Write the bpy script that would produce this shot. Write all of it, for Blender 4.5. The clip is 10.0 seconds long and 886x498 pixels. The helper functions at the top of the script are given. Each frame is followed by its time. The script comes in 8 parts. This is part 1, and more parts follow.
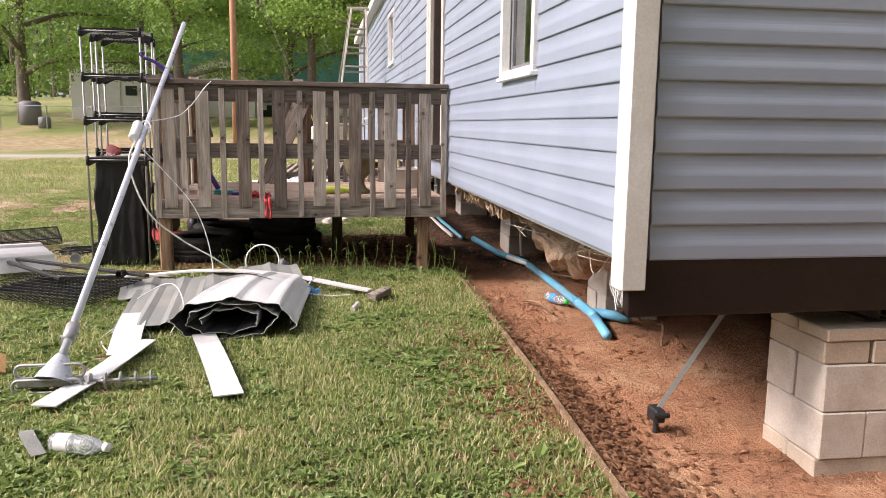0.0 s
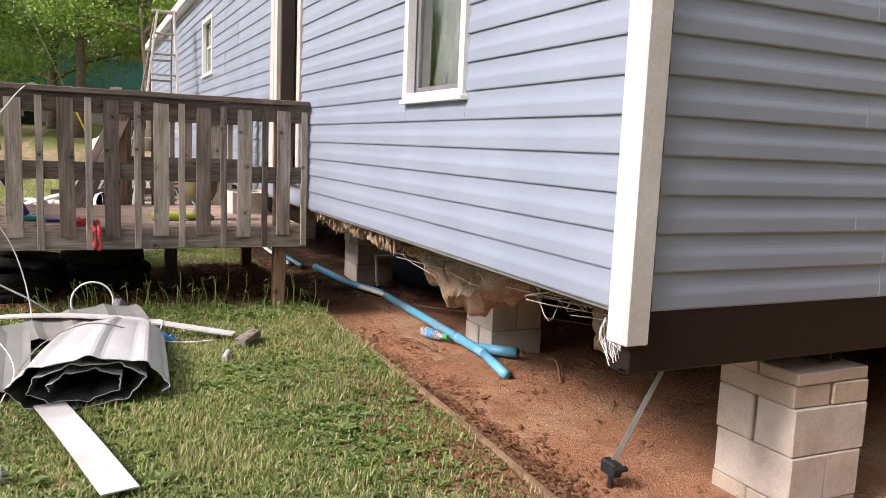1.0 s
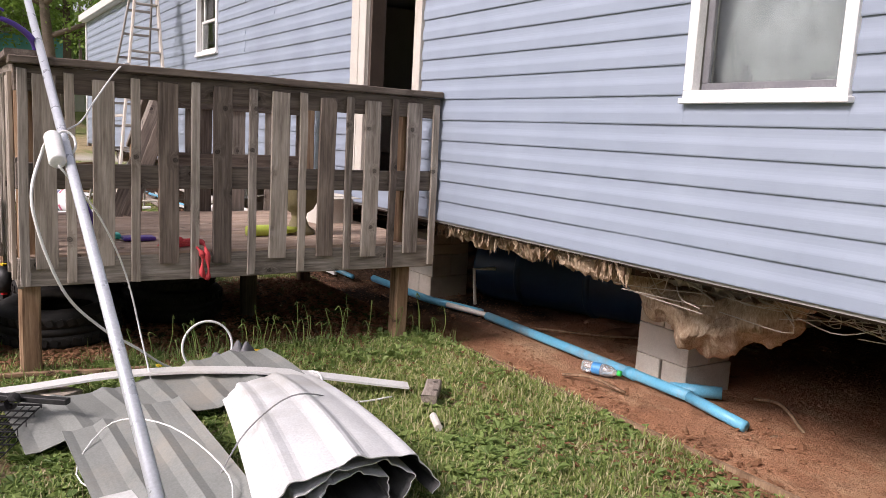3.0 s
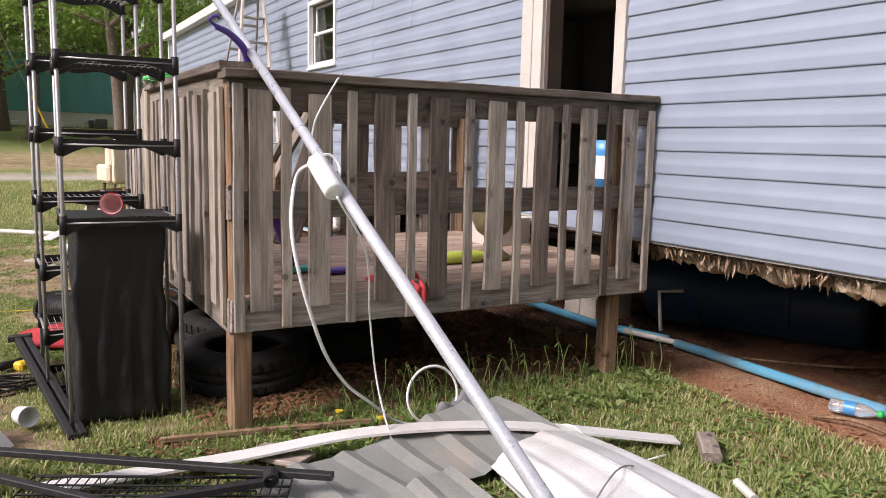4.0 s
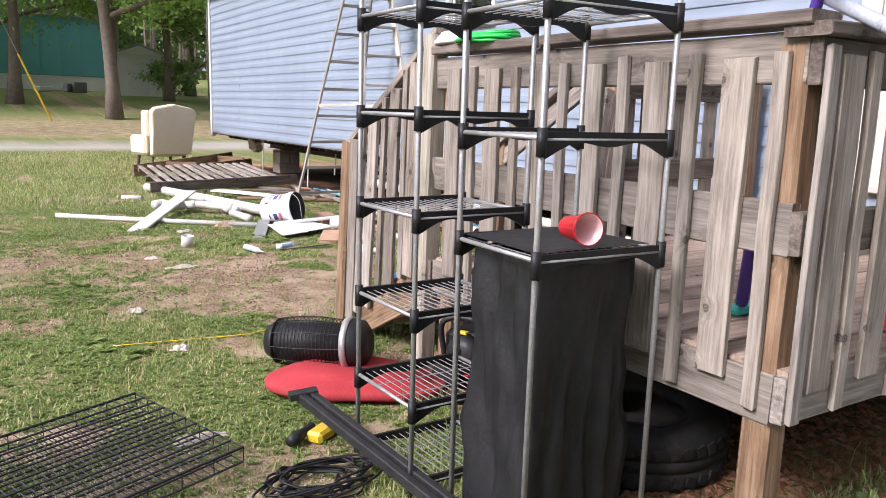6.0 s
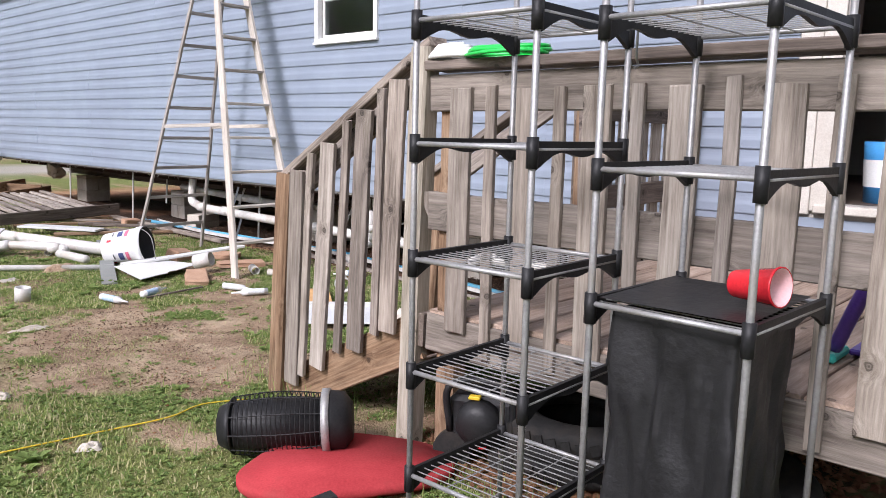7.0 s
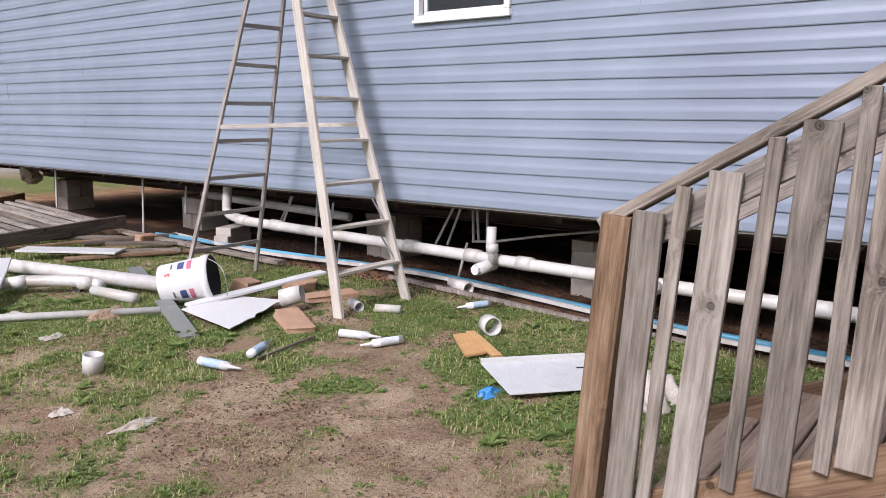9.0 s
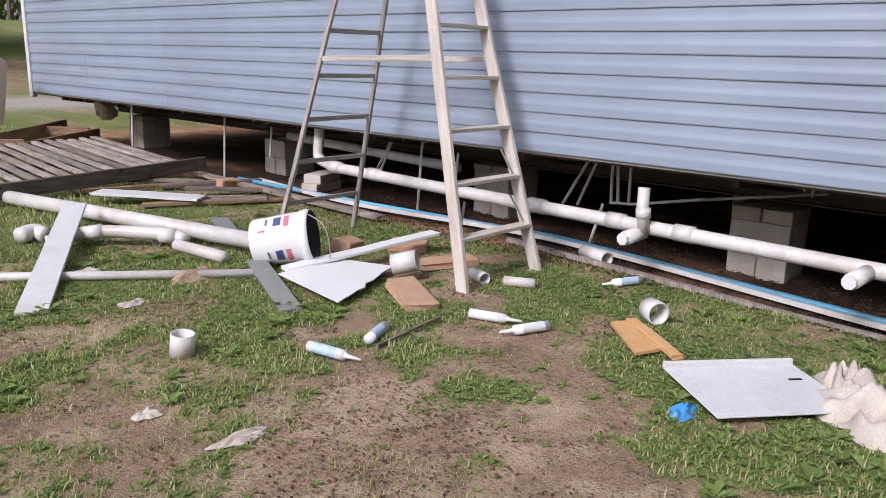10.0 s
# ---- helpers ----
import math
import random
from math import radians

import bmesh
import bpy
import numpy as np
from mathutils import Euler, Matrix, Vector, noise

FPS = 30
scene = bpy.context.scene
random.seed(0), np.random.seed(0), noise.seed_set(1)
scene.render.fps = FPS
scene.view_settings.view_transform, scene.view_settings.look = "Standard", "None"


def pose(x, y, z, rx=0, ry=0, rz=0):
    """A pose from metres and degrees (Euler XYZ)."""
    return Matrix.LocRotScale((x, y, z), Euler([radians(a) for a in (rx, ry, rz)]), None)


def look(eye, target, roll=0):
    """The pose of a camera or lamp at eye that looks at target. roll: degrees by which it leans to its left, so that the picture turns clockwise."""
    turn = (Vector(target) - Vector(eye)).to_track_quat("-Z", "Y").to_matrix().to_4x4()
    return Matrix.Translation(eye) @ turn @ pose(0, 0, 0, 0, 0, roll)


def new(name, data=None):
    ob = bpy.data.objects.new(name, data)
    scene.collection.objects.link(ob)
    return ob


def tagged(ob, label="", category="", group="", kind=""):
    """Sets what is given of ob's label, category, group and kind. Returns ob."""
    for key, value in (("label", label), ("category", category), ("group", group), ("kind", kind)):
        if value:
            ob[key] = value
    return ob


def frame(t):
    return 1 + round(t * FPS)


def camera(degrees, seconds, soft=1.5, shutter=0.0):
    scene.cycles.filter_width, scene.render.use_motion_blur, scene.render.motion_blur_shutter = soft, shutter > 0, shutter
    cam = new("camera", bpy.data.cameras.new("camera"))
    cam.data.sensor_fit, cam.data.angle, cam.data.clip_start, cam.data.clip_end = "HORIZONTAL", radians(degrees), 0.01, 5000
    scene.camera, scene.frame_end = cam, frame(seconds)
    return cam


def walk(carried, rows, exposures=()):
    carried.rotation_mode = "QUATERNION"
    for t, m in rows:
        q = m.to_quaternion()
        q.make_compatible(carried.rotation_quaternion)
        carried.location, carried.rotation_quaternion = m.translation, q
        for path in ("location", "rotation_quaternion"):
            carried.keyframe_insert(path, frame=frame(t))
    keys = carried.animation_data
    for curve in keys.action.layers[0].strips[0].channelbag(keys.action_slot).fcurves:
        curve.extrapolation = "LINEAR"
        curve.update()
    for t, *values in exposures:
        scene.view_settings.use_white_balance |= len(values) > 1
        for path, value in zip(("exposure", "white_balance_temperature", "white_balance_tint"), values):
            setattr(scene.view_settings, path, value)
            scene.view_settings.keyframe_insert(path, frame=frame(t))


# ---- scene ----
cam = camera(59.6, 10.0, soft=0.75)

PATH = [
    (0, (-1.06, -6.272, 1.228), (-0.746, -4.322, 0.912), 0.7),
    (0.5, (-1.337, -6.056, 1.28), (-0.6, -4.216, 1.013), 3.3),
    (1, (-1.562, -5.66, 1.259), (-0.714, -3.867, 1.0), 2.4),
    (1.5, (-1.859, -5.29, 1.266), (-0.96, -3.522, 1.011), 3.1),
    (2, (-2.103, -4.85, 1.255), (-0.989, -3.21, 0.99), 3.4),
    (3.3, (-2.74, -3.775, 1.295), (-1.683, -2.103, 0.996), 2.3),
    (3.5, (-2.827, -3.567, 1.284), (-1.794, -1.875, 1.02), 1.3),
    (4, (-3.115, -3.115, 1.277), (-2.128, -1.396, 1.006), 1.3),
    (4.5, (-3.381, -2.677, 1.286), (-2.39, -0.963, 1.006), 1.8),
    (5, (-3.672, -2.172, 1.3), (-2.708, -0.443, 1.017), 2.0),
    (5.5, (-3.989, -1.741, 1.299), (-3.048, -0.014, 0.942), 3.4),
    (5.7, (-4.076, -1.516, 1.297), (-3.131, 0.21, 0.942), 2.5),
    (6.8, (-4.395, -0.390, 1.344), (-2.949, 0.952, 1.019), 1.7),
    (7, (-4.472, -0.205, 1.321), (-3.006, 1.123, 1.021), 1.3),
    (7.5, (-4.540, 0.315, 1.364), (-2.987, 1.544, 1.100), 1.3),
    (8, (-4.556, 0.806, 1.358), (-2.853, 1.813, 1.066), 1.9),
    (8.5, (-4.508, 1.313, 1.392), (-2.837, 2.360, 1.056), 1.4),
    (9, (-4.482, 1.748, 1.411), (-2.915, 2.942, 1.069), 0.3),
    (9.5, (-4.292, 2.237, 1.372), (-2.816, 3.534, 1.0), -0.7),
    (10, (-4.09, 2.656, 1.341), (-2.641, 3.947, 0.86), 1.5),
]
walk(cam, [(t, look(eye, target, roll)) for t, eye, target, roll in PATH], [(0.0, 1.26, 6600, 23), (2.0, 0.87, 6450, 23), (3.5, 0.84, 6440, 24), (4.5, 0.82, 6430, 23), (5.5, 1.17, 6080, 21), (7.0, 0.79, 5900, 20), (8.5, 0.56, 5950, 20), (9.5, 0.44, 5900, 22), (10.0, 0.42, 5900, 22)])

# ---- light ----
world = bpy.data.worlds.new("sky")
scene.world = world
world.use_nodes = True
SUN_EL, SUN_AZ = radians(40), radians(-96)          # azimuth from +y, towards -x
wn = world.node_tree.nodes
sky = wn.new("ShaderNodeTexSky")
sky.sky_type, sky.sun_disc = "NISHITA", False
sky.sun_elevation, sky.sun_rotation = SUN_EL, SUN_AZ
sky.air_density, sky.dust_density, sky.ozone_density = 1.0, 3.0, 1.0
hs = wn.new("ShaderNodeHueSaturation")
hs.inputs["Saturation"].default_value = 0.22
world.node_tree.links.new(sky.outputs[0], hs.inputs["Color"])
world.node_tree.links.new(hs.outputs[0], wn["Background"].inputs[0])
wn["Background"].inputs[1].default_value = 0.105
sun = new("sun", bpy.data.lights.new("sun", "SUN"))
sun.data.energy, sun.data.angle, sun.data.color = 2.3, radians(16), (1.0, 0.94, 0.85)
sun.matrix_world = look((-20 * math.sin(-SUN_AZ), 20 * math.cos(SUN_AZ), 20 * math.tan(SUN_EL)), (0, 0, 0))

# ---- materials ----
rnd = random.Random(7)


class Mat:
    """A small builder of node materials."""

    def __init__(self, name, rough=0.6, metal=0.0, spec=0.5):
        self.m = bpy.data.materials.new(name)
        self.m.use_nodes = True
        self.nt = self.m.node_tree
        self.b = self.nt.nodes["Principled BSDF"]
        self.b.inputs["Roughness"].default_value = rough
        self.b.inputs["Metallic"].default_value = metal
        self.b.inputs["Specular IOR Level"].default_value = spec

    def node(self, kind, **kw):
        n = self.nt.nodes.new("ShaderNode" + kind)
        for k, v in kw.items():
            n.inputs[k].default_value = v
        return n

    def link(self, a, b):
        self.nt.links.new(a, b)

    def coords(self, space="obj", scale=(1, 1, 1), shift=True):
        if space == "world":
            src = self.node("NewGeometry").outputs["Position"]
        else:
            src = self.node("TexCoord").outputs["Object"]
        mp = self.node("Mapping")
        mp.inputs["Scale"].default_value = scale
        self.link(src, mp.inputs["Vector"])
        if shift and space == "obj":
            r = self.node("ObjectInfo").outputs["Random"]
            mul = self.nt.nodes.new("ShaderNodeMath")
            mul.operation = "MULTIPLY"
            mul.inputs[1].default_value = 37.0
            self.link(r, mul.inputs[0])
            self.link(mul.outputs[0], mp.inputs["Location"])
        return mp.outputs[0]

    def noise(self, vec, scale, detail=4, rough=0.6):
        n = self.node("TexNoise", Scale=scale, Detail=detail, Roughness=rough)
        self.link(vec, n.inputs["Vector"])
        return n.outputs["Fac"]

    def math(self, op, a, b, clamp=False):
        n = self.nt.nodes.new("ShaderNodeMath")
        n.operation, n.use_clamp = op, clamp
        for sock, v in zip(n.inputs, (a, b)):
            if isinstance(v, (int, float)):
                sock.default_value = v
            else:
                self.link(v, sock)
        return n.outputs[0]

    def ramp(self, fac, stops):
        r = self.nt.nodes.new("ShaderNodeValToRGB")
        els = r.color_ramp.elements
        while len(els) < len(stops):
            els.new(0.5)
        for e, (p, c) in zip(els, stops):
            e.position, e.color = p, (*c, 1)
        self.link(fac, r.inputs["Fac"])
        return r.outputs["Color"]

    def mix(self, a, b, fac, mode="MIX"):
        m = self.nt.nodes.new("ShaderNodeMix")
        m.data_type, m.blend_type = "RGBA", mode
        for sock, v in ((m.inputs[0], fac), (m.inputs[6], a), (m.inputs[7], b)):
            if isinstance(v, (int, float)):
                sock.default_value = v
            elif isinstance(v, tuple):
                sock.default_value = (*v, 1)
            else:
                self.link(v, sock)
        return m.outputs[2]

    def colour(self, c):
        if isinstance(c, tuple):
            self.b.inputs["Base Color"].default_value = (*c, 1)
        else:
            self.link(c, self.b.inputs["Base Color"])
        return self

    def bump(self, fac, strength=0.3, dist=0.01):
        bp = self.node("Bump", Strength=strength, Distance=dist)
        self.link(fac, bp.inputs["Height"])
        self.link(bp.outputs[0], self.b.inputs["Normal"])
        return self


def plain(name, a, b, scale=20, rough=0.6, metal=0.0, bump=0.15, fine=120, spec=0.5, dirt=None, space="obj"):
    """Two tones at one scale, specks at a finer one, light relief, and stains if dirt is a colour."""
    m = Mat(name, rough, metal, spec)
    v = m.coords(space)
    n1, n2 = m.noise(v, scale), m.noise(v, fine, 3)
    c = m.ramp(n1, [(0.3, a), (0.7, b)])
    c = m.mix(c, m.ramp(n2, [(0.3, tuple(x * 0.8 for x in a)), (0.7, tuple(min(1, x * 1.12) for x in b))]), 0.4)
    if dirt:
        n3 = m.noise(v, scale * 0.35, 6, 0.7)
        c = m.mix(c, dirt, m.ramp(n3, [(0.5, (0, 0, 0)), (0.72, (0.75, 0.75, 0.75))]))
    m.colour(c).bump(n2, bump, 0.004)
    r = m.node("MapRange")
    m.link(n1, r.inputs[0])
    r.inputs[3].default_value, r.inputs[4].default_value = max(0, rough - 0.12), min(1, rough + 0.12)
    m.link(r.outputs[0], m.b.inputs["Roughness"])
    return m.m


def wood(name, dark, mid, light, knots=True, rough=0.8, vary=0.35):
    """Grain along local z, knots, and a tone of its own for each board."""
    m = Mat(name, rough, spec=0.25)
    # knots: a sheet of cells across the board, each with rings that push the grain aside
    sx = m.nt.nodes.new("ShaderNodeSeparateXYZ")
    m.link(m.coords("obj"), sx.inputs[0])
    flat = m.nt.nodes.new("ShaderNodeCombineXYZ")
    m.link(m.math("ADD", sx.outputs[0], sx.outputs[1]), flat.inputs[0])
    m.link(sx.outputs[2], flat.inputs[1])
    k = m.node("TexVoronoi", Scale=3.3, Randomness=1.0)
    k.voronoi_dimensions = "2D"
    m.link(flat.outputs[0], k.inputs["Vector"])
    jag = m.math("MULTIPLY", m.math("SUBTRACT", m.noise(m.coords("obj"), 60, 3), 0.5), 0.05)
    d = m.math("ADD", k.outputs["Distance"], jag)
    near = m.math("POWER", m.math("SUBTRACT", 1.0, m.math("MULTIPLY", d, 4.0), True), 3.0)
    # grain
    v = m.nt.nodes.new("ShaderNodeVectorMath")
    v.operation = "ADD"
    m.link(m.coords("obj", (1, 1, 0.045)), v.inputs[0])
    push = m.nt.nodes.new("ShaderNodeCombineXYZ")
    for i in (0, 1):
        m.link(m.math("MULTIPLY", near, 0.05), push.inputs[i])
    m.link(push.outputs[0], v.inputs[1])
    g = m.noise(v.outputs[0], 75, 6, 0.7)
    w = m.noise(m.coords("obj", (1, 1, 0.22)), 12, 4)
    c = m.mix(m.ramp(g, [(0.34, dark), (0.5, mid), (0.66, light)]), m.ramp(w, [(0.36, dark), (0.52, mid), (0.70, light)]), 0.45)
    if knots:
        c = m.mix(c, tuple(x * 0.8 for x in dark), m.math("MULTIPLY", near, 0.6))
        kc = m.ramp(d, [(0.0, (0.85, 0.85, 0.85)), (0.018, (0.3, 0.3, 0.3)), (0.030, (0.85, 0.85, 0.85)), (0.045, (0.0, 0.0, 0.0))])
        c = m.mix(c, tuple(x * 0.3 for x in dark), kc)
    # weather stains and a green bloom in patches
    st = m.noise(m.coords("obj", (1, 1, 0.5)), 5, 4)
    c = m.mix(c, (0.16, 0.16, 0.09), m.ramp(st, [(0.62, (0, 0, 0)), (0.80, (0.28, 0.28, 0.28))]))
    r = m.node("ObjectInfo").outputs["Random"]
    c = m.mix(c, m.ramp(r, [(0, (1 - vary, 1 - vary * 1.04, 1 - vary * 1.08)), (0.5, (1, 0.97, 0.93)), (1, (1, 1, 1))]), 1.0, "MULTIPLY")
    m.colour(c).bump(g, 0.6, 0.004)
    return m.m


def leafy(name, a, b, rough=0.55, straw=None):
    """Leaves: a tone for each leaf, light through them."""
    m = Mat(name, rough, spec=0.3)
    r = m.node("NewGeometry").outputs["Random Per Island"]
    n = m.noise(m.coords("world"), 0.6, 3)
    c = m.mix(m.ramp(r, [(0, a), (0.60, b), (0.64, straw), (1, straw)] if straw else [(0, a), (1, b)]), m.ramp(n, [(0.3, a), (0.7, b)]), 0.35)
    m.colour(c)
    tr = m.node("BsdfTranslucent")
    m.link(c, tr.inputs[0])
    mx = m.node("MixShader", Fac=0.45)
    m.link(m.b.outputs[0], mx.inputs[1])
    m.link(tr.outputs[0], mx.inputs[2])
    m.link(mx.outputs[0], m.nt.nodes["Material Output"].inputs[0])
    return m.m


M_WOOD = wood("weathered_wood", (0.09, 0.074, 0.063), (0.272, 0.235, 0.203), (0.50, 0.445, 0.395))
M_WOOD_PALE = wood("pale_weathered_wood", (0.14, 0.116, 0.096), (0.34, 0.30, 0.26), (0.54, 0.49, 0.435))
M_WOOD_SUN = wood("sun_bleached_wood", (0.125, 0.107, 0.090), (0.315, 0.277, 0.242), (0.50, 0.449, 0.398))
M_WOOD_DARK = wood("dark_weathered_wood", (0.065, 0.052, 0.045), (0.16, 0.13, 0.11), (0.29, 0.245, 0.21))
M_WOOD_NEW = wood("brown_treated_wood", (0.085, 0.050, 0.030), (0.25, 0.160, 0.098), (0.42, 0.31, 0.21), vary=0.2)
M_DECK = wood("deck_boards", (0.21, 0.155, 0.12), (0.39, 0.295, 0.235), (0.55, 0.44, 0.365), vary=0.25)
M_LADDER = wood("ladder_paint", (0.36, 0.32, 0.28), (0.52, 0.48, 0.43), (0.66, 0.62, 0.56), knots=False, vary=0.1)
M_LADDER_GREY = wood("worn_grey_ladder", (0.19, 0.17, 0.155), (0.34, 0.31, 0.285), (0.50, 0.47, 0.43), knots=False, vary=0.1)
M_WHITE = plain("white_vinyl", (0.58, 0.58, 0.565), (0.68, 0.68, 0.665), 6, 0.45, dirt=(0.5, 0.47, 0.42))
M_WHITE_CLEAN = plain("white_paint", (0.69, 0.69, 0.68), (0.77, 0.77, 0.76), 6, 0.4, bump=0.05)
M_PVC = plain("white_pvc", (0.54, 0.525, 0.50), (0.68, 0.66, 0.625), 10, 0.4, dirt=(0.40, 0.32, 0.24))
M_METAL = plain("galvanised_steel", (0.30, 0.30, 0.30), (0.42, 0.42, 0.42), 25, 0.5, 0.5, dirt=(0.36, 0.33, 0.29))
M_SHEET = plain("white_metal_sheet", (0.54, 0.55, 0.55), (0.70, 0.71, 0.71), 5, 0.4, 0.0, dirt=(0.42, 0.40, 0.35))
M_SHEET_SHADE = plain("dark_sheet_back", (0.055, 0.055, 0.055), (0.10, 0.10, 0.10), 8, 0.6)
M_POLE = plain("grey_enamel_pole", (0.50, 0.53, 0.58), (0.62, 0.65, 0.70), 12, 0.3, 0.35, bump=0.05)
M_BLACK = plain("black_plastic", (0.009, 0.009, 0.010), (0.022, 0.022, 0.023), 15, 0.5, spec=0.3)
M_BLACKMETAL = plain("black_steel", (0.014, 0.014, 0.015), (0.04, 0.04, 0.04), 25, 0.55, 0.2, spec=0.3)
M_RUBBER = plain("tyre_rubber", (0.011, 0.011, 0.011), (0.026, 0.025, 0.024), 12, 0.75, spec=0.25, dirt=(0.06, 0.05, 0.04))
M_BLUEPVC = plain("blue_pvc", (0.10, 0.38, 0.58), (0.16, 0.48, 0.68), 8, 0.4, dirt=(0.30, 0.22, 0.16))
M_BLUE = plain("blue_plastic", (0.05, 0.24, 0.55), (0.08, 0.32, 0.65), 8, 0.35)
M_NAVY = plain("navy_plastic", (0.012, 0.035, 0.09), (0.02, 0.06, 0.13), 5, 0.4)
M_RED = plain("red_cloth", (0.42, 0.035, 0.04), (0.58, 0.06, 0.07), 20, 0.8, bump=0.4)
M_REDCUP = plain("red_cup_plastic", (0.62, 0.02, 0.03), (0.72, 0.03, 0.04), 5, 0.25, bump=0.02)
M_REDPLATE = plain("faded_red_cloth", (0.33, 0.030, 0.036), (0.44, 0.055, 0.060), 7, 0.85, bump=0.3, spec=0.2, dirt=(0.24, 0.06, 0.05))
M_PURPLE = plain("purple_plastic", (0.07, 0.03, 0.26), (0.10, 0.05, 0.36), 8, 0.35)
M_TEALTOY = plain("teal_plastic", (0.04, 0.45, 0.40), (0.06, 0.55, 0.48), 8, 0.35)
M_GREENHOSE = plain("green_hose_plastic", (0.02, 0.48, 0.07), (0.03, 0.62, 0.10), 10, 0.3)
M_LIME = plain("lime_plastic", (0.42, 0.52, 0.06), (0.52, 0.62, 0.10), 10, 0.4)
M_YELLOW = plain("yellow_plastic", (0.62, 0.42, 0.02), (0.72, 0.52, 0.04), 10, 0.4)
M_CREAM = plain("cream_upholstery", (0.62, 0.52, 0.38), (0.72, 0.62, 0.48), 6, 0.85, bump=0.3)
M_CLOTH = plain("dirty_white_cloth", (0.44, 0.39, 0.33), (0.62, 0.575, 0.51), 9, 0.9, bump=0.5, dirt=(0.36, 0.28, 0.2))
M_CABLE = plain("white_cable", (0.70, 0.70, 0.69), (0.82, 0.82, 0.81), 20, 0.4)
M_BROWNBAND = plain("brown_steel_band", (0.012, 0.007, 0.006), (0.022, 0.013, 0.011), 4, 0.5, 0.0, spec=0.2, dirt=(0.026, 0.018, 0.014))
M_STEELBEAM = plain("rusty_beam", (0.05, 0.035, 0.03), (0.12, 0.07, 0.05), 10, 0.7, 0.3)
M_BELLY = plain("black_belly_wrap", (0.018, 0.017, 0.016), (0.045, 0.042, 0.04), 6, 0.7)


def fibrous(name, dark, mid, light):
    """Matted fibres: streaks pulled along a wandering direction, darker folds, pale wisps."""
    m = Mat(name, 0.95, spec=0.1)
    v = m.coords("world", (1.0, 1.6, 0.35), False)
    fine, fold = m.noise(v, 95, 6, 0.75), m.noise(m.coords("world"), 9, 5, 0.7)
    c = m.mix(m.ramp(fine, [(0.34, dark), (0.5, mid), (0.66, light)]), m.ramp(fold, [(0.34, dark), (0.52, mid), (0.68, light)]), 0.5)
    m.colour(c).bump(fine, 0.9, 0.012)
    return m.m


M_INSUL = fibrous("torn_insulation", (0.16, 0.09, 0.055), (0.43, 0.31, 0.21), (0.64, 0.53, 0.41))
M_FIBRE = plain("hanging_fibres", (0.40, 0.35, 0.29), (0.55, 0.49, 0.42), 18, 0.95, bump=0.6)
M_CAPBLOCK = plain("cap_block", (0.38, 0.31, 0.24), (0.52, 0.44, 0.345), 8, 0.9, bump=0.5)
M_BLOCK = plain("concrete_block", (0.45, 0.405, 0.345), (0.62, 0.565, 0.49), 9, 0.92, bump=0.6, fine=160, dirt=(0.34, 0.26, 0.19))
M_BRICK = plain("broken_brick", (0.36, 0.20, 0.12), (0.50, 0.33, 0.22), 12, 0.9, bump=0.5)
M_CARD = plain("orange_board", (0.50, 0.27, 0.10), (0.62, 0.38, 0.17), 10, 0.8)
M_TEALWALL = plain("teal_metal_wall", (0.09, 0.31, 0.33), (0.12, 0.37, 0.39), 0.8, 0.5)
M_ROOF = plain("grey_roof", (0.20, 0.20, 0.20), (0.28, 0.28, 0.27), 2, 0.8)
M_BARK = plain("bark", (0.09, 0.07, 0.055), (0.20, 0.16, 0.13), 6, 0.95, bump=1.0, fine=25)
M_UPOLE = plain("utility_pole_wood", (0.30, 0.155, 0.09), (0.44, 0.25, 0.145), 3, 0.9)
M_LEAF = leafy("tree_leaves", (0.15, 0.26, 0.05), (0.33, 0.48, 0.12))
M_LEAF_DARK = leafy("far_leaves", (0.14, 0.23, 0.07), (0.33, 0.45, 0.16))
M_GRASS = leafy("grass_blades", (0.12, 0.19, 0.04), (0.46, 0.50, 0.18), 0.6, (0.66, 0.57, 0.36))
M_WEED = leafy("weed_leaves", (0.09, 0.16, 0.04), (0.33, 0.42, 0.13), 0.5)
M_DRYLEAF = leafy("dry_leaves", (0.16, 0.07, 0.035), (0.36, 0.20, 0.11), 0.8)
M_TUFT = leafy("green_tufts", (0.10, 0.17, 0.04), (0.36, 0.43, 0.15), 0.55)
M_MULCH = leafy("dark_leaf_mould", (0.035, 0.022, 0.016), (0.20, 0.125, 0.08), 0.9)
M_CLOD = leafy("clay_crumbs", (0.24, 0.115, 0.06), (0.44, 0.25, 0.15), 0.95)
M_INTERIOR = plain("room_paint", (0.30, 0.28, 0.26), (0.38, 0.36, 0.33), 1.5, 0.8)
M_DARKDOOR = plain("dark_jamb", (0.05, 0.035, 0.028), (0.09, 0.065, 0.05), 6, 0.6)
M_CREAMTRIM = plain("door_trim", (0.49, 0.455, 0.40), (0.60, 0.57, 0.515), 6, 0.5, dirt=(0.42, 0.36, 0.3))
M_HAMPER = plain("black_fabric", (0.008, 0.008, 0.009), (0.018, 0.018, 0.019), 9, 0.5, bump=0.7, spec=0.4, fine=40)
M_SCREEN = plain("grey_pot", (0.10, 0.10, 0.11), (0.18, 0.18, 0.19), 9, 0.6)


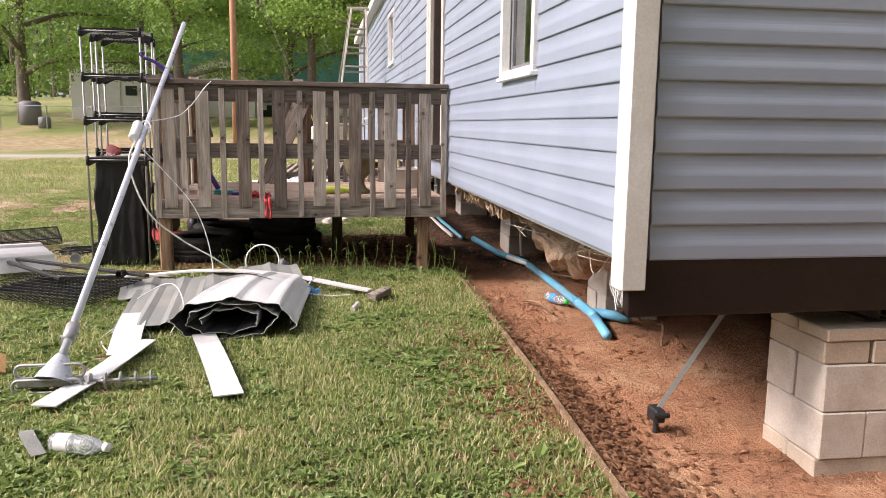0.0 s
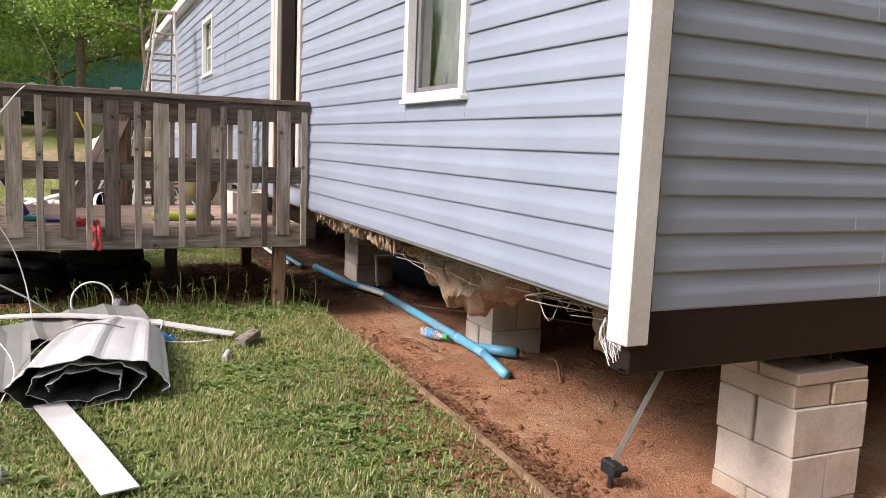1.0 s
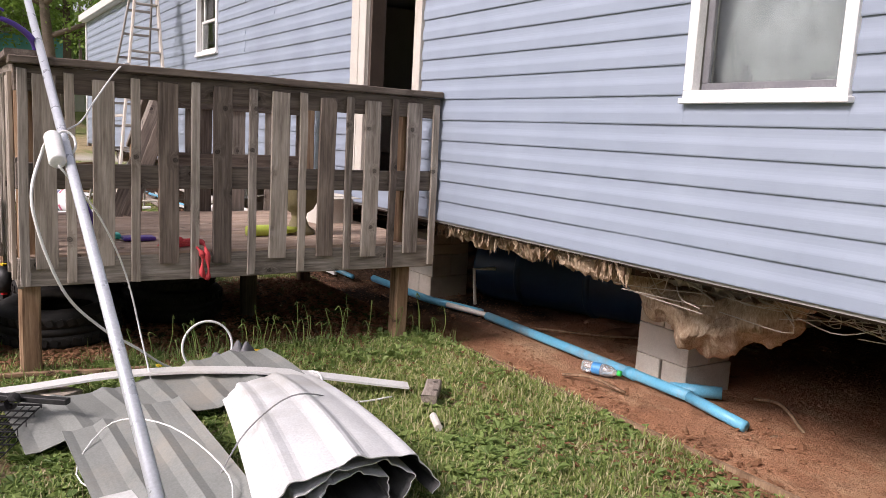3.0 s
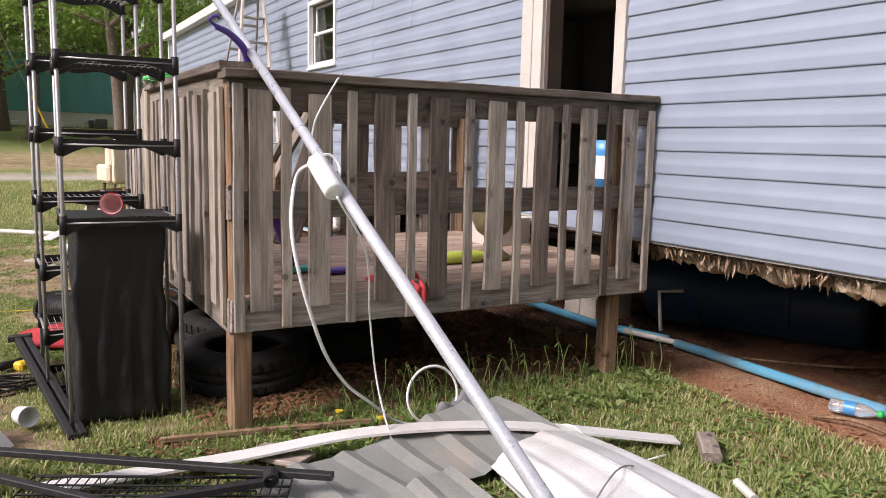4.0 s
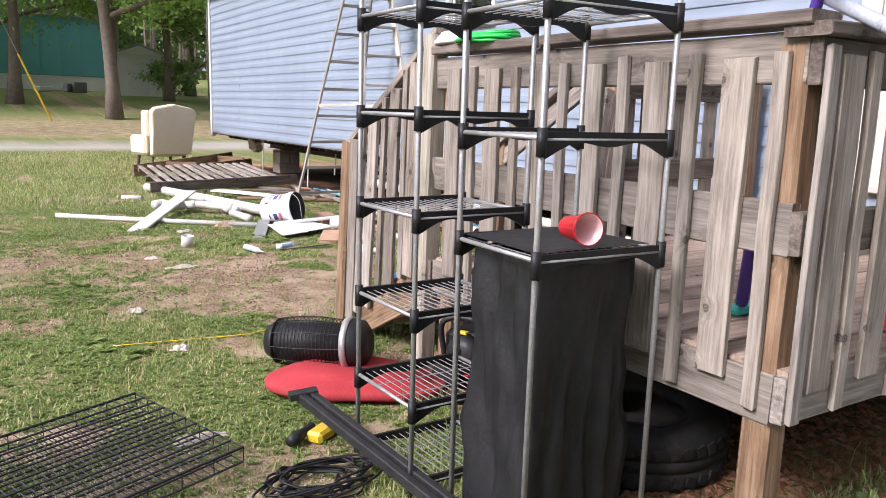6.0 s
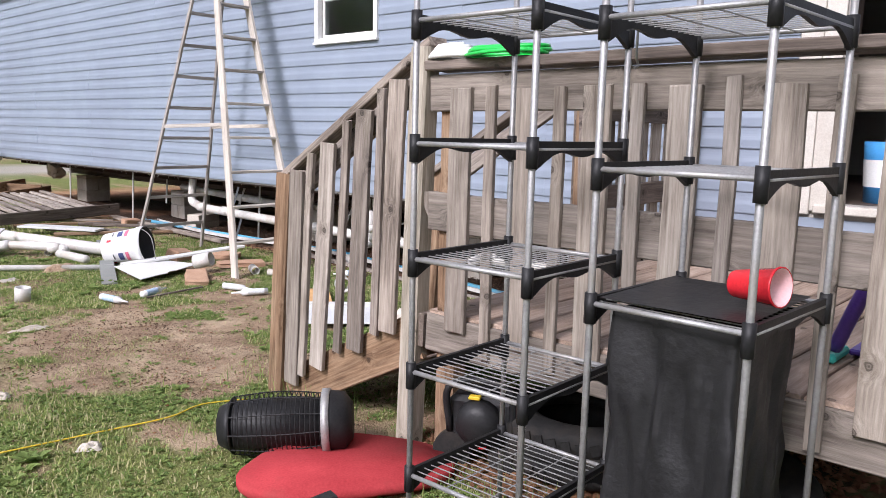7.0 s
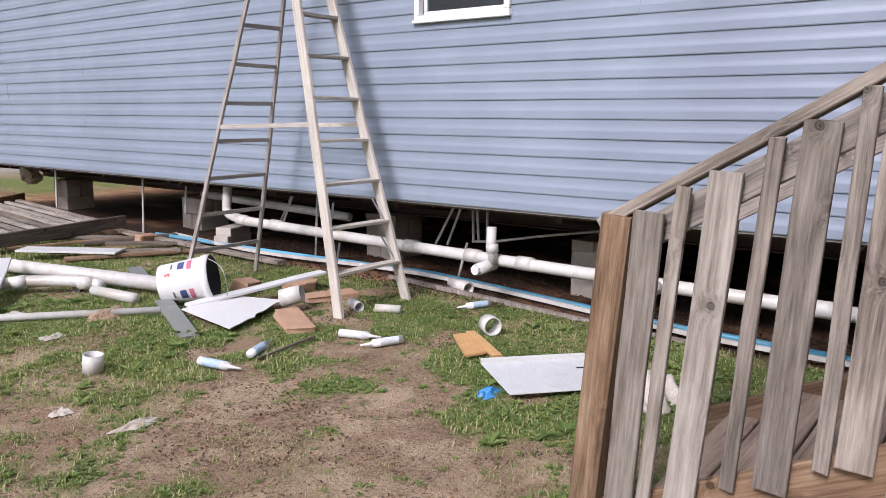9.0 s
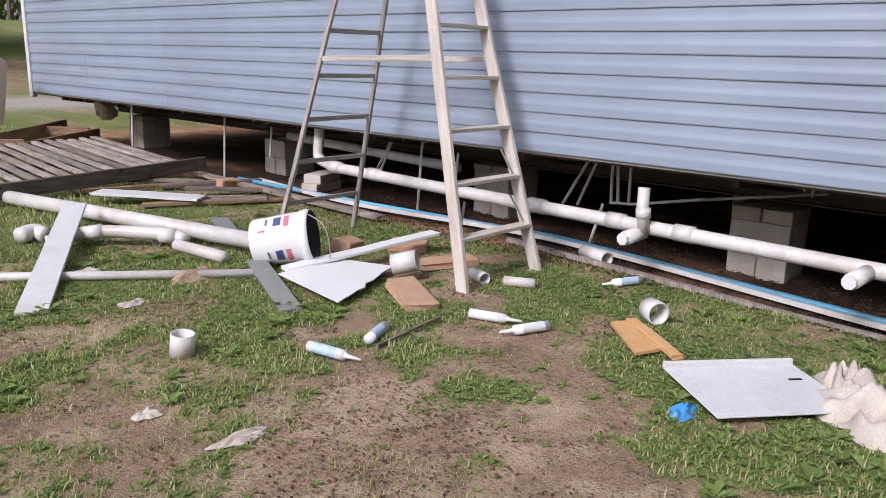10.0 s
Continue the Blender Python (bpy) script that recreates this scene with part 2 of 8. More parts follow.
def siding_material():
    """Blue-grey vinyl: emboss along the boards, chalky fading, grime and a little algae."""
    m = Mat("blue_grey_vinyl", 0.42, spec=0.5)
    v = m.coords("world")
    v2 = m.coords("world", (2, 2, 60))
    n, g, big = m.noise(v, 1.7, 5), m.noise(v2, 3, 4), m.noise(v, 0.5, 4)
    c = m.ramp(n, [(0.3, (0.230, 0.272, 0.338)), (0.7, (0.274, 0.320, 0.390))])
    c = m.mix(c, (0.212, 0.243, 0.306), m.ramp(big, [(0.5, (0, 0, 0)), (0.7, (0.6, 0.6, 0.6))]))
    fine = m.noise(v, 26, 5, 0.7)
    c = m.mix(c, (0.20, 0.205, 0.21), m.ramp(fine, [(0.62, (0, 0, 0)), (0.8, (0.35, 0.35, 0.35))]))
    m.colour(c).bump(g, 0.12, 0.003)
    return m.m


M_SIDING = siding_material()


def glass_material():
    m = Mat("window_glass", 0.03, spec=0.5)
    m.b.inputs["Transmission Weight"].default_value = 1.0
    m.b.inputs["Base Color"].default_value = (0.75, 0.82, 0.82, 1)
    m.b.inputs["IOR"].default_value = 1.45
    return m.m


M_GLASS = glass_material()
M_SCREENMESH = plain("insect_screen", (0.06, 0.07, 0.07), (0.10, 0.11, 0.11), 8, 0.6)


def bottle_material():
    m = Mat("clear_bottle_plastic", 0.1)
    m.b.inputs["Transmission Weight"].default_value = 0.75
    m.b.inputs["Base Color"].default_value = (0.82, 0.86, 0.88, 1)
    return m.m


M_BOTTLE = bottle_material()


def ground_material():
    """Lawn, bare soil, red clay and gravel, mixed by the masks in the sheet's colour attribute."""
    m = Mat("ground_soil_and_grass", 0.95, spec=0.2)
    v = m.coords("world")
    at = m.nt.nodes.new("ShaderNodeAttribute")
    at.attribute_name = "cover"
    sep = m.nt.nodes.new("ShaderNodeSeparateColor")
    m.link(at.outputs["Color"], sep.inputs[0])
    n1, n2, n3, n4 = m.noise(v, 2.2, 6, 0.7), m.noise(v, 14, 6, 0.75), m.noise(v, 70, 4, 0.7), m.noise(v, 0.35, 4)
    grass = m.mix(m.ramp(n2, [(0.3, (0.075, 0.095, 0.032)), (0.5, (0.165, 0.20, 0.062)), (0.7, (0.32, 0.31, 0.13))]),
                  m.ramp(n4, [(0.35, (0.15, 0.22, 0.055)), (0.65, (0.29, 0.30, 0.10))]), 0.4)
    soil = m.mix(m.ramp(n2, [(0.3, (0.29, 0.19, 0.118)), (0.55, (0.46, 0.325, 0.21)), (0.75, (0.58, 0.44, 0.305))]),
                 m.ramp(n3, [(0.3, (0.22, 0.145, 0.095)), (0.7, (0.45, 0.33, 0.225))]), 0.5)
    clay = m.mix(m.ramp(n1, [(0.3, (0.36, 0.165, 0.088)), (0.55, (0.52, 0.262, 0.145)), (0.75, (0.62, 0.38, 0.235))]),
                 m.ramp(n3, [(0.3, (0.30, 0.14, 0.076)), (0.7, (0.54, 0.29, 0.17))]), 0.5)
    wide = m.noise(m.coords("world", (1.6, 0.8, 1)), 1.3, 5, 0.65)
    clay = m.mix(clay, (0.60, 0.40, 0.245), m.ramp(wide, [(0.50, (0, 0, 0)), (0.64, (0.7, 0.7, 0.7))]))
    clay = m.mix(clay, (0.13, 0.058, 0.033), m.ramp(m.noise(m.coords("world", (0.9, 1.7, 1)), 1.9, 6, 0.72), [(0.54, (0, 0, 0)), (0.68, (0.6, 0.6, 0.6))]))
    gravel = m.mix(m.ramp(n3, [(0.3, (0.36, 0.33, 0.29)), (0.7, (0.56, 0.52, 0.47))]), (0.46, 0.42, 0.37), 0.5)
    soil = m.mix(soil, (0.15, 0.092, 0.062), m.ramp(m.noise(v, 3.4, 8, 0.78), [(0.54, (0, 0, 0)), (0.63, (0.65, 0.65, 0.65))]))
    soil = m.mix(soil, (0.57, 0.435, 0.295), m.ramp(m.noise(v, 3.1, 5, 0.65), [(0.46, (0, 0, 0)), (0.60, (0.8, 0.8, 0.8))]))
    specks = m.math("MULTIPLY", m.ramp(m.noise(v, 48, 5, 0.8), [(0.52, (0, 0, 0)), (0.60, (1, 1, 1))]), m.ramp(m.noise(v, 2.6, 5, 0.7), [(0.42, (0.08, 0.08, 0.08)), (0.58, (0.9, 0.9, 0.9))]))
    soil = m.mix(soil, (0.10, 0.062, 0.042), specks)
    # leaf litter and the underside's shade, both put into this colour
    litter_shade = m.mix(m.ramp(n3, [(0.3, (0.022, 0.014, 0.010)), (0.7, (0.085, 0.05, 0.033))]), (0.05, 0.03, 0.02), 0.4)
    clay = m.mix(clay, litter_shade, at.outputs["Alpha"])
    soil = m.mix(soil, litter_shade, at.outputs["Alpha"])
    c = m.mix(grass, soil, sep.outputs[1])
    c = m.mix(c, clay, sep.outputs[0])
    c = m.mix(c, gravel, sep.outputs[2])
    add = m.nt.nodes.new("ShaderNodeMath")
    add.operation = "ADD"
    m.link(n2, add.inputs[0])
    m.link(n3, add.inputs[1])
    m.colour(c).bump(add.outputs[0], 0.9, 0.03)
    return m.m


M_GROUND = ground_material()

# ---- shape helpers ----


def part(name, bm, material, parent=None, label="", m=None, smooth=False):
    """Link a bmesh as one mesh object."""
    me = bpy.data.meshes.new(name)
    bmesh.ops.recalc_face_normals(bm, faces=bm.faces)
    bm.to_mesh(me)
    bm.free()
    if smooth:
        me.shade_smooth()
    me.materials.append(material)
    ob = new(name, me)
    if parent:
        ob.parent = parent
    if m is not None:
        ob.matrix_basis = m
    if label:
        ob["label"] = label
    return ob


def again(ob, m, parent=None):
    """Another object on the same mesh."""
    o = new(ob.name.split(".")[0], ob.data)
    o.parent = parent or ob.parent
    o.matrix_basis = m
    return o


def thing(name, m, label, category, group="", kind=""):
    ob = new(name)
    ob.matrix_basis = m
    ob.empty_display_size = 0.1
    return tagged(ob, label, category, group, kind)


def box(bm, sx, sy, sz, x=0, y=0, z=0, bevel=0.0, m=None):
    """A box of that size with its centre at x, y, z."""
    r = bmesh.ops.create_cube(bm, size=1, matrix=(m or Matrix()) @ Matrix.Translation((x, y, z)) @ Matrix.Diagonal((sx, sy, sz, 1)))
    if bevel:
        es = {e for v in r["verts"] for e in v.link_edges}
        bmesh.ops.bevel(bm, geom=list(es), offset=bevel, segments=1, affect="EDGES")
    return bm


def boxed(sx, sy, sz, bevel=0.0, x=0, y=0, z=0):
    return box(bmesh.new(), sx, sy, sz, x, y, z, bevel)


def sweep(bm, pts, r, seg=8, closed=False, cap=True):
    """A round tube along points; r is a radius or one for each point."""
    pts = [Vector(p) for p in pts]
    n = len(pts)
    rs = r if isinstance(r, (list, tuple)) else [r] * n
    up = Vector((0.123, 0.456, 0.88)).normalized()
    rings = []
    for i, p in enumerate(pts):
        a = pts[i - 1] if (i or closed) else p
        b = pts[(i + 1) % n] if (i < n - 1 or closed) else p
        d = (b - a).normalized()
        u = (up - d * up.dot(d))
        if u.length < 1e-3:
            u = d.orthogonal()
        u.normalize()
        up = u
        w = d.cross(u)
        rings.append([bm.verts.new(p + rs[i] * (math.cos(k * math.tau / seg) * u + math.sin(k * math.tau / seg) * w)) for k in range(seg)])
    for i in range(n if closed else n - 1):
        A, B = rings[i], rings[(i + 1) % n]
        for k in range(seg):
            bm.faces.new((A[k], A[(k + 1) % seg], B[(k + 1) % seg], B[k]))
    if cap and not closed:
        bm.faces.new(rings[0])
        bm.faces.new(rings[-1])
    return bm


def swept(pts, r, seg=8, closed=False, cap=True):
    return sweep(bmesh.new(), pts, r, seg, closed, cap)


def smooth_path(pts, n=8):
    """Catmull-Rom through points."""
    P = [Vector(p) for p in pts]
    P = [P[0] * 2 - P[1]] + P + [P[-1] * 2 - P[-2]]
    out = []
    for i in range(1, len(P) - 2):
        a, b, c, d = P[i - 1:i + 3]
        for k in range(n):
            t = k / n
            out.append(0.5 * (2 * b + (c - a) * t + (2 * a - 5 * b + 4 * c - d) * t * t + (3 * b - a - 3 * c + d) * t ** 3))
    return out + [P[-2]]


def lathe(bm, prof, seg=16, m=None):
    """Turn a profile of (radius, z) about z."""
    m = m or Matrix()
    rings = []
    for r, z in prof:
        if r < 1e-5:
            rings.append([bm.verts.new(m @ Vector((0, 0, z)))])
        else:
            rings.append([bm.verts.new(m @ Vector((r * math.cos(k * math.tau / seg), r * math.sin(k * math.tau / seg), z))) for k in range(seg)])
    for A, B in zip(rings, rings[1:]):
        for k in range(seg):
            j = (k + 1) % seg
            if len(A) == 1 and len(B) == 1:
                continue
            if len(A) == 1:
                bm.faces.new((A[0], B[k], B[j]))
            elif len(B) == 1:
                bm.faces.new((A[k], A[j], B[0]))
            else:
                bm.faces.new((A[k], A[j], B[j], B[k]))
    return bm


def lathed(prof, seg=16, m=None):
    return lathe(bmesh.new(), prof, seg, m)


def along(a, b, roll=0.0):
    """The pose at a whose local z points to b. Local x lies level; for steep ones it follows world x."""
    a, b = Vector(a), Vector(b)
    d = (b - a).normalized()
    if abs(d.z) > 0.75:
        x = Vector((1, 0, 0)) - d * d.x
    else:
        x = Vector((0, 0, 1)).cross(d) * -1
    x.normalize()
    y = d.cross(x)
    m = Matrix((x, y, d)).transposed().to_4x4()
    return Matrix.Translation(a) @ m @ Matrix.Rotation(roll, 4, "Z")


PLANKS = {}


def plank(name, a, b, w, d, material, parent, roll=0.0, label="", wear=0.004):
    """A sawn board from a to b (places of its axis's ends), w by d across, with eased, slightly uneven edges."""
    a, b = Vector(a), Vector(b)
    L = (b - a).length
    key = (round(w, 3), round(d, 3), round(L, 2), material.name, rnd.randint(0, 2))
    if key not in PLANKS:
        bm = bmesh.new()
        n = max(2, int(L / 0.3) + 1)
        rings = []
        for i in range(n + 1):
            z = L * i / n
            jx, jy = rnd.uniform(-wear, wear) * 0.6, rnd.uniform(-wear, wear) * 0.6
            e = min(w, d) * 0.12
            q = [(-w / 2 + e, -d / 2), (w / 2 - e, -d / 2), (w / 2, -d / 2 + e), (w / 2, d / 2 - e), (w / 2 - e, d / 2), (-w / 2 + e, d / 2), (-w / 2, d / 2 - e), (-w / 2, -d / 2 + e)]
            rings.append([bm.verts.new((x + jx, y + jy, z + rnd.uniform(-wear, wear) * (i in (0, n)))) for x, y in q])
        for A, B in zip(rings, rings[1:]):
            for k in range(8):
                bm.faces.new((A[k], A[(k + 1) % 8], B[(k + 1) % 8], B[k]))
        bm.faces.new(rings[0])
        bm.faces.new(rings[-1])
        bmesh.ops.recalc_face_normals(bm, faces=bm.faces)
        me = bpy.data.meshes.new("board")
        bm.to_mesh(me)
        bm.free()
        me.materials.append(material)
        PLANKS[key] = me
    ob = new(name, PLANKS[key])
    ob.parent = parent
    m = along(a, b, roll)
    ob.matrix_basis = (parent.matrix_basis.inverted() @ m) if parent else m
    if label:
        ob["label"] = label
    return ob


def mesh_np(name, verts, faces, material, smooth=False):
    me = bpy.data.meshes.new(name)
    me.from_pydata(verts.tolist() if hasattr(verts, "tolist") else verts, [], faces.tolist() if hasattr(faces, "tolist") else faces)
    me.update()
    if smooth:
        me.shade_smooth()
    me.materials.append(material)
    return new(name, me)


# ---- ground ----
NG = np.random.default_rng(3)
LATTICE = NG.random((256, 256))


def vnoise(x, y, s):
    """Smooth value noise over the plan at s metres, 0 to 1."""
    x, y = np.asarray(x, float) / s + 91.3, np.asarray(y, float) / s + 57.7
    i, j = np.floor(x).astype(int), np.floor(y).astype(int)
    u, v = x - i, y - j
    u, v = u * u * (3 - 2 * u), v * v * (3 - 2 * v)
    L = lambda a, b: LATTICE[a % 256, b % 256]
    return (L(i, j) * (1 - u) + L(i + 1, j) * u) * (1 - v) + (L(i, j + 1) * (1 - u) + L(i + 1, j + 1) * u) * v


def fbm(x, y, s):
    return 0.5 * vnoise(x, y, s) + 0.3 * vnoise(x, y, s * 0.43) + 0.2 * vnoise(x, y, s * 0.19)


def sstep(a, b, x):
    t = np.clip((np.asarray(x, float) - a) / (b - a), 0, 1)
    return t * t * (3 - 2 * t)


def clay_mask(x, y):
    """Red clay under and beside the house; its border with the lawn runs just outside the wall."""
    edge = -0.10 + 0.17 * sstep(-3.5, 0.0, y) + 0.10 * (fbm(x, y, 0.5) - 0.5)
    m = sstep(-0.03, 0.05, x - edge)
    deck = 0.6 * sstep(-0.05, 0.5, y) * (1 - sstep(1.9, 2.4, y)) * sstep(-2.5, -1.9, x)
    m = np.maximum(m, deck * 0.8)
    m = m * (1 - sstep(4.6, 5.2, x)) * (1 - sstep(14.0, 15.0, y))
    front = sstep(-5.2, -4.4, y)
    return m * np.maximum(front, 0.5 + 0.5 * sstep(0.4, 0.6, fbm(x, y, 0.9)))


def soil_mask(x, y):
    """Bare soil among the grass."""
    n = fbm(x, y, 1.1)
    big = np.exp(-(((x + 2.9) / 1.9) ** 2 + ((y - 4.2) / 1.15) ** 2))
    big = np.maximum(big, 0.9 * np.exp(-(((x + 3.6) / 2.3) ** 2 + ((y - 5.6) / 1.4) ** 2)))
    big = np.maximum(big, 1.25 * np.exp(-(((x + 2.35) / 0.8) ** 4 + ((y - 3.75) / 0.8) ** 4)))
    left = 0.75 * np.exp(-(((x + 5.3) / 1.2) ** 2 + ((y - 2.6) / 1.6) ** 2))
    start = 0.75 * np.exp(-(((x + 2.9) / 0.8) ** 2 + ((y + 3.1) / 0.7) ** 2))
    front = 0.85 * np.exp(-(((x + 1.75) / 0.95) ** 4 + ((y + 0.12) / 0.30) ** 2))
    m = np.maximum(np.maximum(np.maximum(big, left), start), front)
    fine = fbm(x + 13, y + 31, 0.42)
    a = sstep(0.34, 0.72, m * 0.78 + (n - 0.5) * 1.2 + (fine - 0.5) * 1.9)
    b = 0.75 * sstep(0.56, 0.70, fbm(x + 40, y, 0.55))
    wall = 0.8 * sstep(-0.9, 0.0, x) * sstep(2.2, 3.0, y) * (1 - sstep(13.5, 15, y)) * sstep(0.40, 0.55, fbm(x, y + 20, 0.6))
    far = 0.75 * sstep(25.5, 27.0, y) * (1 - sstep(31, 35, y))
    return np.clip(np.maximum(np.maximum(a, b), np.maximum(wall, far)), 0, 1)


def litter_shade_mask(x, y):
    """Dark leaf mould under the deck and under the far half of the home, shade painted in."""
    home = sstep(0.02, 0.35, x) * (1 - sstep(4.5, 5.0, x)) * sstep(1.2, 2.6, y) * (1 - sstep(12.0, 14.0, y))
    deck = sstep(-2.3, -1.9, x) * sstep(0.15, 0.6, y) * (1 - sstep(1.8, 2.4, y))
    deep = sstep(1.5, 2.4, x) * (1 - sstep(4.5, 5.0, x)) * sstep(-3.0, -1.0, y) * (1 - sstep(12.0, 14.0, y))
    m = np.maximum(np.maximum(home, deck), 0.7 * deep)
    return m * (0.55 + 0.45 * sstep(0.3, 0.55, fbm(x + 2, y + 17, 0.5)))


def road_mask(x, y):
    c = y - 21.2 - 0.02 * x + 0.5 * (fbm(x, y, 6) - 0.5)
    return sstep(2.1, 1.6, np.abs(c))


def ground_z(x, y):
    x, y = np.asarray(x, float), np.asarray(y, float)
    z = 0.03 + 0.05 * sstep(0, 6, y) + 0.030 * (fbm(x, y, 1.3) - 0.5) + 0.014 * (fbm(x, y, 0.25) - 0.5)
    under = sstep(-0.08, 0.30, x) * (1 - sstep(4.6, 5.4, x)) * (1 - sstep(3.0, 6.0, y))
    z = z - 0.12 * under * sstep(-7, -4.5, y) + under * (0.035 * (fbm(x + 5, y, 0.5) - 0.5) + 0.02 * (fbm(x, y + 5, 0.16) - 0.5))
    rise = np.maximum(y - 25.5, 0)
    return z + 0.062 * np.minimum(rise, 60) * sstep(0, 8, rise)


def gz(x, y):
    return float(ground_z(x, y))


def axis_steps(lo, a, b, hi, fine):
    mid = np.arange(a, b, fine)
    up = [b]
    s = fine
    while up[-1] < hi:
        s *= 1.16
        up.append(up[-1] + s)
    dn = [a]
    s = fine
    while dn[-1] > lo:
        s *= 1.16
        dn.append(dn[-1] - s)
    return np.concatenate([np.array(dn[:0:-1]), mid, np.array(up)])


gx, gy = axis_steps(-900, -5.6, 2.4, 900, 0.05), axis_steps(-900, -5.2, 8.5, 1500, 0.05)
GX, GY = np.meshgrid(gx, gy, indexing="ij")
GZ = ground_z(GX, GY)
gv = np.stack([GX, GY, GZ], -1).reshape(-1, 3)
nx, ny = len(gx), len(gy)
ii = (np.arange(nx - 1)[:, None] * ny + np.arange(ny - 1)[None]).reshape(-1)
gf = np.stack([ii, ii + ny, ii + ny + 1, ii + 1], -1)
ground = mesh_np("ground", gv, gf, M_GROUND, True)
tagged(ground, "uneven lawn with bare soil, red clay and a gravel lane", "ground", kind="structure")
cov = ground.data.color_attributes.new("cover", "FLOAT_COLOR", "POINT")
cc = np.ones((len(gv), 4), np.float32)
cc[:, 0], cc[:, 1], cc[:, 2] = clay_mask(gv[:, 0], gv[:, 1]), soil_mask(gv[:, 0], gv[:, 1]), road_mask(gv[:, 0], gv[:, 1])
# alpha darkens the ground where deck and home shade it
cc[:, 3] = litter_shade_mask(gv[:, 0], gv[:, 1])
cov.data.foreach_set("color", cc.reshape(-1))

# ---- house ----
Y0, Y1, XW, ZB, ZT = -3.75, 13.57, 4.3, 0.775, 3.24
COURSE = 0.1232
DOOR = (0.35, 1.04, 0.98, 2.86)
WIN = [(-2.56, -1.86, 1.48, 2.78), (4.60, 5.41, 2.06, 2.80)]
BACKWIN = [(4.05, 4.85, 1.95, 2.98)]
HOLES = [(DOOR[0] - 0.09, DOOR[1] + 0.23, DOOR[2] - 0.06, DOOR[3] + 0.1)] + WIN


def holed_wall(name, label, length, z0, z1, holes, thick, material, m):
    """A wall in local x (along), y (thickness), z, cut through by holes (a, b, low, high)."""
    bm = bmesh.new()
    xs = sorted({0, length, *[v for h in holes for v in h[:2]]})
    for a, b in zip(xs, xs[1:]):
        spans, z = [], z0
        for h in sorted([h for h in holes if h[0] <= a + 1e-6 and h[1] >= b - 1e-6], key=lambda h: h[2]):
            spans.append((z, h[2]))
            z = h[3]
        spans.append((z, z1))
        for lo, hi in spans:
            if hi - lo > 0.01:
                box(bm, b - a, thick, hi - lo, (a + b) / 2, thick / 2, (lo + hi) / 2)
    return tagged(part(name, bm, material, None, "", m), label, "wall", kind="structure")


INNER = [DOOR] + [(a + 0.03, b - 0.03, lo + 0.03, hi - 0.03) for a, b, lo, hi in WIN]
side_m = Matrix(((0, 1, 0, 0.0), (1, 0, 0, Y0), (0, 0, 1, 0), (0, 0, 0, 1)))
wall_side = holed_wall("wall_side", "long wall clad in blue-grey vinyl lap siding", Y1 - Y0, ZB - 0.02, ZT, [(a - Y0, b - Y0, lo, hi) for a, b, lo, hi in INNER], 0.11, M_INTERIOR, side_m)
end_m = Matrix(((1, 0, 0, 0.11), (0, 1, 0, Y0), (0, 0, 1, 0), (0, 0, 0, 1)))
wall_end = holed_wall("wall_end", "end wall clad in blue-grey vinyl lap siding", XW - 0.22, ZB - 0.02, ZT, [], 0.11, M_INTERIOR, end_m)
far_m = Matrix(((1, 0, 0, 0.11), (0, -1, 0, Y1), (0, 0, 1, 0), (0, 0, 0, 1)))
holed_wall("wall_far_end", "far end wall of the mobile home", XW - 0.22, ZB - 0.02, ZT, [], 0.11, M_INTERIOR, far_m)
back_m = Matrix(((0, -1, 0, XW), (1, 0, 0, Y0), (0, 0, 1, 0), (0, 0, 0, 1)))
holed_wall("wall_back", "back wall of the mobile home", Y1 - Y0, ZB - 0.02, ZT, [(a - Y0, b - Y0, lo, hi) for a, b, lo, hi in BACKWIN], 0.11, M_INTERIOR, back_m)
tagged(part("floor", boxed(XW - 0.22, Y1 - Y0 - 0.22, 0.06, 0, XW / 2, (Y0 + Y1) / 2, 0.95), M_DARKDOOR), "dark floor inside the home", "floor", kind="structure")
tagged(part("ceiling", boxed(XW - 0.22, Y1 - Y0 - 0.22, 0.05, 0, XW / 2, (Y0 + Y1) / 2, 3.1), M_INTERIOR), "plain ceiling inside the home", "ceiling", kind="structure")
tagged(part("partition_wall", boxed(XW - 0.24, 0.1, 2.0, 0, XW / 2, -0.55, 2.02), M_INTERIOR), "plain inner partition wall", "wall", kind="structure")
tagged(part("partition_wall", boxed(XW - 0.24, 0.1, 2.0, 0, XW / 2, 5.75, 2.02), M_INTERIOR), "plain inner partition wall", "wall", kind="structure")
bm = bmesh.new()
for sgn in (-1, 1):
    m = Matrix.Translation((XW / 2, (Y0 + Y1) / 2, ZT + 0.42)) @ Matrix.Rotation(sgn * 0.17, 4, "Y")
    box(bm, XW / 2 + 0.14, Y1 - Y0 + 0.3, 0.05, sgn * (XW / 4 + 0.06), 0, 0, 0, m)
tagged(part("roof", bm, M_ROOF), "shallow grey roof", "roof", kind="structure")
tagged(part("trim", boxed(0.03, Y1 - Y0 + 0.2, 0.13, 0.004, -0.135, (Y0 + Y1) / 2, ZT + 0.02), M_WHITE), "white eave fascia board", "trim", kind="structure")
tagged(part("trim", boxed(0.13, Y1 - Y0 + 0.1, 0.02, 0, -0.055, (Y0 + Y1) / 2, ZT - 0.04), M_WHITE), "white soffit under the eave", "trim", kind="structure")

SIDING = {}


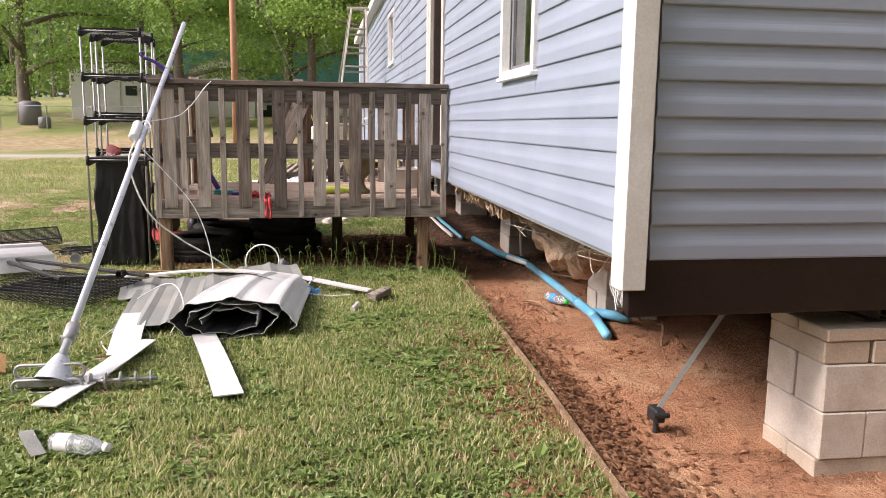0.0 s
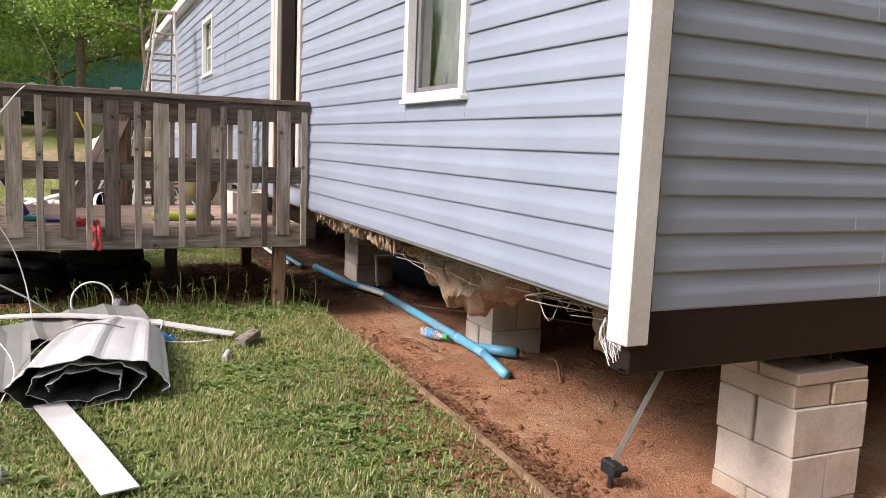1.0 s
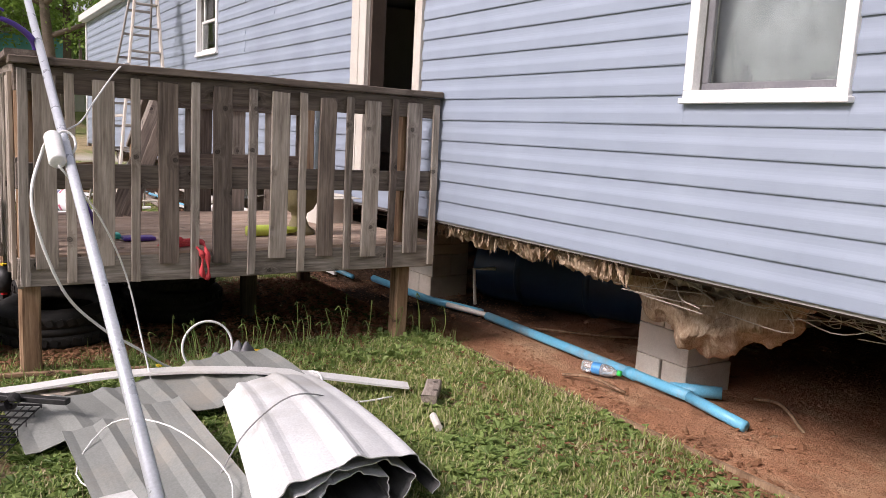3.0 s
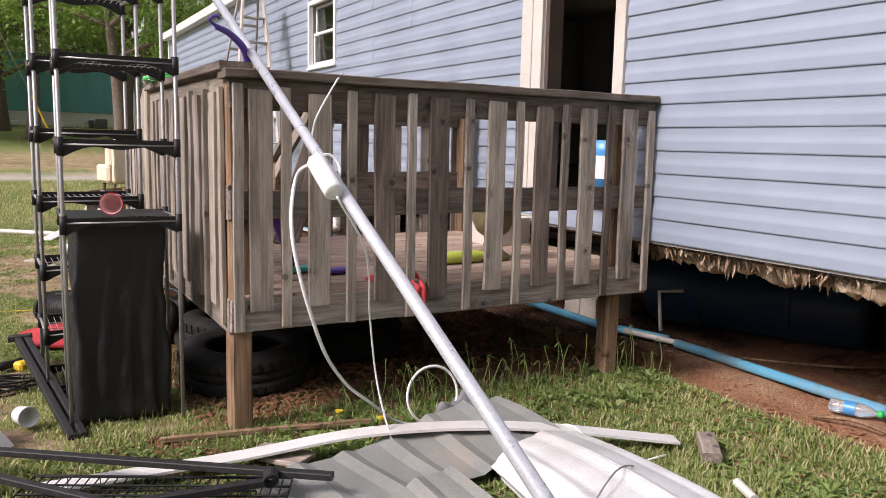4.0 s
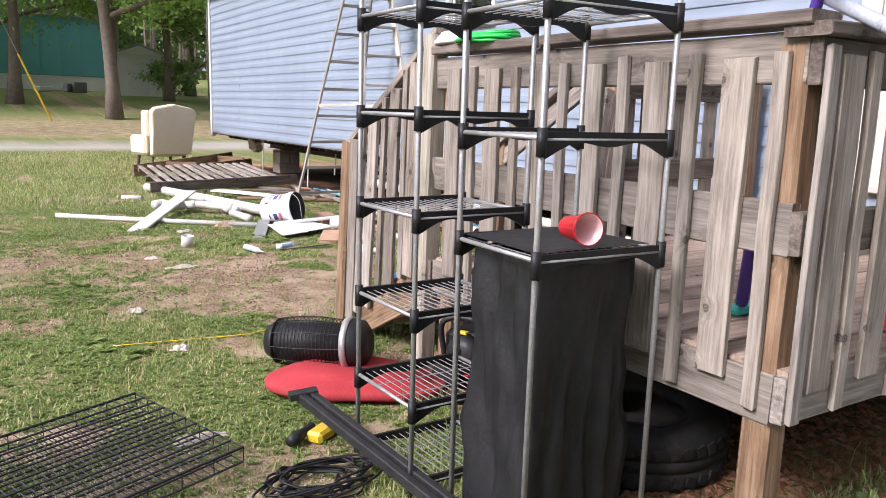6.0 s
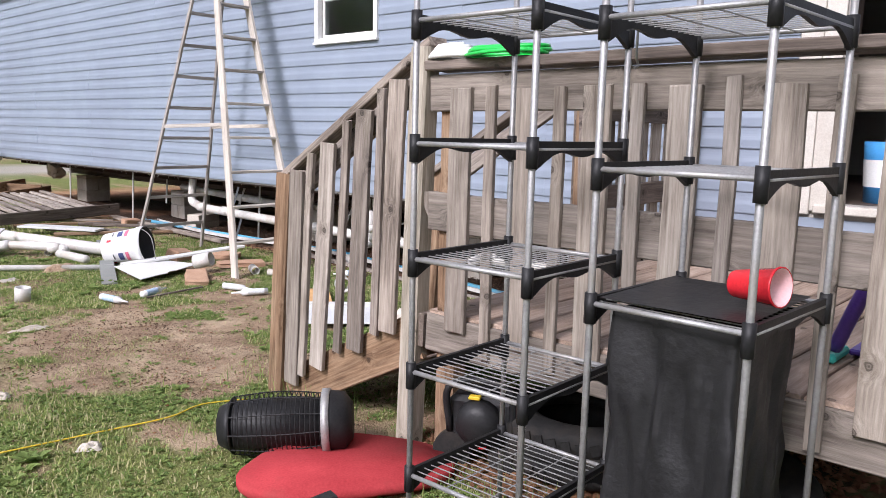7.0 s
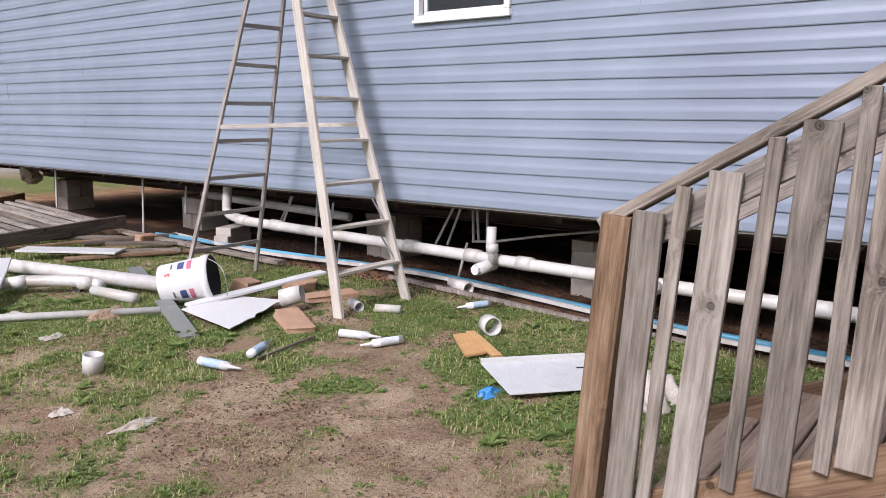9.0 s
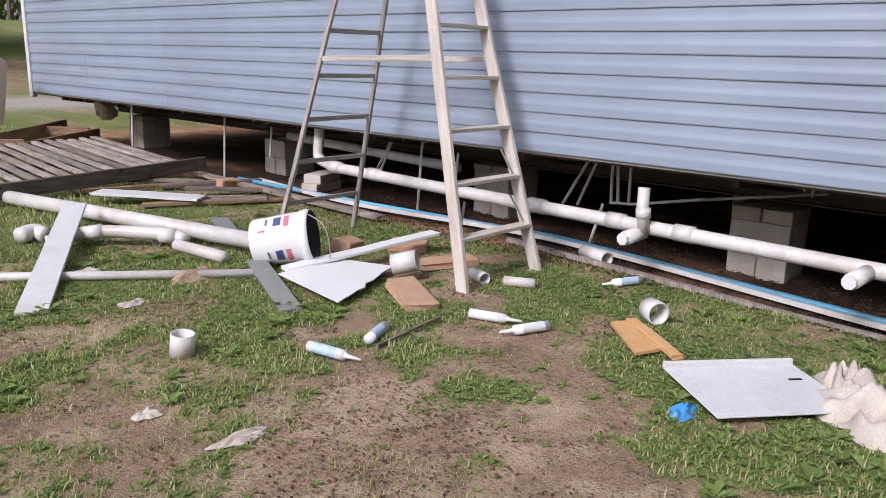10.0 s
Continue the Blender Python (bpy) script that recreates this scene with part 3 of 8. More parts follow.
def siding_panel(length, cut=1.0):
    """One vinyl course: belly, butt edge and lip; local x along, y out, z up."""
    key = (round(length, 3), round(cut, 3))
    if key not in SIDING:
        prof = [(0.001, 0.0), (0.0165, -0.003), (0.0182, 0.003), (0.0176, 0.044), (0.0166, 0.051), (0.0147, 0.059), (0.0124, 0.068), (0.0105, 0.079), (0.0093, 0.094), (0.0086, COURSE + 0.004), (0.001, COURSE + 0.004)]
        prof = [(o, min(zz, cut)) for o, zz in prof]
        n = max(1, int(length / 0.6))
        V, F, k = [], [], len(prof)
        for i in range(n + 1):
            w = 0.0012 * math.sin(i * 2.3 + length)
            V += [(length * i / n, o + (w if 0 < j < k - 1 else 0), z) for j, (o, z) in enumerate(prof)]
        for i in range(n):
            F += [(i * k + j, i * k + j + 1, (i + 1) * k + j + 1, (i + 1) * k + j) for j in range(k - 1)]
        F += [tuple(range(k)), tuple(range(n * k + k - 1, n * k - 1, -1))]
        me = bpy.data.meshes.new("siding_panel")
        me.from_pydata(V, [], F)
        me.materials.append(M_SIDING)
        SIDING[key] = me
    return SIDING[key]


def clad(parent, start, end, holes, seams, place):
    """Courses of panels from start to end, broken at holes and seams."""
    z, row = ZB, 0
    while z < ZT - 0.05:
        spans = [(start, end)]
        for a, b, lo, hi in holes:
            if hi > z + 0.02 and lo < z + COURSE - 0.02:
                out = []
                for s, e in spans:
                    if b <= s or a >= e:
                        out.append((s, e))
                    else:
                        out += [(s, a)] if a - s > 0.02 else []
                        out += [(b, e)] if e - b > 0.02 else []
                spans = out
        for a, b, lo, hi in holes:
            if z + 0.025 < lo < z + COURSE - 0.02:
                ob = new("siding_panel", siding_panel(b - a, lo - z))
                ob.parent = parent
                ob.matrix_basis = parent.matrix_basis.inverted() @ place(a, b, z, 0)
        for s, e in spans:
            cuts = [s] + [c for c in seams[row % len(seams)] if s + 0.3 < c < e - 0.3] + [e]
            for i, (a, b) in enumerate(zip(cuts, cuts[1:])):
                ob = new("siding_panel", siding_panel(b - a + (0.012 if b != e else 0)))
                ob.parent = parent
                ob.matrix_basis = parent.matrix_basis.inverted() @ place(a, b, z + 0.0008 * (i % 2), 0.0015 * (i % 2))
        z += COURSE
        row += 1


def place_side(a, b, z, o):
    return Matrix(((0, -1, 0, -o), (1, 0, 0, a), (0, 0, 1, z), (0, 0, 0, 1)))


def place_end(a, b, z, o):
    return Matrix(((1, 0, 0, a), (0, -1, 0, Y0 - o), (0, 0, 1, z), (0, 0, 0, 1)))


clad(wall_side, Y0 + 0.07, Y1 - 0.06, HOLES, [(2.9, 6.5, 10.1), (2.9, 6.5, 10.1), (3.7, 8.3, 11.9), (3.7, 8.3, 11.9)], place_side)
clad(wall_end, 0.07, XW, [], [(1.15,), (1.15,), (0.98,), (2.2,), (2.2,), (0.98,)], place_end)


def corner_trim(m, z0, z1, flip=1):
    bm = bmesh.new()
    box(bm, 0.022, 0.088, z1 - z0, -0.014, 0.030 * flip, (z0 + z1) / 2, 0.004)
    box(bm, 0.088, 0.022, z1 - z0, 0.022, -0.014 * flip, (z0 + z1) / 2, 0.004)
    return tagged(part("trim", bm, M_WHITE, None, "", m), "white vinyl corner post", "trim", kind="structure")


corner_trim(pose(-0.012, Y0 - 0.012, 0), 0.668, ZT)
corner_trim(pose(-0.012, Y1 + 0.012, 0), 0.70, ZT, -1)
bm = boxed(XW, 0.05, 0.205, 0.004, XW / 2, Y0 + 0.01, 0.672)
box(bm, XW, 0.09, 0.012, XW / 2, Y0 + 0.04, 0.575)
tagged(part("trim", bm, M_BROWNBAND), "dark brown steel band below the end wall", "trim", kind="structure")
bm = boxed(0.05, Y1 - Y0 - 0.1, 0.03, 0, 0.06, (Y0 + Y1) / 2, 0.752)
tagged(part("trim", bm, M_STEELBEAM), "rusty edge rail under the long wall", "trim", kind="structure")


def window(name, hole, screen):
    """A white vinyl single-hung window in the long wall."""
    a, b, lo, hi = hole
    mid = lo + (hi - lo) * 0.52
    w = thing(name, pose(0, (a + b) / 2, lo), "white vinyl single-hung window in blue-grey siding", "window", kind="structure")
    W, H = b - a, hi - lo

    def ring(x, y0, y1, z0, z1, t, d, nm, mat):
        bm = bmesh.new()
        for sy, sz, y, z in ((y1 - y0, t, (y0 + y1) / 2, z0 + t / 2), (y1 - y0, t, (y0 + y1) / 2, z1 - t / 2), (t, z1 - z0 - 2 * t, y0 + t / 2, (z0 + z1) / 2), (t, z1 - z0 - 2 * t, y1 - t / 2, (z0 + z1) / 2)):
            box(bm, d, sy, sz, x, y, z, 0.003)
        return part(nm, bm, mat, w)
    ring(-0.012, -W / 2, W / 2, 0, H, 0.046, 0.05, "window_frame", M_WHITE_CLEAN)
    part("window_sill", boxed(0.065, W + 0.02, 0.022, 0.003, -0.018, 0, 0.004), M_WHITE_CLEAN, w)
    low = ring(0.030, -W / 2 + 0.046, W / 2 - 0.046, 0.046, mid - lo + 0.015, 0.032, 0.024, "sash", M_WHITE if not screen else M_SCREEN)
    high = ring(0.056, -W / 2 + 0.046, W / 2 - 0.046, mid - lo - 0.015, H - 0.046, 0.032, 0.024, "sash", M_WHITE)
    part("pane", boxed(0.005, W - 0.156, mid - lo - 0.095, 0, 0.032, 0, (0.046 + mid - lo + 0.015) / 2), M_GLASS, low).visible_shadow = False
    part("pane", boxed(0.005, W - 0.156, hi - mid - 0.095, 0, 0.058, 0, (mid - lo - 0.015 + H - 0.046) / 2), M_GLASS, high).visible_shadow = False
    return w


window("window_1", WIN[0], True)
window("window_2", WIN[1], False)
a, b, lo, hi = BACKWIN[0]
w = thing("window_3", pose(XW - 0.05, (a + b) / 2, lo), "window in the back wall showing trees", "window", kind="structure")
bm = bmesh.new()
for sy, sz, z, y in ((b - a, 0.05, 0.025, 0), (b - a, 0.05, hi - lo - 0.025, 0), (0.05, hi - lo - 0.1, (hi - lo) / 2, a / 2 - b / 2 + 0.025), (0.05, hi - lo - 0.1, (hi - lo) / 2, b / 2 - a / 2 - 0.025), (b - a - 0.1, 0.04, (hi - lo) / 2, 0)):
    box(bm, 0.07, sy, sz, 0, y, z)
part("window_frame", bm, M_DARKDOOR, w)
# blind behind the first window
bm = bmesh.new()
grid = [[bm.verts.new((0.13 + 0.05 * noise.noise(Vector((i * 0.30 + j * 0.16, j * 0.07, 3.0))) + 0.015 * noise.noise(Vector((i * 0.8, j * 0.5, 1.0))), -2.56 + 0.70 * i / 20, 1.45 + 1.45 * j / 40)) for j in range(41)] for i in range(21)]
for i in range(20):
    for j in range(40):
        bm.faces.new((grid[i][j], grid[i + 1][j], grid[i + 1][j + 1], grid[i][j + 1]))
tagged(part("window_blind", bm, plain("cloudy_plastic_wrap", (0.07, 0.075, 0.075), (0.26, 0.265, 0.26), 4, 0.3), smooth=True), "wrinkled cloudy plastic hanging behind the window", "blind")

# door opening and its trim
dw = thing("door_1", pose(0, 0, DOOR[2]), "open doorway with worn cream trim and dark jambs", "doorway", kind="structure")
H = DOOR[3] - DOOR[2]
part("casing", boxed(0.036, 0.085, H + 0.1, 0.004, -0.016, DOOR[0] - 0.044, H / 2 - 0.01), M_CREAMTRIM, dw)
part("casing", boxed(0.036, 0.115, H + 0.1, 0.004, -0.016, DOOR[1] + 0.165, H / 2 - 0.01), M_CREAMTRIM, dw)
part("casing", boxed(0.030, 0.10, H + 0.06, 0.004, -0.013, DOOR[1] + 0.056, H / 2 - 0.01), M_CREAMTRIM, dw)
part("casing", boxed(0.036, DOOR[1] - DOOR[0], 0.09, 0.004, -0.016, (DOOR[0] + DOOR[1]) / 2, H + 0.05), M_CREAMTRIM, dw)
part("jamb", boxed(0.11, 0.03, H, 0, 0.06, DOOR[0] + 0.018, H / 2), M_CREAMTRIM, dw)
part("jamb", boxed(0.11, 0.03, H, 0, 0.06, DOOR[1] - 0.018, H / 2), M_DARKDOOR, dw)
part("threshold", boxed(0.16, DOOR[1] - DOOR[0] + 0.16, 0.045, 0.006, 0.02, (DOOR[0] + DOOR[1]) / 2, -0.026), M_CREAMTRIM, dw)

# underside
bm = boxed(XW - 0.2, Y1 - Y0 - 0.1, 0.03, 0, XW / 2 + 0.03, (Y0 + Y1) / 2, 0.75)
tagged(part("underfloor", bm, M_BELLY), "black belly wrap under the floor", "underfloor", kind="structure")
for x in (1.08, 3.2):
    bm = boxed(0.012, Y1 - Y0 - 0.2, 0.24, 0, x, (Y0 + Y1) / 2, 0.615)
    for z in (0.735, 0.497):
        box(bm, 0.11, Y1 - Y0 - 0.2, 0.012, x, (Y0 + Y1) / 2, z)
    tagged(part("steel_beam", bm, M_STEELBEAM), "rusty steel chassis beam under the home", "beam", kind="structure")
for i in range(12):
    y = -3.0 + 1.45 * i
    V = [(0.12, 0.735), (1.07, 0.735), (1.07, 0.56), (0.12, 0.69)]
    bm = bmesh.new()
    f = bm.faces.new([bm.verts.new((x, y, z)) for x, z in V])
    r = bmesh.ops.extrude_face_region(bm, geom=[f])
    bmesh.ops.translate(bm, verts=[v for v in r["geom"] if isinstance(v, bmesh.types.BMVert)], vec=(0, 0.04, 0))
    tagged(part("outrigger", bm, M_STEELBEAM), "steel outrigger bracket under the floor", "bracket", "floor outriggers", "structure")
# the far side is unseen; this added sheet shuts its daylight out
tagged(part("skirting", boxed(0.03, Y1 - Y0, 0.95, 0, XW - 0.02, (Y0 + Y1) / 2, 0.28), M_BELLY), "added dark sheet closing the unseen far side", "skirting", kind="structure")

BLOCKMESH = {}


def block_mesh(sx, sy, sz, hollow, mat):
    key = (sx, sy, sz, hollow, mat.name)
    if key not in BLOCKMESH:
        bm = bmesh.new()
        if hollow:
            t = 0.032
            for bx, by, x, y in ((sx, t, 0, -sy / 2 + t / 2), (sx, t, 0, sy / 2 - t / 2), (t, sy - 2 * t, -sx / 2 + t / 2, 0), (t, sy - 2 * t, 0, 0), (t, sy - 2 * t, sx / 2 - t / 2, 0)):
                box(bm, bx, by, sz, x, y, 0)
        else:
            box(bm, sx, sy, sz, 0, 0, 0, 0.005)
        me = bpy.data.meshes.new("block")
        bm.to_mesh(me)
        bm.free()
        me.materials.append(mat)
        BLOCKMESH[key] = me
    return BLOCKMESH[key]


def pier(x, y, top=0.49, base=None, style=0):
    """A stack of concrete blocks with cap slabs, two to a course, turned course by course."""
    zb = (gz(x, y) if base is None else base) - 0.015
    p = thing("block_pier", pose(x, y, zb, 0, 0, rnd.uniform(-2, 2)), "stacked concrete block pier on red clay", "pier", "house piers", "structure")
    z, k = 0.0, 0
    courses = [(0.075, "c"), (0.185, "b"), (0.185, "b")] if style == 0 else [(0.185, "b"), (0.185, "b")]
    rest = top - zb - sum(c[0] for c in courses)
    while rest > 0.05:
        h = min(0.09, rest)
        courses.append((h - 0.004, "c"))
        rest -= h
    for i, (h, kind) in enumerate(courses):
        turned = i % 2
        for s in (-1, 1):
            me = block_mesh(0.38, 0.185, round(h, 3), False, M_CAPBLOCK if kind == "c" else M_BLOCK)
            o = new("block", me)
            o.parent = p
            o.matrix_basis = pose(s * 0.096 * turned + rnd.uniform(-.006, .006), s * 0.096 * (1 - turned) + rnd.uniform(-.006, .006), z + h / 2, 0, 0, 90 * turned + rnd.uniform(-1.5, 1.5))
        z += h + 0.003
    return p


pier(1.00, -3.55)
pier(1.08, -1.10, style=1)
for y in (1.6, 4.37, 6.55, 9.5, 12.55):
    pier(1.05, y, style=1)
for y in (-3.2, -0.4, 2.4, 5.2, 8.0, 11.0):
    pier(3.2, y, style=1)

# unseen panel added along the far long side to keep the underside dark
tagged(part("skirting_wall", boxed(0.03, 13.4, 0.95, 0.0, 0, 0, 0.0), M_BELLY, None, "", pose(4.42, 4.3, 0.30)), "unseen dark panel added to block light beneath the home", "skirting", kind="structure")

# ---- deck ----
DZ = 0.632
deck = thing("wooden_deck", pose(-1.2, 0.95, 0), "weathered grey wooden deck with plank floor beside the home", "deck")
DX0, DX1, DY0, DY1 = -2.315, -0.03, 0.0, 1.88
y = DY0 + 0.075
while y < DY1:
    plank("floor_board", (DX0 + 0.02, y, DZ - 0.018), (DX1, y, DZ - 0.018), 0.132, 0.036, M_DECK, deck)
    y += 0.141
plank("rim_board", (DX0, DY0 + 0.019, 0.549), (DX1, DY0 + 0.019, 0.549), 0.038, 0.136, M_WOOD, deck)
plank("rim_board", (DX0 + 0.019, DY0 + 0.04, 0.541), (DX0 + 0.019, 1.83, 0.541), 0.038, 0.148, M_WOOD_SUN, deck)
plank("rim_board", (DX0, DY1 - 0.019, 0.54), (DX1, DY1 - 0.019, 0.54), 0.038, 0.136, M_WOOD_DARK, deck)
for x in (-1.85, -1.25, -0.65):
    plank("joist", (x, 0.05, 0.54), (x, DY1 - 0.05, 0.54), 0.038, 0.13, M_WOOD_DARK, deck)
for x, y, top, mat in ((-2.265, 0.085, 1.5, M_WOOD_NEW), (-0.21, 0.085, 1.5, M_WOOD_NEW), (-2.245, 1.755, 1.5, M_WOOD_NEW), (-1.22, 1.82, 1.52, M_WOOD_NEW), (-0.12, 1.82, 1.5, M_WOOD_NEW), (-0.9, 0.9, 0.48, M_WOOD_DARK)):
    plank("post", (x, y, gz(x, y) - 0.05), (x, y, top), 0.092, 0.092, mat, deck)

front = thing("deck_railing", pose(-1.2, 0, DZ), "weathered grey slatted front railing of the deck", "railing", "deck railings")


def rail_run(parent, a, b, out, items, inner=M_WOOD_DARK, tops=((1.452, 0.120), (1.010, 0.118)), cap=1.534, woods=(M_WOOD_DARK, M_WOOD, M_WOOD_PALE, M_WOOD_PALE, M_WOOD_SUN)):
    """Top, middle and cap boards from a to b (plan points) and slats on the outer side."""
    a, b, out = Vector((*a, 0)), Vector((*b, 0)), Vector((*out, 0))
    d = (b - a).normalized()
    for z, h in tops:
        plank("rail", a + Vector((0, 0, z)) - out * 0.019, b + Vector((0, 0, z)) - out * 0.019, 0.036, h, inner, parent)
    plank("cap_board", a + Vector((0, 0, cap)) - out * 0.035 - d * 0.02, b + Vector((0, 0, cap)) - out * 0.035, 0.135, 0.036, M_WOOD_DARK, parent)
    for s, wide in items:
        top = 1.475 if wide else 1.485
        bot = 0.568 if wide else 0.497
        top, bot = top + rnd.uniform(-.012, .008), bot + rnd.uniform(-.012, .012)
        p = a + d * s + out * 0.011
        lean = rnd.uniform(-.006, .006)
        mat = rnd.choice(woods)
        plank("slat", p + Vector((0, 0, bot)), p + d * lean + Vector((0, 0, top)), 0.098 if wide else 0.043, 0.02, mat, parent, math.atan2(d.y, d.x))
    return parent


FRONT = [(-2.288, 0), (-2.192, 1), (-2.087, 0), (-1.945, 1), (-1.797, 0), (-1.635, 1), (-1.505, 0), (-1.362, 1), (-1.203, 0), (-1.055, 1), (-0.917, 0), (-0.772, 1), (-0.632, 0), (-0.491, 1), (-0.347, 0), (-0.207, 1), (-0.055, 0)]
rail_run(front, (DX0, 0), (DX1, 0), (0, -1), [(x - DX0, w) for x, w in FRONT])
left = thing("deck_railing", pose(-2.315, 0.95, DZ), "weathered grey slatted side railing of the deck", "railing", "deck railings")
LEFT = [(0.06, 0)] + [(0.20 + 0.143 * i, (i + 1) % 2) for i in range(11)]
rail_run(left, (DX0, 0.04), (DX0, 1.83), (-1, 0), LEFT, M_WOOD_SUN, ((1.464, 0.134), (1.018, 0.146)), 1.562, (M_WOOD_SUN, M_WOOD_SUN, M_WOOD_PALE, M_WOOD))
# the middle board's sawn, pointed end past the last slat
bm = bmesh.new()
f = bm.faces.new([bm.verts.new((0, y, z)) for y, z in ((1.83, 1.091), (1.868, 1.091), (1.872, 1.070), (1.83, 0.995))])
r = bmesh.ops.extrude_face_region(bm, geom=[f])
bmesh.ops.translate(bm, verts=[v for v in r["geom"] if isinstance(v, bmesh.types.BMVert)], vec=(0.036, 0, 0))
part("rail_end", bm, M_WOOD_SUN, left, m=left.matrix_basis.inverted() @ pose(DX0, 0, 0))
back = thing("deck_railing", pose(-0.65, 1.88, DZ), "brown slatted back railing of the deck", "railing", "deck railings")
rail_run(back, (-1.26, 1.87), (-0.08, 1.87), (0, 1), [(0.08 + 0.13 * i, (i + 1) % 2) for i in range(9)])

# ---- stairs ----
stairs = thing("deck_stairs", pose(-1.8, 2.3, 0), "weathered wooden steps from the deck to the ground", "stairs")
for i in range(3):
    z, y = DZ - 0.155 * (i + 1), DY1 + 0.13 + 0.26 * i
    for dy in (-0.065, 0.065):
        plank("tread", (-2.25, y + dy, z), (-1.26, y + dy, z), 0.122, 0.034, M_DECK, stairs)
for x in (-2.28, -1.28):
    plank("stringer", (x, DY1 + 0.03, 0.50), (x, 2.80, 0.05), 0.036, 0.19, M_WOOD_NEW, stairs)
M_POST_PALE = wood("pale_green_post_wood", (0.15, 0.133, 0.105), (0.37, 0.34, 0.285), (0.55, 0.51, 0.445))
for x, o in ((-2.295, -1), (-1.24, 1)):
    sr = thing("stair_railing", pose(x, 2.3, 0.3), "sloping weathered grey slatted stair railing", "railing", "stair railings")
    plank("post", (x, 2.825, gz(x, 2.80) - 0.05), (x, 2.735, 1.115), 0.094, 0.094, M_WOOD_NEW, sr)
    slope = lambda y: 1.655 - (y - 1.83) * 0.598
    plank("hand_rail", (x - o * 0.02, 1.835, slope(1.835) + 0.004), (x - o * 0.02, 2.79, slope(2.79) + 0.004), 0.10, 0.036, M_WOOD, sr)
    plank("rail", (x - o * 0.02, 1.90, slope(1.90) - 0.10), (x - o * 0.02, 2.72, slope(2.72) - 0.10), 0.034, 0.09, M_WOOD, sr)
    if o < 0:
        plank("newel", (x, 1.935, gz(x, 1.93) - 0.05), (x, 1.878, 1.635), 0.088, 0.088, M_POST_PALE, sr, label="pale greenish corner post")
        for y0, z0, y1, wide, mat in ((2.674, 0.125, 2.609, 1, M_WOOD_PALE), (2.590, 0.185, 2.511, 0, M_WOOD_PALE), (2.474, 0.246, 2.397, 1, M_WOOD_PALE), (2.339, 0.348, 2.271, 0, M_WOOD), (2.220, 0.383, 2.164, 1, M_WOOD), (2.098, 0.474, 2.060, 0, M_WOOD), (2.020, 0.500, 1.971, 1, M_WOOD)):
            plank("slat", (x - 0.032, y0 + 0.02, z0), (x - 0.032, y1 + 0.02, slope(y1) - (0.055 if wide else 0.035)), 0.092 if wide else 0.042, 0.021, mat, sr, math.pi / 2)

# ---- step ladder ----
ladder = thing("step_ladder", pose(-0.6, 6.1, 0.08), "tall grey-white wooden step ladder standing on the grass", "ladder")
TOPZ, APY = 2.98, 6.26
fl, fr = (Vector((-0.966, 5.278, 0.05)), Vector((-0.535, APY - 0.05, TOPZ))), (Vector((-0.287, 5.268, 0.05)), Vector((-0.315, APY - 0.05, TOPZ)))
bl, br = (Vector((-1.02, 6.93, 0.05)), Vector((-0.56, APY + 0.06, TOPZ - 0.06))), (Vector((-0.30, 6.95, 0.05)), Vector((-0.33, APY + 0.06, TOPZ - 0.06)))
for a, b in (fl, fr):
    plank("rail", a, b, 0.028, 0.078, M_LADDER, ladder)
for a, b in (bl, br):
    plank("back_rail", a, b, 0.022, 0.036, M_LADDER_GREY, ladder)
for i in range(9):
    z = 0.36 + 0.29 * i
    t = (z - 0.05) / (TOPZ - 0.05)
    # upper steps, seen from below, take grey wood for their shaded undersides
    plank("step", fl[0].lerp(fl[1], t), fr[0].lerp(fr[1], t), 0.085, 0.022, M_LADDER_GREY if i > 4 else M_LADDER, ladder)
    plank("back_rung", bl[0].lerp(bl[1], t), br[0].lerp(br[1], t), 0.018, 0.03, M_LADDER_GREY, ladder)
for f, bk in ((fl, bl), (fr, br)):
    plank("spreader", f[0].lerp(f[1], 0.44), bk[0].lerp(bk[1], 0.44), 0.014, 0.032, M_LADDER, ladder)
plank("top_cap", (-0.60, APY, TOPZ + 0.02), (-0.26, APY, TOPZ + 0.02), 0.17, 0.03, M_LADDER, ladder)
for (a, b), s in ((fl, 1), (fr, -1)):
    for t0, t1 in ((0.10, 0.17), (0.19, 0.26)):
        p, q = a.lerp(b, t0), fl[0].lerp(fl[1], t1).lerp(fr[0].lerp(fr[1], t1), 0.16 if s > 0 else 0.84)
        plank("brace", p, q, 0.016, 0.004, M_METAL, ladder)

# ---- storage rack ----


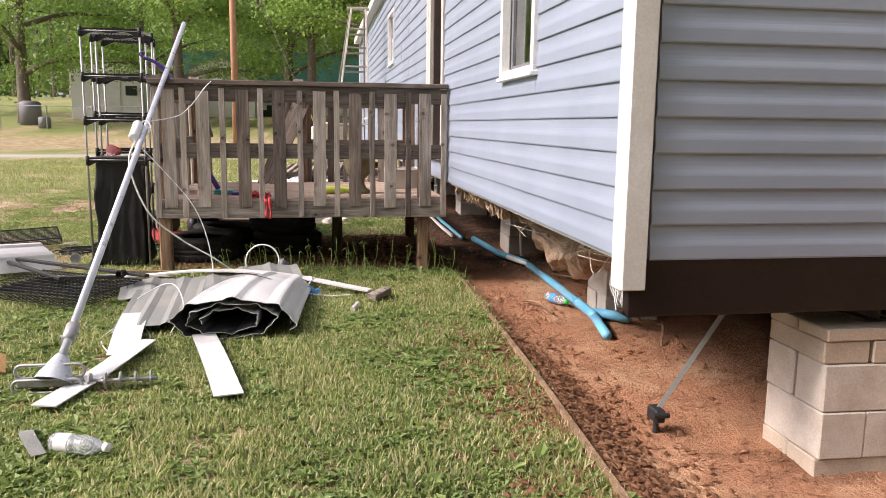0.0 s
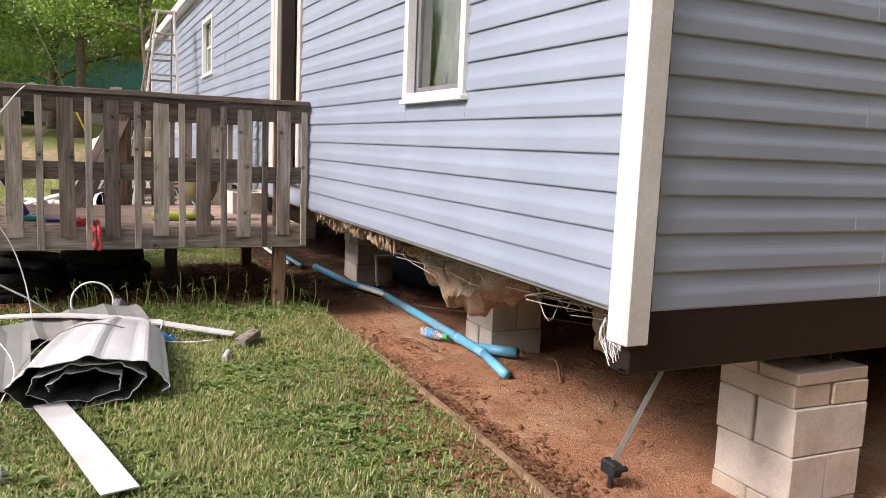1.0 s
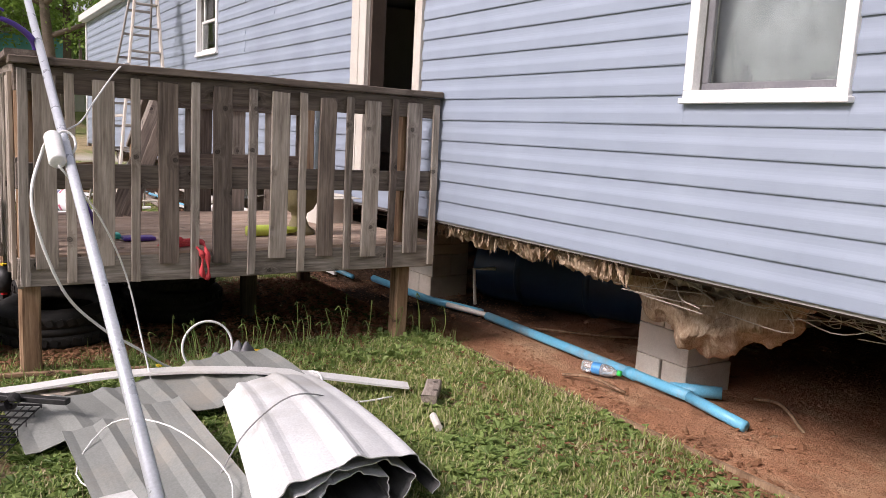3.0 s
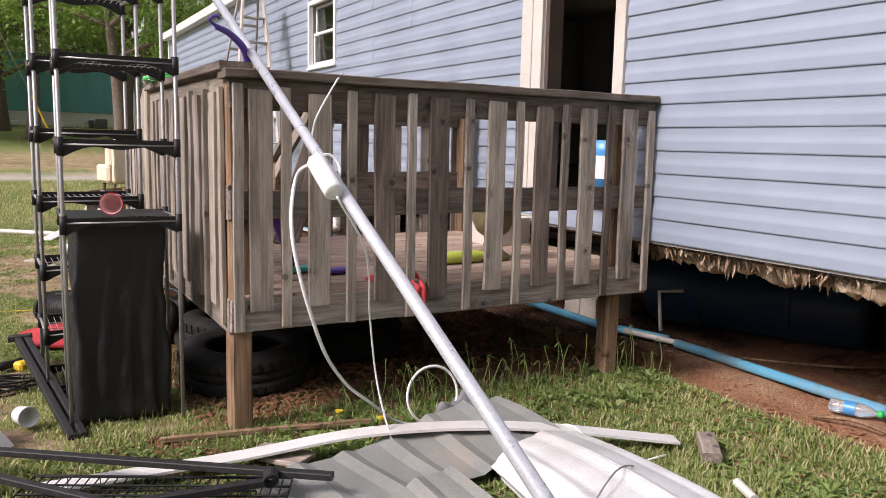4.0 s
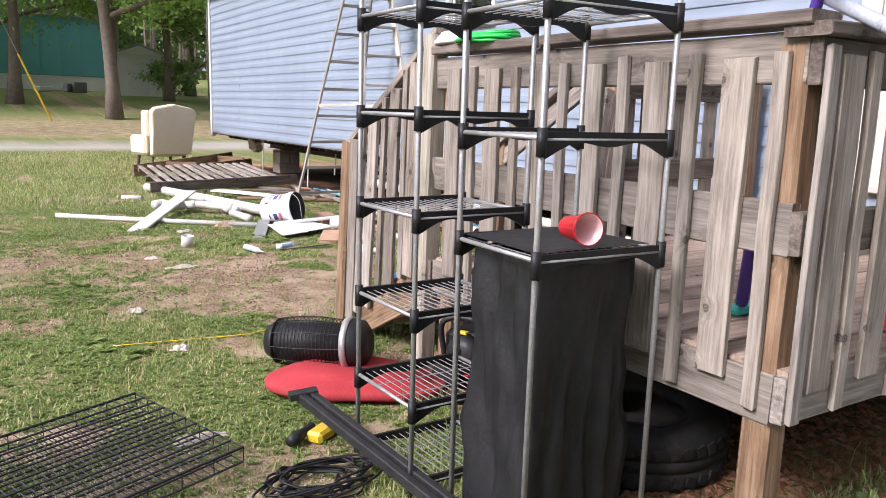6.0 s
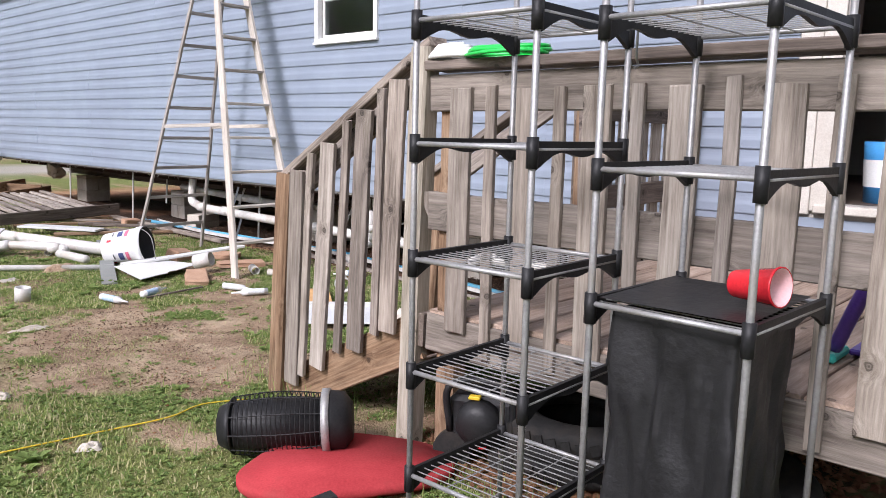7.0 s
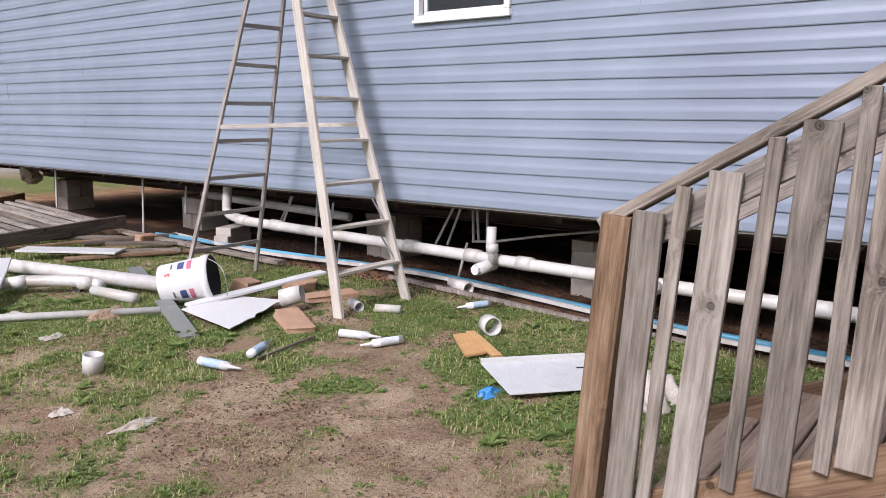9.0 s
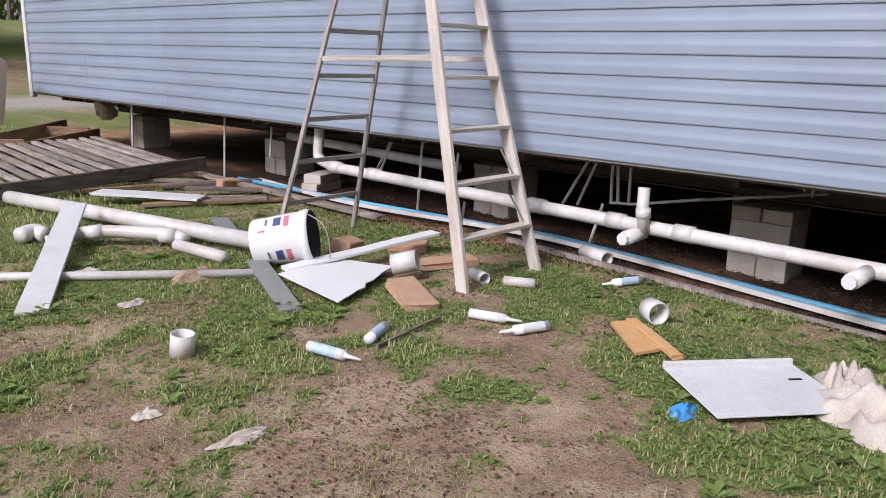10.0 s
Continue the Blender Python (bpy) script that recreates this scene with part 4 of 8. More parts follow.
def rack(m, levels, top, w, d, label):
    """A tower of steel posts with black brackets and wire shelves; origin at its corner on the ground."""
    r = thing("storage_rack", m, label, "rack", "storage racks")
    for x in (0, w):
        for y in (0, d):
            part("post", swept([(x, y, 0.0), (x, y, top)], 0.0088, 8), M_METAL, r, smooth=True)
    for z in levels:
        part("side_bar", swept([(0, 0, z), (w, 0, z)], 0.0070, 8), M_METAL, r, smooth=True)
        for x in (0, w):
            part("side_bar", swept([(x, 0, z + 0.004), (x, d, z + 0.004)], 0.0070, 8), M_METAL, r, smooth=True)
        for y in (0, d):
            bm = bmesh.new()
            N = 16
            top_v = [(w * i / N, z + 0.020) for i in range(N + 1)]
            bot_v = [(w * i / N, z - 0.012 - 0.034 * (abs(2 * i / N - 1) ** 3) - 0.008 * math.cos(4 * math.pi * i / N)) for i in range(N + 1)]
            A = [[bm.verts.new((x, y + s, zz)) for x, zz in top_v] for s in (-0.006, 0.006)]
            B = [[bm.verts.new((x, y + s, zz)) for x, zz in bot_v] for s in (-0.006, 0.006)]
            for i in range(N):
                for q in ((A[0][i], A[0][i + 1], B[0][i + 1], B[0][i]), (A[1][i], B[1][i], B[1][i + 1], A[1][i + 1]), (A[0][i], A[1][i], A[1][i + 1], A[0][i + 1]), (B[0][i], B[0][i + 1], B[1][i + 1], B[1][i])):
                    bm.faces.new(q)
            part("bracket", bm, M_BLACK, r)
            for x in (0, w):
                part("socket", swept([(x, y, z - 0.045), (x, y, z + 0.03)], 0.0150, 8), M_BLACK, r, smooth=True)
        bm = bmesh.new()
        for i in range(1, 15):
            xx = w * i / 15
            sweep(bm, [(xx, 0, z + 0.006), (xx, d, z + 0.006)], 0.0018, 5)
        for yy in (d * 0.33, d * 0.66):
            sweep(bm, [(0, yy, z + 0.002), (w, yy, z + 0.002)], 0.0020, 5)
        tagged(part("wire_shelf", bm, M_METAL, r), kind="stuff")
    return r


rackA = rack(pose(-2.900, 0.365, gz(-2.7, 0.5), 0, 0, -2), [0.887, 1.207, 1.550, 1.90], 1.93, 0.45, 0.385, "grey steel storage rack with black brackets and a hamper")
rackB = rack(pose(-2.960, 0.885, gz(-2.8, 1.1), 0, 0, 1), [0.03, 0.30, 0.608, 0.93, 1.245, 1.567, 1.90], 1.93, 0.44, 0.385, "grey steel storage rack with wire shelves and black brackets")

# ---- ribbons, sheets and cloth ----


def strip(name, pts, width, thick, material, parent=None, label="", side=(0, 0, 1)):
    """A flat strip along points, lying level unless side gives another normal."""
    P = smooth_path(pts, 6) if len(pts) > 2 else [Vector(p) for p in pts]
    bm = bmesh.new()
    rings = []
    for i, p in enumerate(P):
        d = (P[min(i + 1, len(P) - 1)] - P[max(i - 1, 0)]).normalized()
        n = Vector(side)
        u = d.cross(n).normalized()
        n = u.cross(d)
        rings.append([bm.verts.new(p + u * (sx * width / 2) + n * (sz * thick / 2)) for sx, sz in ((-1, -1), (1, -1), (1, 1), (-1, 1))])
    for A, B in zip(rings, rings[1:]):
        for k in range(4):
            bm.faces.new((A[k], A[(k + 1) % 4], B[(k + 1) % 4], B[k]))
    bm.faces.new(rings[0])
    bm.faces.new(rings[-1])
    return part(name, bm, material, parent, label)


def slab(name, outline, z, thick, material, label, category, tilt=None, wave=0.0):
    """A flat thing with a free outline (plan points), laid at height z; tilt: rise per metre in x and y."""
    cx, cy = sum(p[0] for p in outline) / len(outline), sum(p[1] for p in outline) / len(outline)
    tx, ty = tilt or (0, 0)
    bm = bmesh.new()
    f = bm.faces.new([bm.verts.new((x - cx, y - cy, (x - cx) * tx + (y - cy) * ty + wave * math.sin(9 * x + 5 * y))) for x, y in outline])
    r = bmesh.ops.extrude_face_region(bm, geom=[f])
    bmesh.ops.translate(bm, verts=[v for v in r["geom"] if isinstance(v, bmesh.types.BMVert)], vec=(0, 0, thick))
    return tagged(part(name, bm, material, None, "", pose(cx, cy, z)), label, category)


def heap(name, x, y, rx, ry, h, material, label, category, seed=1, folds=6.0, z=None, kind=""):
    """A crumpled cloth or heap."""
    N, V, F = 26, [], []
    r0 = random.Random(seed)
    ph = [r0.uniform(0, 6) for _ in range(4)]
    for i in range(N + 1):
        for j in range(N + 1):
            u, v = i / N * 2 - 1, j / N * 2 - 1
            rr = math.hypot(u, v)
            if rr > 1:
                u, v = u / rr, v / rr
            e = max(0.0, 1 - min(1, u * u + v * v) ** 1.5)
            out = 1 + 0.16 * math.sin(3 * math.atan2(v, u) + ph[0]) + 0.08 * math.sin(7 * math.atan2(v, u) + ph[1])
            f = 0.55 + 0.3 * math.sin(folds * u + 2.5 * math.sin(3 * v + ph[2]) + ph[0]) + 0.2 * math.sin(folds * 1.7 * v + 2 * math.sin(4 * u) + ph[3])
            V.append((u * rx * out, v * ry * out, h * e * max(0.12, f)))
    for i in range(N):
        for j in range(N):
            a = i * (N + 1) + j
            F.append((a, a + N + 1, a + N + 2, a + 1))
    ob = mesh_np(name, V, F, material, True)
    ob.matrix_basis = pose(x, y, (gz(x, y) if z is None else z) + 0.004)
    return tagged(ob, label, category, kind=kind)


# ---- hamper, cup and things about the rack ----
hm = thing("hamper", pose(-2.675, 0.553, 0.05), "black fabric laundry hamper hung inside the rack", "hamper")
N = 26
bm = bmesh.new()
rings = []
for i in range(37):
    z = 0.86 * i / 36
    ring = []
    for k in range(4 * N):
        s, t = divmod(k, N)
        t = t / N * 2 - 1
        u, v = [(t, -1), (1, t), (-t, 1), (-1, -t)][s]
        sag = 0.016 * math.sin(5 * t + 3 * s + 0.3 * i) + 0.016 * math.sin(13 * t + s + 0.5 * math.sin(6 * z)) * (0.4 + 0.6 * math.sin(z * 7 + s)) - 0.02 * (1 - t * t) * math.sin(z * 3.4)
        q = Vector((u * 4.0, v * 4.0, z * 2.2))
        sag = 0.4 * sag + 0.012 * noise.noise(q) + 0.016 * abs(noise.noise(q * 2.3 + Vector((7, 3, 1)))) + 0.007 * noise.noise(q * 5)
        sag *= min(1.0, 0.25 + 4 * (0.86 - z))
        lean = 0.02 * (1 - z / 0.86) - (0.018 * min(1.0, 5 * (0.86 - z)) if u > 0 else 0.0)
        ring.append(bm.verts.new((u * (0.176 + lean + sag * abs(u)), v * (0.150 + sag * abs(v)), z)))
    rings.append(ring)
for A, B in zip(rings, rings[1:]):
    for k in range(4 * N):
        bm.faces.new((A[k], A[(k + 1) % (4 * N)], B[(k + 1) % (4 * N)], B[k]))
bm.faces.new(rings[0])
part("bag", bm, M_HAMPER, hm, smooth=True)
bm = bmesh.new()
G = [[bm.verts.new((-0.205 + 0.41 * i / 10, -0.178 + 0.356 * j / 10, 0.889 - 0.012 * math.sin(math.pi * i / 10) * math.sin(math.pi * j / 10))) for j in range(11)] for i in range(11)]
for i in range(10):
    for j in range(10):
        bm.faces.new((G[i][j], G[i + 1][j], G[i + 1][j + 1], G[i][j + 1]))
part("lid", bm, M_HAMPER, hm, smooth=True)
bm = bmesh.new()
for x in (-0.218, 0.218):
    sweep(bm, [(x, -0.185, -0.035), (x, 0.185, -0.035)], 0.009)
sweep(bm, [(-0.218, -0.185, -0.035), (0.218, -0.185, -0.035)], 0.009)
part("base_frame", bm, M_METAL, hm)

CUP = [(0.0, 0.0), (0.030, 0.0), (0.032, 0.004), (0.044, 0.112), (0.047, 0.114), (0.047, 0.119), (0.0435, 0.119), (0.030, 0.006), (0.0, 0.006)]
cup = thing("drinking_cup", along((-2.69, 0.485, 0.985), (-2.715, 0.375, 0.995)), "red plastic drinking cup lying on the hamper lid", "cup")
cup_wall = part("cup_wall", lathed(CUP, 20), M_REDCUP, cup, smooth=True)
# a white inside; the red bounce and glow are put into its pink
part("cup_lining", lathed([(0.0, 0.008), (0.0295, 0.008), (0.0425, 0.1192), (0.0435, 0.1195)], 20), plain("pink_cup_lining", (0.84, 0.50, 0.52), (0.88, 0.58, 0.59), 5, 0.3, bump=0.02), cup_wall, "white cup inside with red bounce painted pink", smooth=True)

# hooks on the upper brackets
for x in (-2.50, -2.46):
    tagged(part("hook", swept(smooth_path([(x, 0.90, 1.62), (x, 0.90, 1.54), (x + 0.012, 0.90, 1.52), (x, 0.905, 1.51)], 4), 0.004, 6), M_METAL), "small steel hook hanging from the rack", "hook", "rack hooks")

mower = thing("pressure_washer", pose(-2.18, 1.62, gz(-2.2, 1.6), 0, 0, 25), "small black and grey engine tool with red trim", "engine tool")
engine = part("engine", boxed(0.2, 0.26, 0.18, 0.02, 0, 0, 0.2), M_BLACK, mower)
part("cover", lathed([(0, 0.0), (0.09, 0.0), (0.085, 0.05), (0.05, 0.07), (0, 0.075)], 16, Matrix.Translation((-0.1, 0, 0.2)) @ Matrix.Rotation(-math.pi / 2, 4, "Y")), M_BLACK, mower, smooth=True)
part("handle", swept(smooth_path([(-0.1, 0.12, 0.15), (-0.13, 0.12, 0.33), (-0.1, 0.0, 0.36), (-0.1, -0.12, 0.32), (-0.1, -0.12, 0.15)], 5), 0.014), M_BLACK, mower, smooth=True)
part("trim", boxed(0.03, 0.045, 0.014, 0.003, -0.11, 0.02, 0.295), M_YELLOW, engine)
part("cap", boxed(0.03, 0.03, 0.03, 0.004, -0.13, -0.02, 0.12), M_REDCUP, mower)
for y in (-0.11, 0.11):
    part("wheel", swept([(-0.11, y, 0.07), (-0.06, y, 0.07)], 0.075, 14), M_RUBBER, mower)

# ---- tyres ----


def tyre(x, y, z, r, w, tilt=(0, 0)):
    prof = [(r * 0.56, -w * 0.30), (r * 0.60, -w * 0.44), (r * 0.78, -w * 0.52), (r * 0.94, -w * 0.46), (r, -w * 0.36), (r * 1.004, -w * 0.12), (r * 0.985, -w * 0.11), (r * 0.985, -w * 0.09), (r * 1.006, -w * 0.08), (r * 1.006, w * 0.08), (r * 0.985, w * 0.09), (r * 0.985, w * 0.11), (r * 1.004, w * 0.12), (r, w * 0.36), (r * 0.94, w * 0.46), (r * 0.78, w * 0.52), (r * 0.60, w * 0.44), (r * 0.56, w * 0.30), (r * 0.62, w * 0.26), (r * 0.90, w * 0.3), (r * 0.9, -w * 0.3), (r * 0.62, -w * 0.26), (r * 0.56, -w * 0.30)]
    t = thing("tyre", pose(x, y, z + w * 0.5, *tilt), "worn black car tyre lying under the deck", "tyre", "tyres under the deck")
    carcass = part("carcass", lathed(prof, 40), M_RUBBER, t, smooth=True)
    bm = bmesh.new()
    for k in range(40):
        for s in (-1, 1):
            box(bm, 0.014, r * 0.10, w * 0.17, 0, 0, 0, 0, Matrix.Rotation(k * math.tau / 40 + s * 0.05, 4, "Z") @ Matrix.Translation((r * 0.999, 0, s * w * 0.25)) @ Matrix.Rotation(0.3 * s, 4, "X"))
    tagged(part("tread", bm, M_RUBBER, carcass), kind="stuff")
    return t


tyre(-2.06, 0.745, gz(-2.06, .74) + 0.01, 0.325, 0.215, (2, -2))
tyre(-1.93, 1.33, gz(-1.9, 1.3) + 0.01, 0.33, 0.22, (0, 3))
tyre(-1.36, 1.05, gz(-1.4, 1.0) + 0.01, 0.31, 0.20)
tyre(-1.40, 1.03, gz(-1.4, 1.0) + 0.215, 0.30, 0.19, (2, 2))

# ---- things on the deck ----
DT = DZ + 0.002
rag = thing("rag", pose(-1.46, 0.05, DT), "red cloth rag hanging over the deck edge", "rag")
bm = bmesh.new()
P = [(-1.54, 0.20, 0.65), (-1.47, 0.12, 0.66), (-1.455, 0.02, 0.665), (-1.45, -0.035, 0.62), (-1.44, -0.04, 0.52), (-1.455, -0.04, 0.485), (-1.475, -0.04, 0.52), (-1.47, -0.036, 0.60), (-1.49, -0.03, 0.64), (-1.52, 0.03, 0.668), (-1.60, 0.10, 0.66)]
sweep(bm, smooth_path(P, 5), [0.011 + 0.006 * math.sin(i * 0.9) for i in range(51)], 7)
part("hanging_fold", bm, M_RED, rag, m=rag.matrix_basis.inverted(), smooth=True)
hp = heap("rag", -1.56, 0.14, 0.10, 0.06, 0.05, M_RED, "crumpled red cloth on the deck boards", "rag", 4, z=DT)

broom = thing("toy_cane", pose(-2.22, 0.12, 1.2), "curved purple plastic toy handle hooked over the rail", "toy")
inv = broom.matrix_basis.inverted()
part("handle", swept(smooth_path([(-2.20, 0.13, 1.42), (-2.20, 0.125, 1.50), (-2.205, 0.11, 1.575), (-2.235, 0.075, 1.64), (-2.30, 0.03, 1.685), (-2.36, 0.005, 1.705)], 4), [0.021 - 0.0005 * i for i in range(21)], 10), M_PURPLE, broom, m=inv, smooth=True)
part("hook", swept(smooth_path([(-2.355, 0.007, 1.703), (-2.385, -0.004, 1.728), (-2.362, -0.004, 1.745), (-2.345, 0.0, 1.737)], 4), 0.006, 8), M_PURPLE, broom, m=inv, smooth=True)
part("sleeve", swept([(-2.20, 0.13, 1.40), (-2.20, 0.127, 1.565)], 0.026, 10), M_TEALTOY, broom, "teal plastic sleeve", m=inv, smooth=True)
tb = thing("toy_broom", pose(-1.9, 0.45, DT), "purple plastic toy broom with teal head on the deck", "toy")
inv = tb.matrix_basis.inverted()
part("handle", swept(smooth_path([(-1.90, 0.46, 0.68), (-1.97, 0.40, 0.82), (-2.05, 0.33, 0.97)], 5), 0.022, 10), M_PURPLE, tb, m=inv, smooth=True)
part("head", boxed(0.16, 0.07, 0.03, 0.008, -1.86, 0.48, DT + 0.017), M_TEALTOY, tb, m=inv)
part("pan", boxed(0.17, 0.10, 0.02, 0.006, -1.70, 0.40, DT + 0.012), M_PURPLE, tb, m=inv)
wr = thing("toy_bat", pose(-0.93, 0.43, DT + 0.035), "lime green plastic toy lying on the deck", "toy")
part("barrel", lathed([(0, -0.15), (0.03, -0.15), (0.034, -0.1), (0.034, 0.05), (0.02, 0.12), (0.018, 0.17), (0, 0.17)], 14, Matrix.Rotation(math.pi / 2, 4, "Y")), M_LIME, wr, smooth=True)
urn = thing("garden_urn", pose(-0.72, 0.50, DT), "small mossy brown pedestal urn on the deck", "urn")
part("bowl", lathed([(0, 0.0), (0.10, 0.0), (0.10, 0.025), (0.065, 0.05), (0.045, 0.10), (0.05, 0.13), (0.09, 0.16), (0.12, 0.22), (0.125, 0.30), (0.14, 0.335), (0.125, 0.34), (0.10, 0.25), (0, 0.22)], 18), plain("mossy_clay", (0.12, 0.10, 0.05), (0.22, 0.19, 0.10), 14, 0.9, bump=0.5), urn, smooth=True)
bx = thing("carton", pose(-0.27, 1.10, DT, 0, 0, 8), "small open beige cardboard carton on the deck", "carton")
for sx, sy, x, y in ((0.30, 0.006, 0, -0.13), (0.30, 0.006, 0, 0.13), (0.006, 0.26, -0.15, 0), (0.006, 0.26, 0.15, 0)):
    part("side", boxed(sx, sy, 0.19, 0, x, y, 0.097), M_CREAMTRIM, bx)
part("flap", boxed(0.28, 0.12, 0.005, 0, 0, -0.19, 0.185), M_CREAMTRIM, bx)
bb = thing("paint_bucket", pose(0.42, 0.86, 0.98), "blue and white plastic bucket inside the doorway", "bucket")
bb_body = part("body", lathed([(0, 0), (0.13, 0), (0.145, 0.25), (0.145, 0.26), (0.15, 0.34), (0.14, 0.34), (0.125, 0.02), (0, 0.02)], 24), M_BLUE, bb, smooth=True)
part("label_band", lathed([(0.1375, 0.09), (0.1465, 0.24)], 24), M_WHITE_CLEAN, bb_body, "plain white paper band", smooth=True)
# leaning dark boards by the stair top
for i, x in enumerate((-1.42, -1.34)):
    tagged(plank("board", (x - 0.2, 1.55, DT), (x + 0.15, 1.80, 1.42), 0.09, 0.022, M_WOOD_DARK, None), "dark board leaning against the railing", "board", "leaning boards")

# hose coil on the rail
hose = thing("hose_coil", pose(-2.30, 1.49, 1.581), "flat coil of bright green garden hose on the rail", "hose")
for k in range(6):
    r = 0.12 - 0.008 * (k % 3)
    part("loop", swept([(0.20 * r / 0.12 * 0.5 * math.cos(a * math.tau / 24) + 0.006 * k, 1.35 * r * math.sin(a * math.tau / 24), 0.010 + 0.011 * (k // 2) + 0.003 * math.sin(a * math.tau / 12 + k)) for a in range(24)], 0.0065, 6, True), M_GREENHOSE, hose, smooth=True)

wh = thing("hose_coil", pose(-2.30, 1.735, 1.581), "flat coil of white hose on the rail", "hose")
part("winding", swept([((0.062 - 0.0006 * a) * math.cos(a * 0.5), (0.10 - 0.0006 * a) * math.sin(a * 0.5), 0.010 + 0.0007 * a) for a in range(60)], 0.0105, 8), M_CABLE, wh, smooth=True)

# ---- antenna mast leaning over the rail ----
A0, A1 = Vector((-2.203, -2.70, 0.197)), Vector((-2.203, 0.95, 2.074))
mast = thing("antenna_mast", pose(-2.203, -2.8, 0.05), "grey steel antenna mast leaning on the deck rail", "mast")
inv = mast.matrix_basis.inverted()
part("pole", swept([A0, A0.lerp(A1, 0.5), A1], 0.0188, 14), M_POLE, mast, m=inv, smooth=True)
part("collar", swept([A0.lerp(A1, 0.02), A0.lerp(A1, 0.045)], 0.03, 14), M_METAL, mast, m=inv, smooth=True)
part("clamp", swept([A0.lerp(A1, 0.028) + Vector((-0.04, 0, 0)), A0.lerp(A1, 0.028) + Vector((0.04, 0, 0))], 0.006, 8), M_METAL, mast, m=inv)
part("neck", lathed([(0.085, 0.0), (0.075, 0.03), (0.03, 0.12), (0.024, 0.13)], 14, along(A0 + Vector((-0.03, -0.05, -0.115)), A0 + Vector((0, 0.05, 0.03)))), M_POLE, mast, m=inv, smooth=True)
bar = mast.matrix_basis.inverted()
part("reflector", boxed(0.27, 0.05, 0.035, 0.006, -2.25, -2.74, 0.080), M_METAL, mast, m=bar)
bm = bmesh.new()
for dy, dz in ((-0.045, 0.0), (0.0, 0.055)):
    loop = []
    for k in range(24):
        a = k * math.tau / 24
        cx = 0.115 * (1 if math.cos(a) > 0 else -1)
        loop.append((-2.25 + cx + 0.03 * math.cos(a), -2.74 + dy + 0.004 * k / 24, 0.075 + dz + 0.03 * math.sin(a)))
    sweep(bm, loop, 0.007, 7, True)
part("dipole", bm, M_METAL, mast, m=bar, smooth=True)
part("boom", swept([(-2.11, -2.74, 0.075), (-1.80, -2.72, 0.075)], 0.009, 8), M_METAL, mast, m=bar, smooth=True)
disc = part("director", lathed([(0, -0.004), (0.038, -0.004), (0.038, 0.004), (0, 0.004)], 16), M_METAL, mast, m=bar @ pose(-2.085, -2.74, 0.075, 0, 90, 0), smooth=False)
for k in range(1, 5):
    again(disc, bar @ pose(-2.085 + 0.064 * k, -2.74 + 0.004 * k, 0.075, 0, 90, 6), mast)
c0 = A0.lerp(A1, 0.512)
amp_a, amp_b = c0 + Vector((-0.045, 0.045, 0.055)), c0 + Vector((-0.045, -0.135, -0.045))
part("amplifier", lathed([(0, 0), (0.026, 0), (0.031, 0.01), (0.031, 0.175), (0.026, 0.185), (0, 0.185)], 18, along(amp_a, amp_b)), M_WHITE_CLEAN, mast, "white plastic cylinder strapped to the mast", m=inv, smooth=True)
part("strap", swept([c0 + Vector((0.035 * math.cos(a), 0.02 * math.sin(a) + 0.04, 0.045 * math.sin(a) + 0.03)) for a in [k * math.tau / 14 for k in range(14)]], 0.005, 6, True), M_CABLE, mast, m=inv)
# cables
cable = thing("antenna_cable", pose(-1.6, -0.3, 0.05), "loose white coaxial cable hanging from the mast", "cable")
inv = cable.matrix_basis.inverted()
coil = [(-1.50 + 0.125 * math.cos(a), -0.24 + 0.02 * math.sin(a), 0.175 + 0.125 * math.sin(a)) for a in [-1.9 + k * math.tau / 16 for k in range(17)]]
part("main_run", swept(smooth_path([tuple(amp_a), (-2.27, -0.66, 1.15), (-2.32, -0.78, 0.95), (-2.22, -0.75, 0.62), (-2.05, -0.55, 0.40), (-1.867, -0.366, 0.24), (-1.68, -0.27, 0.09)] + coil[1:], 9), 0.0062, 8), M_CABLE, cable, m=inv, smooth=True)
part("second_run", swept(smooth_path([tuple(amp_b), (-2.10, -0.85, 0.92), (-1.943, -0.541, 0.62), (-1.86, -0.45, 0.30), (-1.84, -0.62, 0.06), (-1.95, -1.2, 0.05), (-2.15, -1.5, 0.06), (-2.25, -1.9, 0.05), (-2.1, -2.3, 0.05)], 10), 0.004, 6), M_CABLE, cable, m=inv, smooth=True)
part("rail_run", swept(smooth_path([(-2.20, -0.70, 1.23), (-2.08, -0.30, 1.27), (-2.0, -0.12, 1.36), (-1.90, -0.06, 1.50), (-1.84, 0.0, 1.556), (-1.80, 0.08, 1.556)], 5), 0.004, 6), M_CABLE, cable, m=inv, smooth=True)
part("ground_run", swept(smooth_path([(-1.45, -0.5, 0.06), (-1.25, -0.62, 0.10), (-1.12, -0.75, 0.14), (-1.16, -0.95, 0.08), (-1.02, -1.0, 0.06), (-0.85, -1.0, 0.06)], 5), 0.005, 6), M_CABLE, cable, m=inv, smooth=True)
part("loop_run", swept(smooth_path([(-1.9, -1.85, 0.05), (-1.85, -1.7, 0.16), (-1.95, -1.35, 0.22), (-2.1, -1.1, 0.17), (-2.25, -1.3, 0.08), (-2.12, -1.6, 0.06), (-2.0, -1.9, 0.05), (-1.98, -2.2, 0.05)], 5), 0.0030, 6), M_CABLE, cable, m=inv, smooth=True)

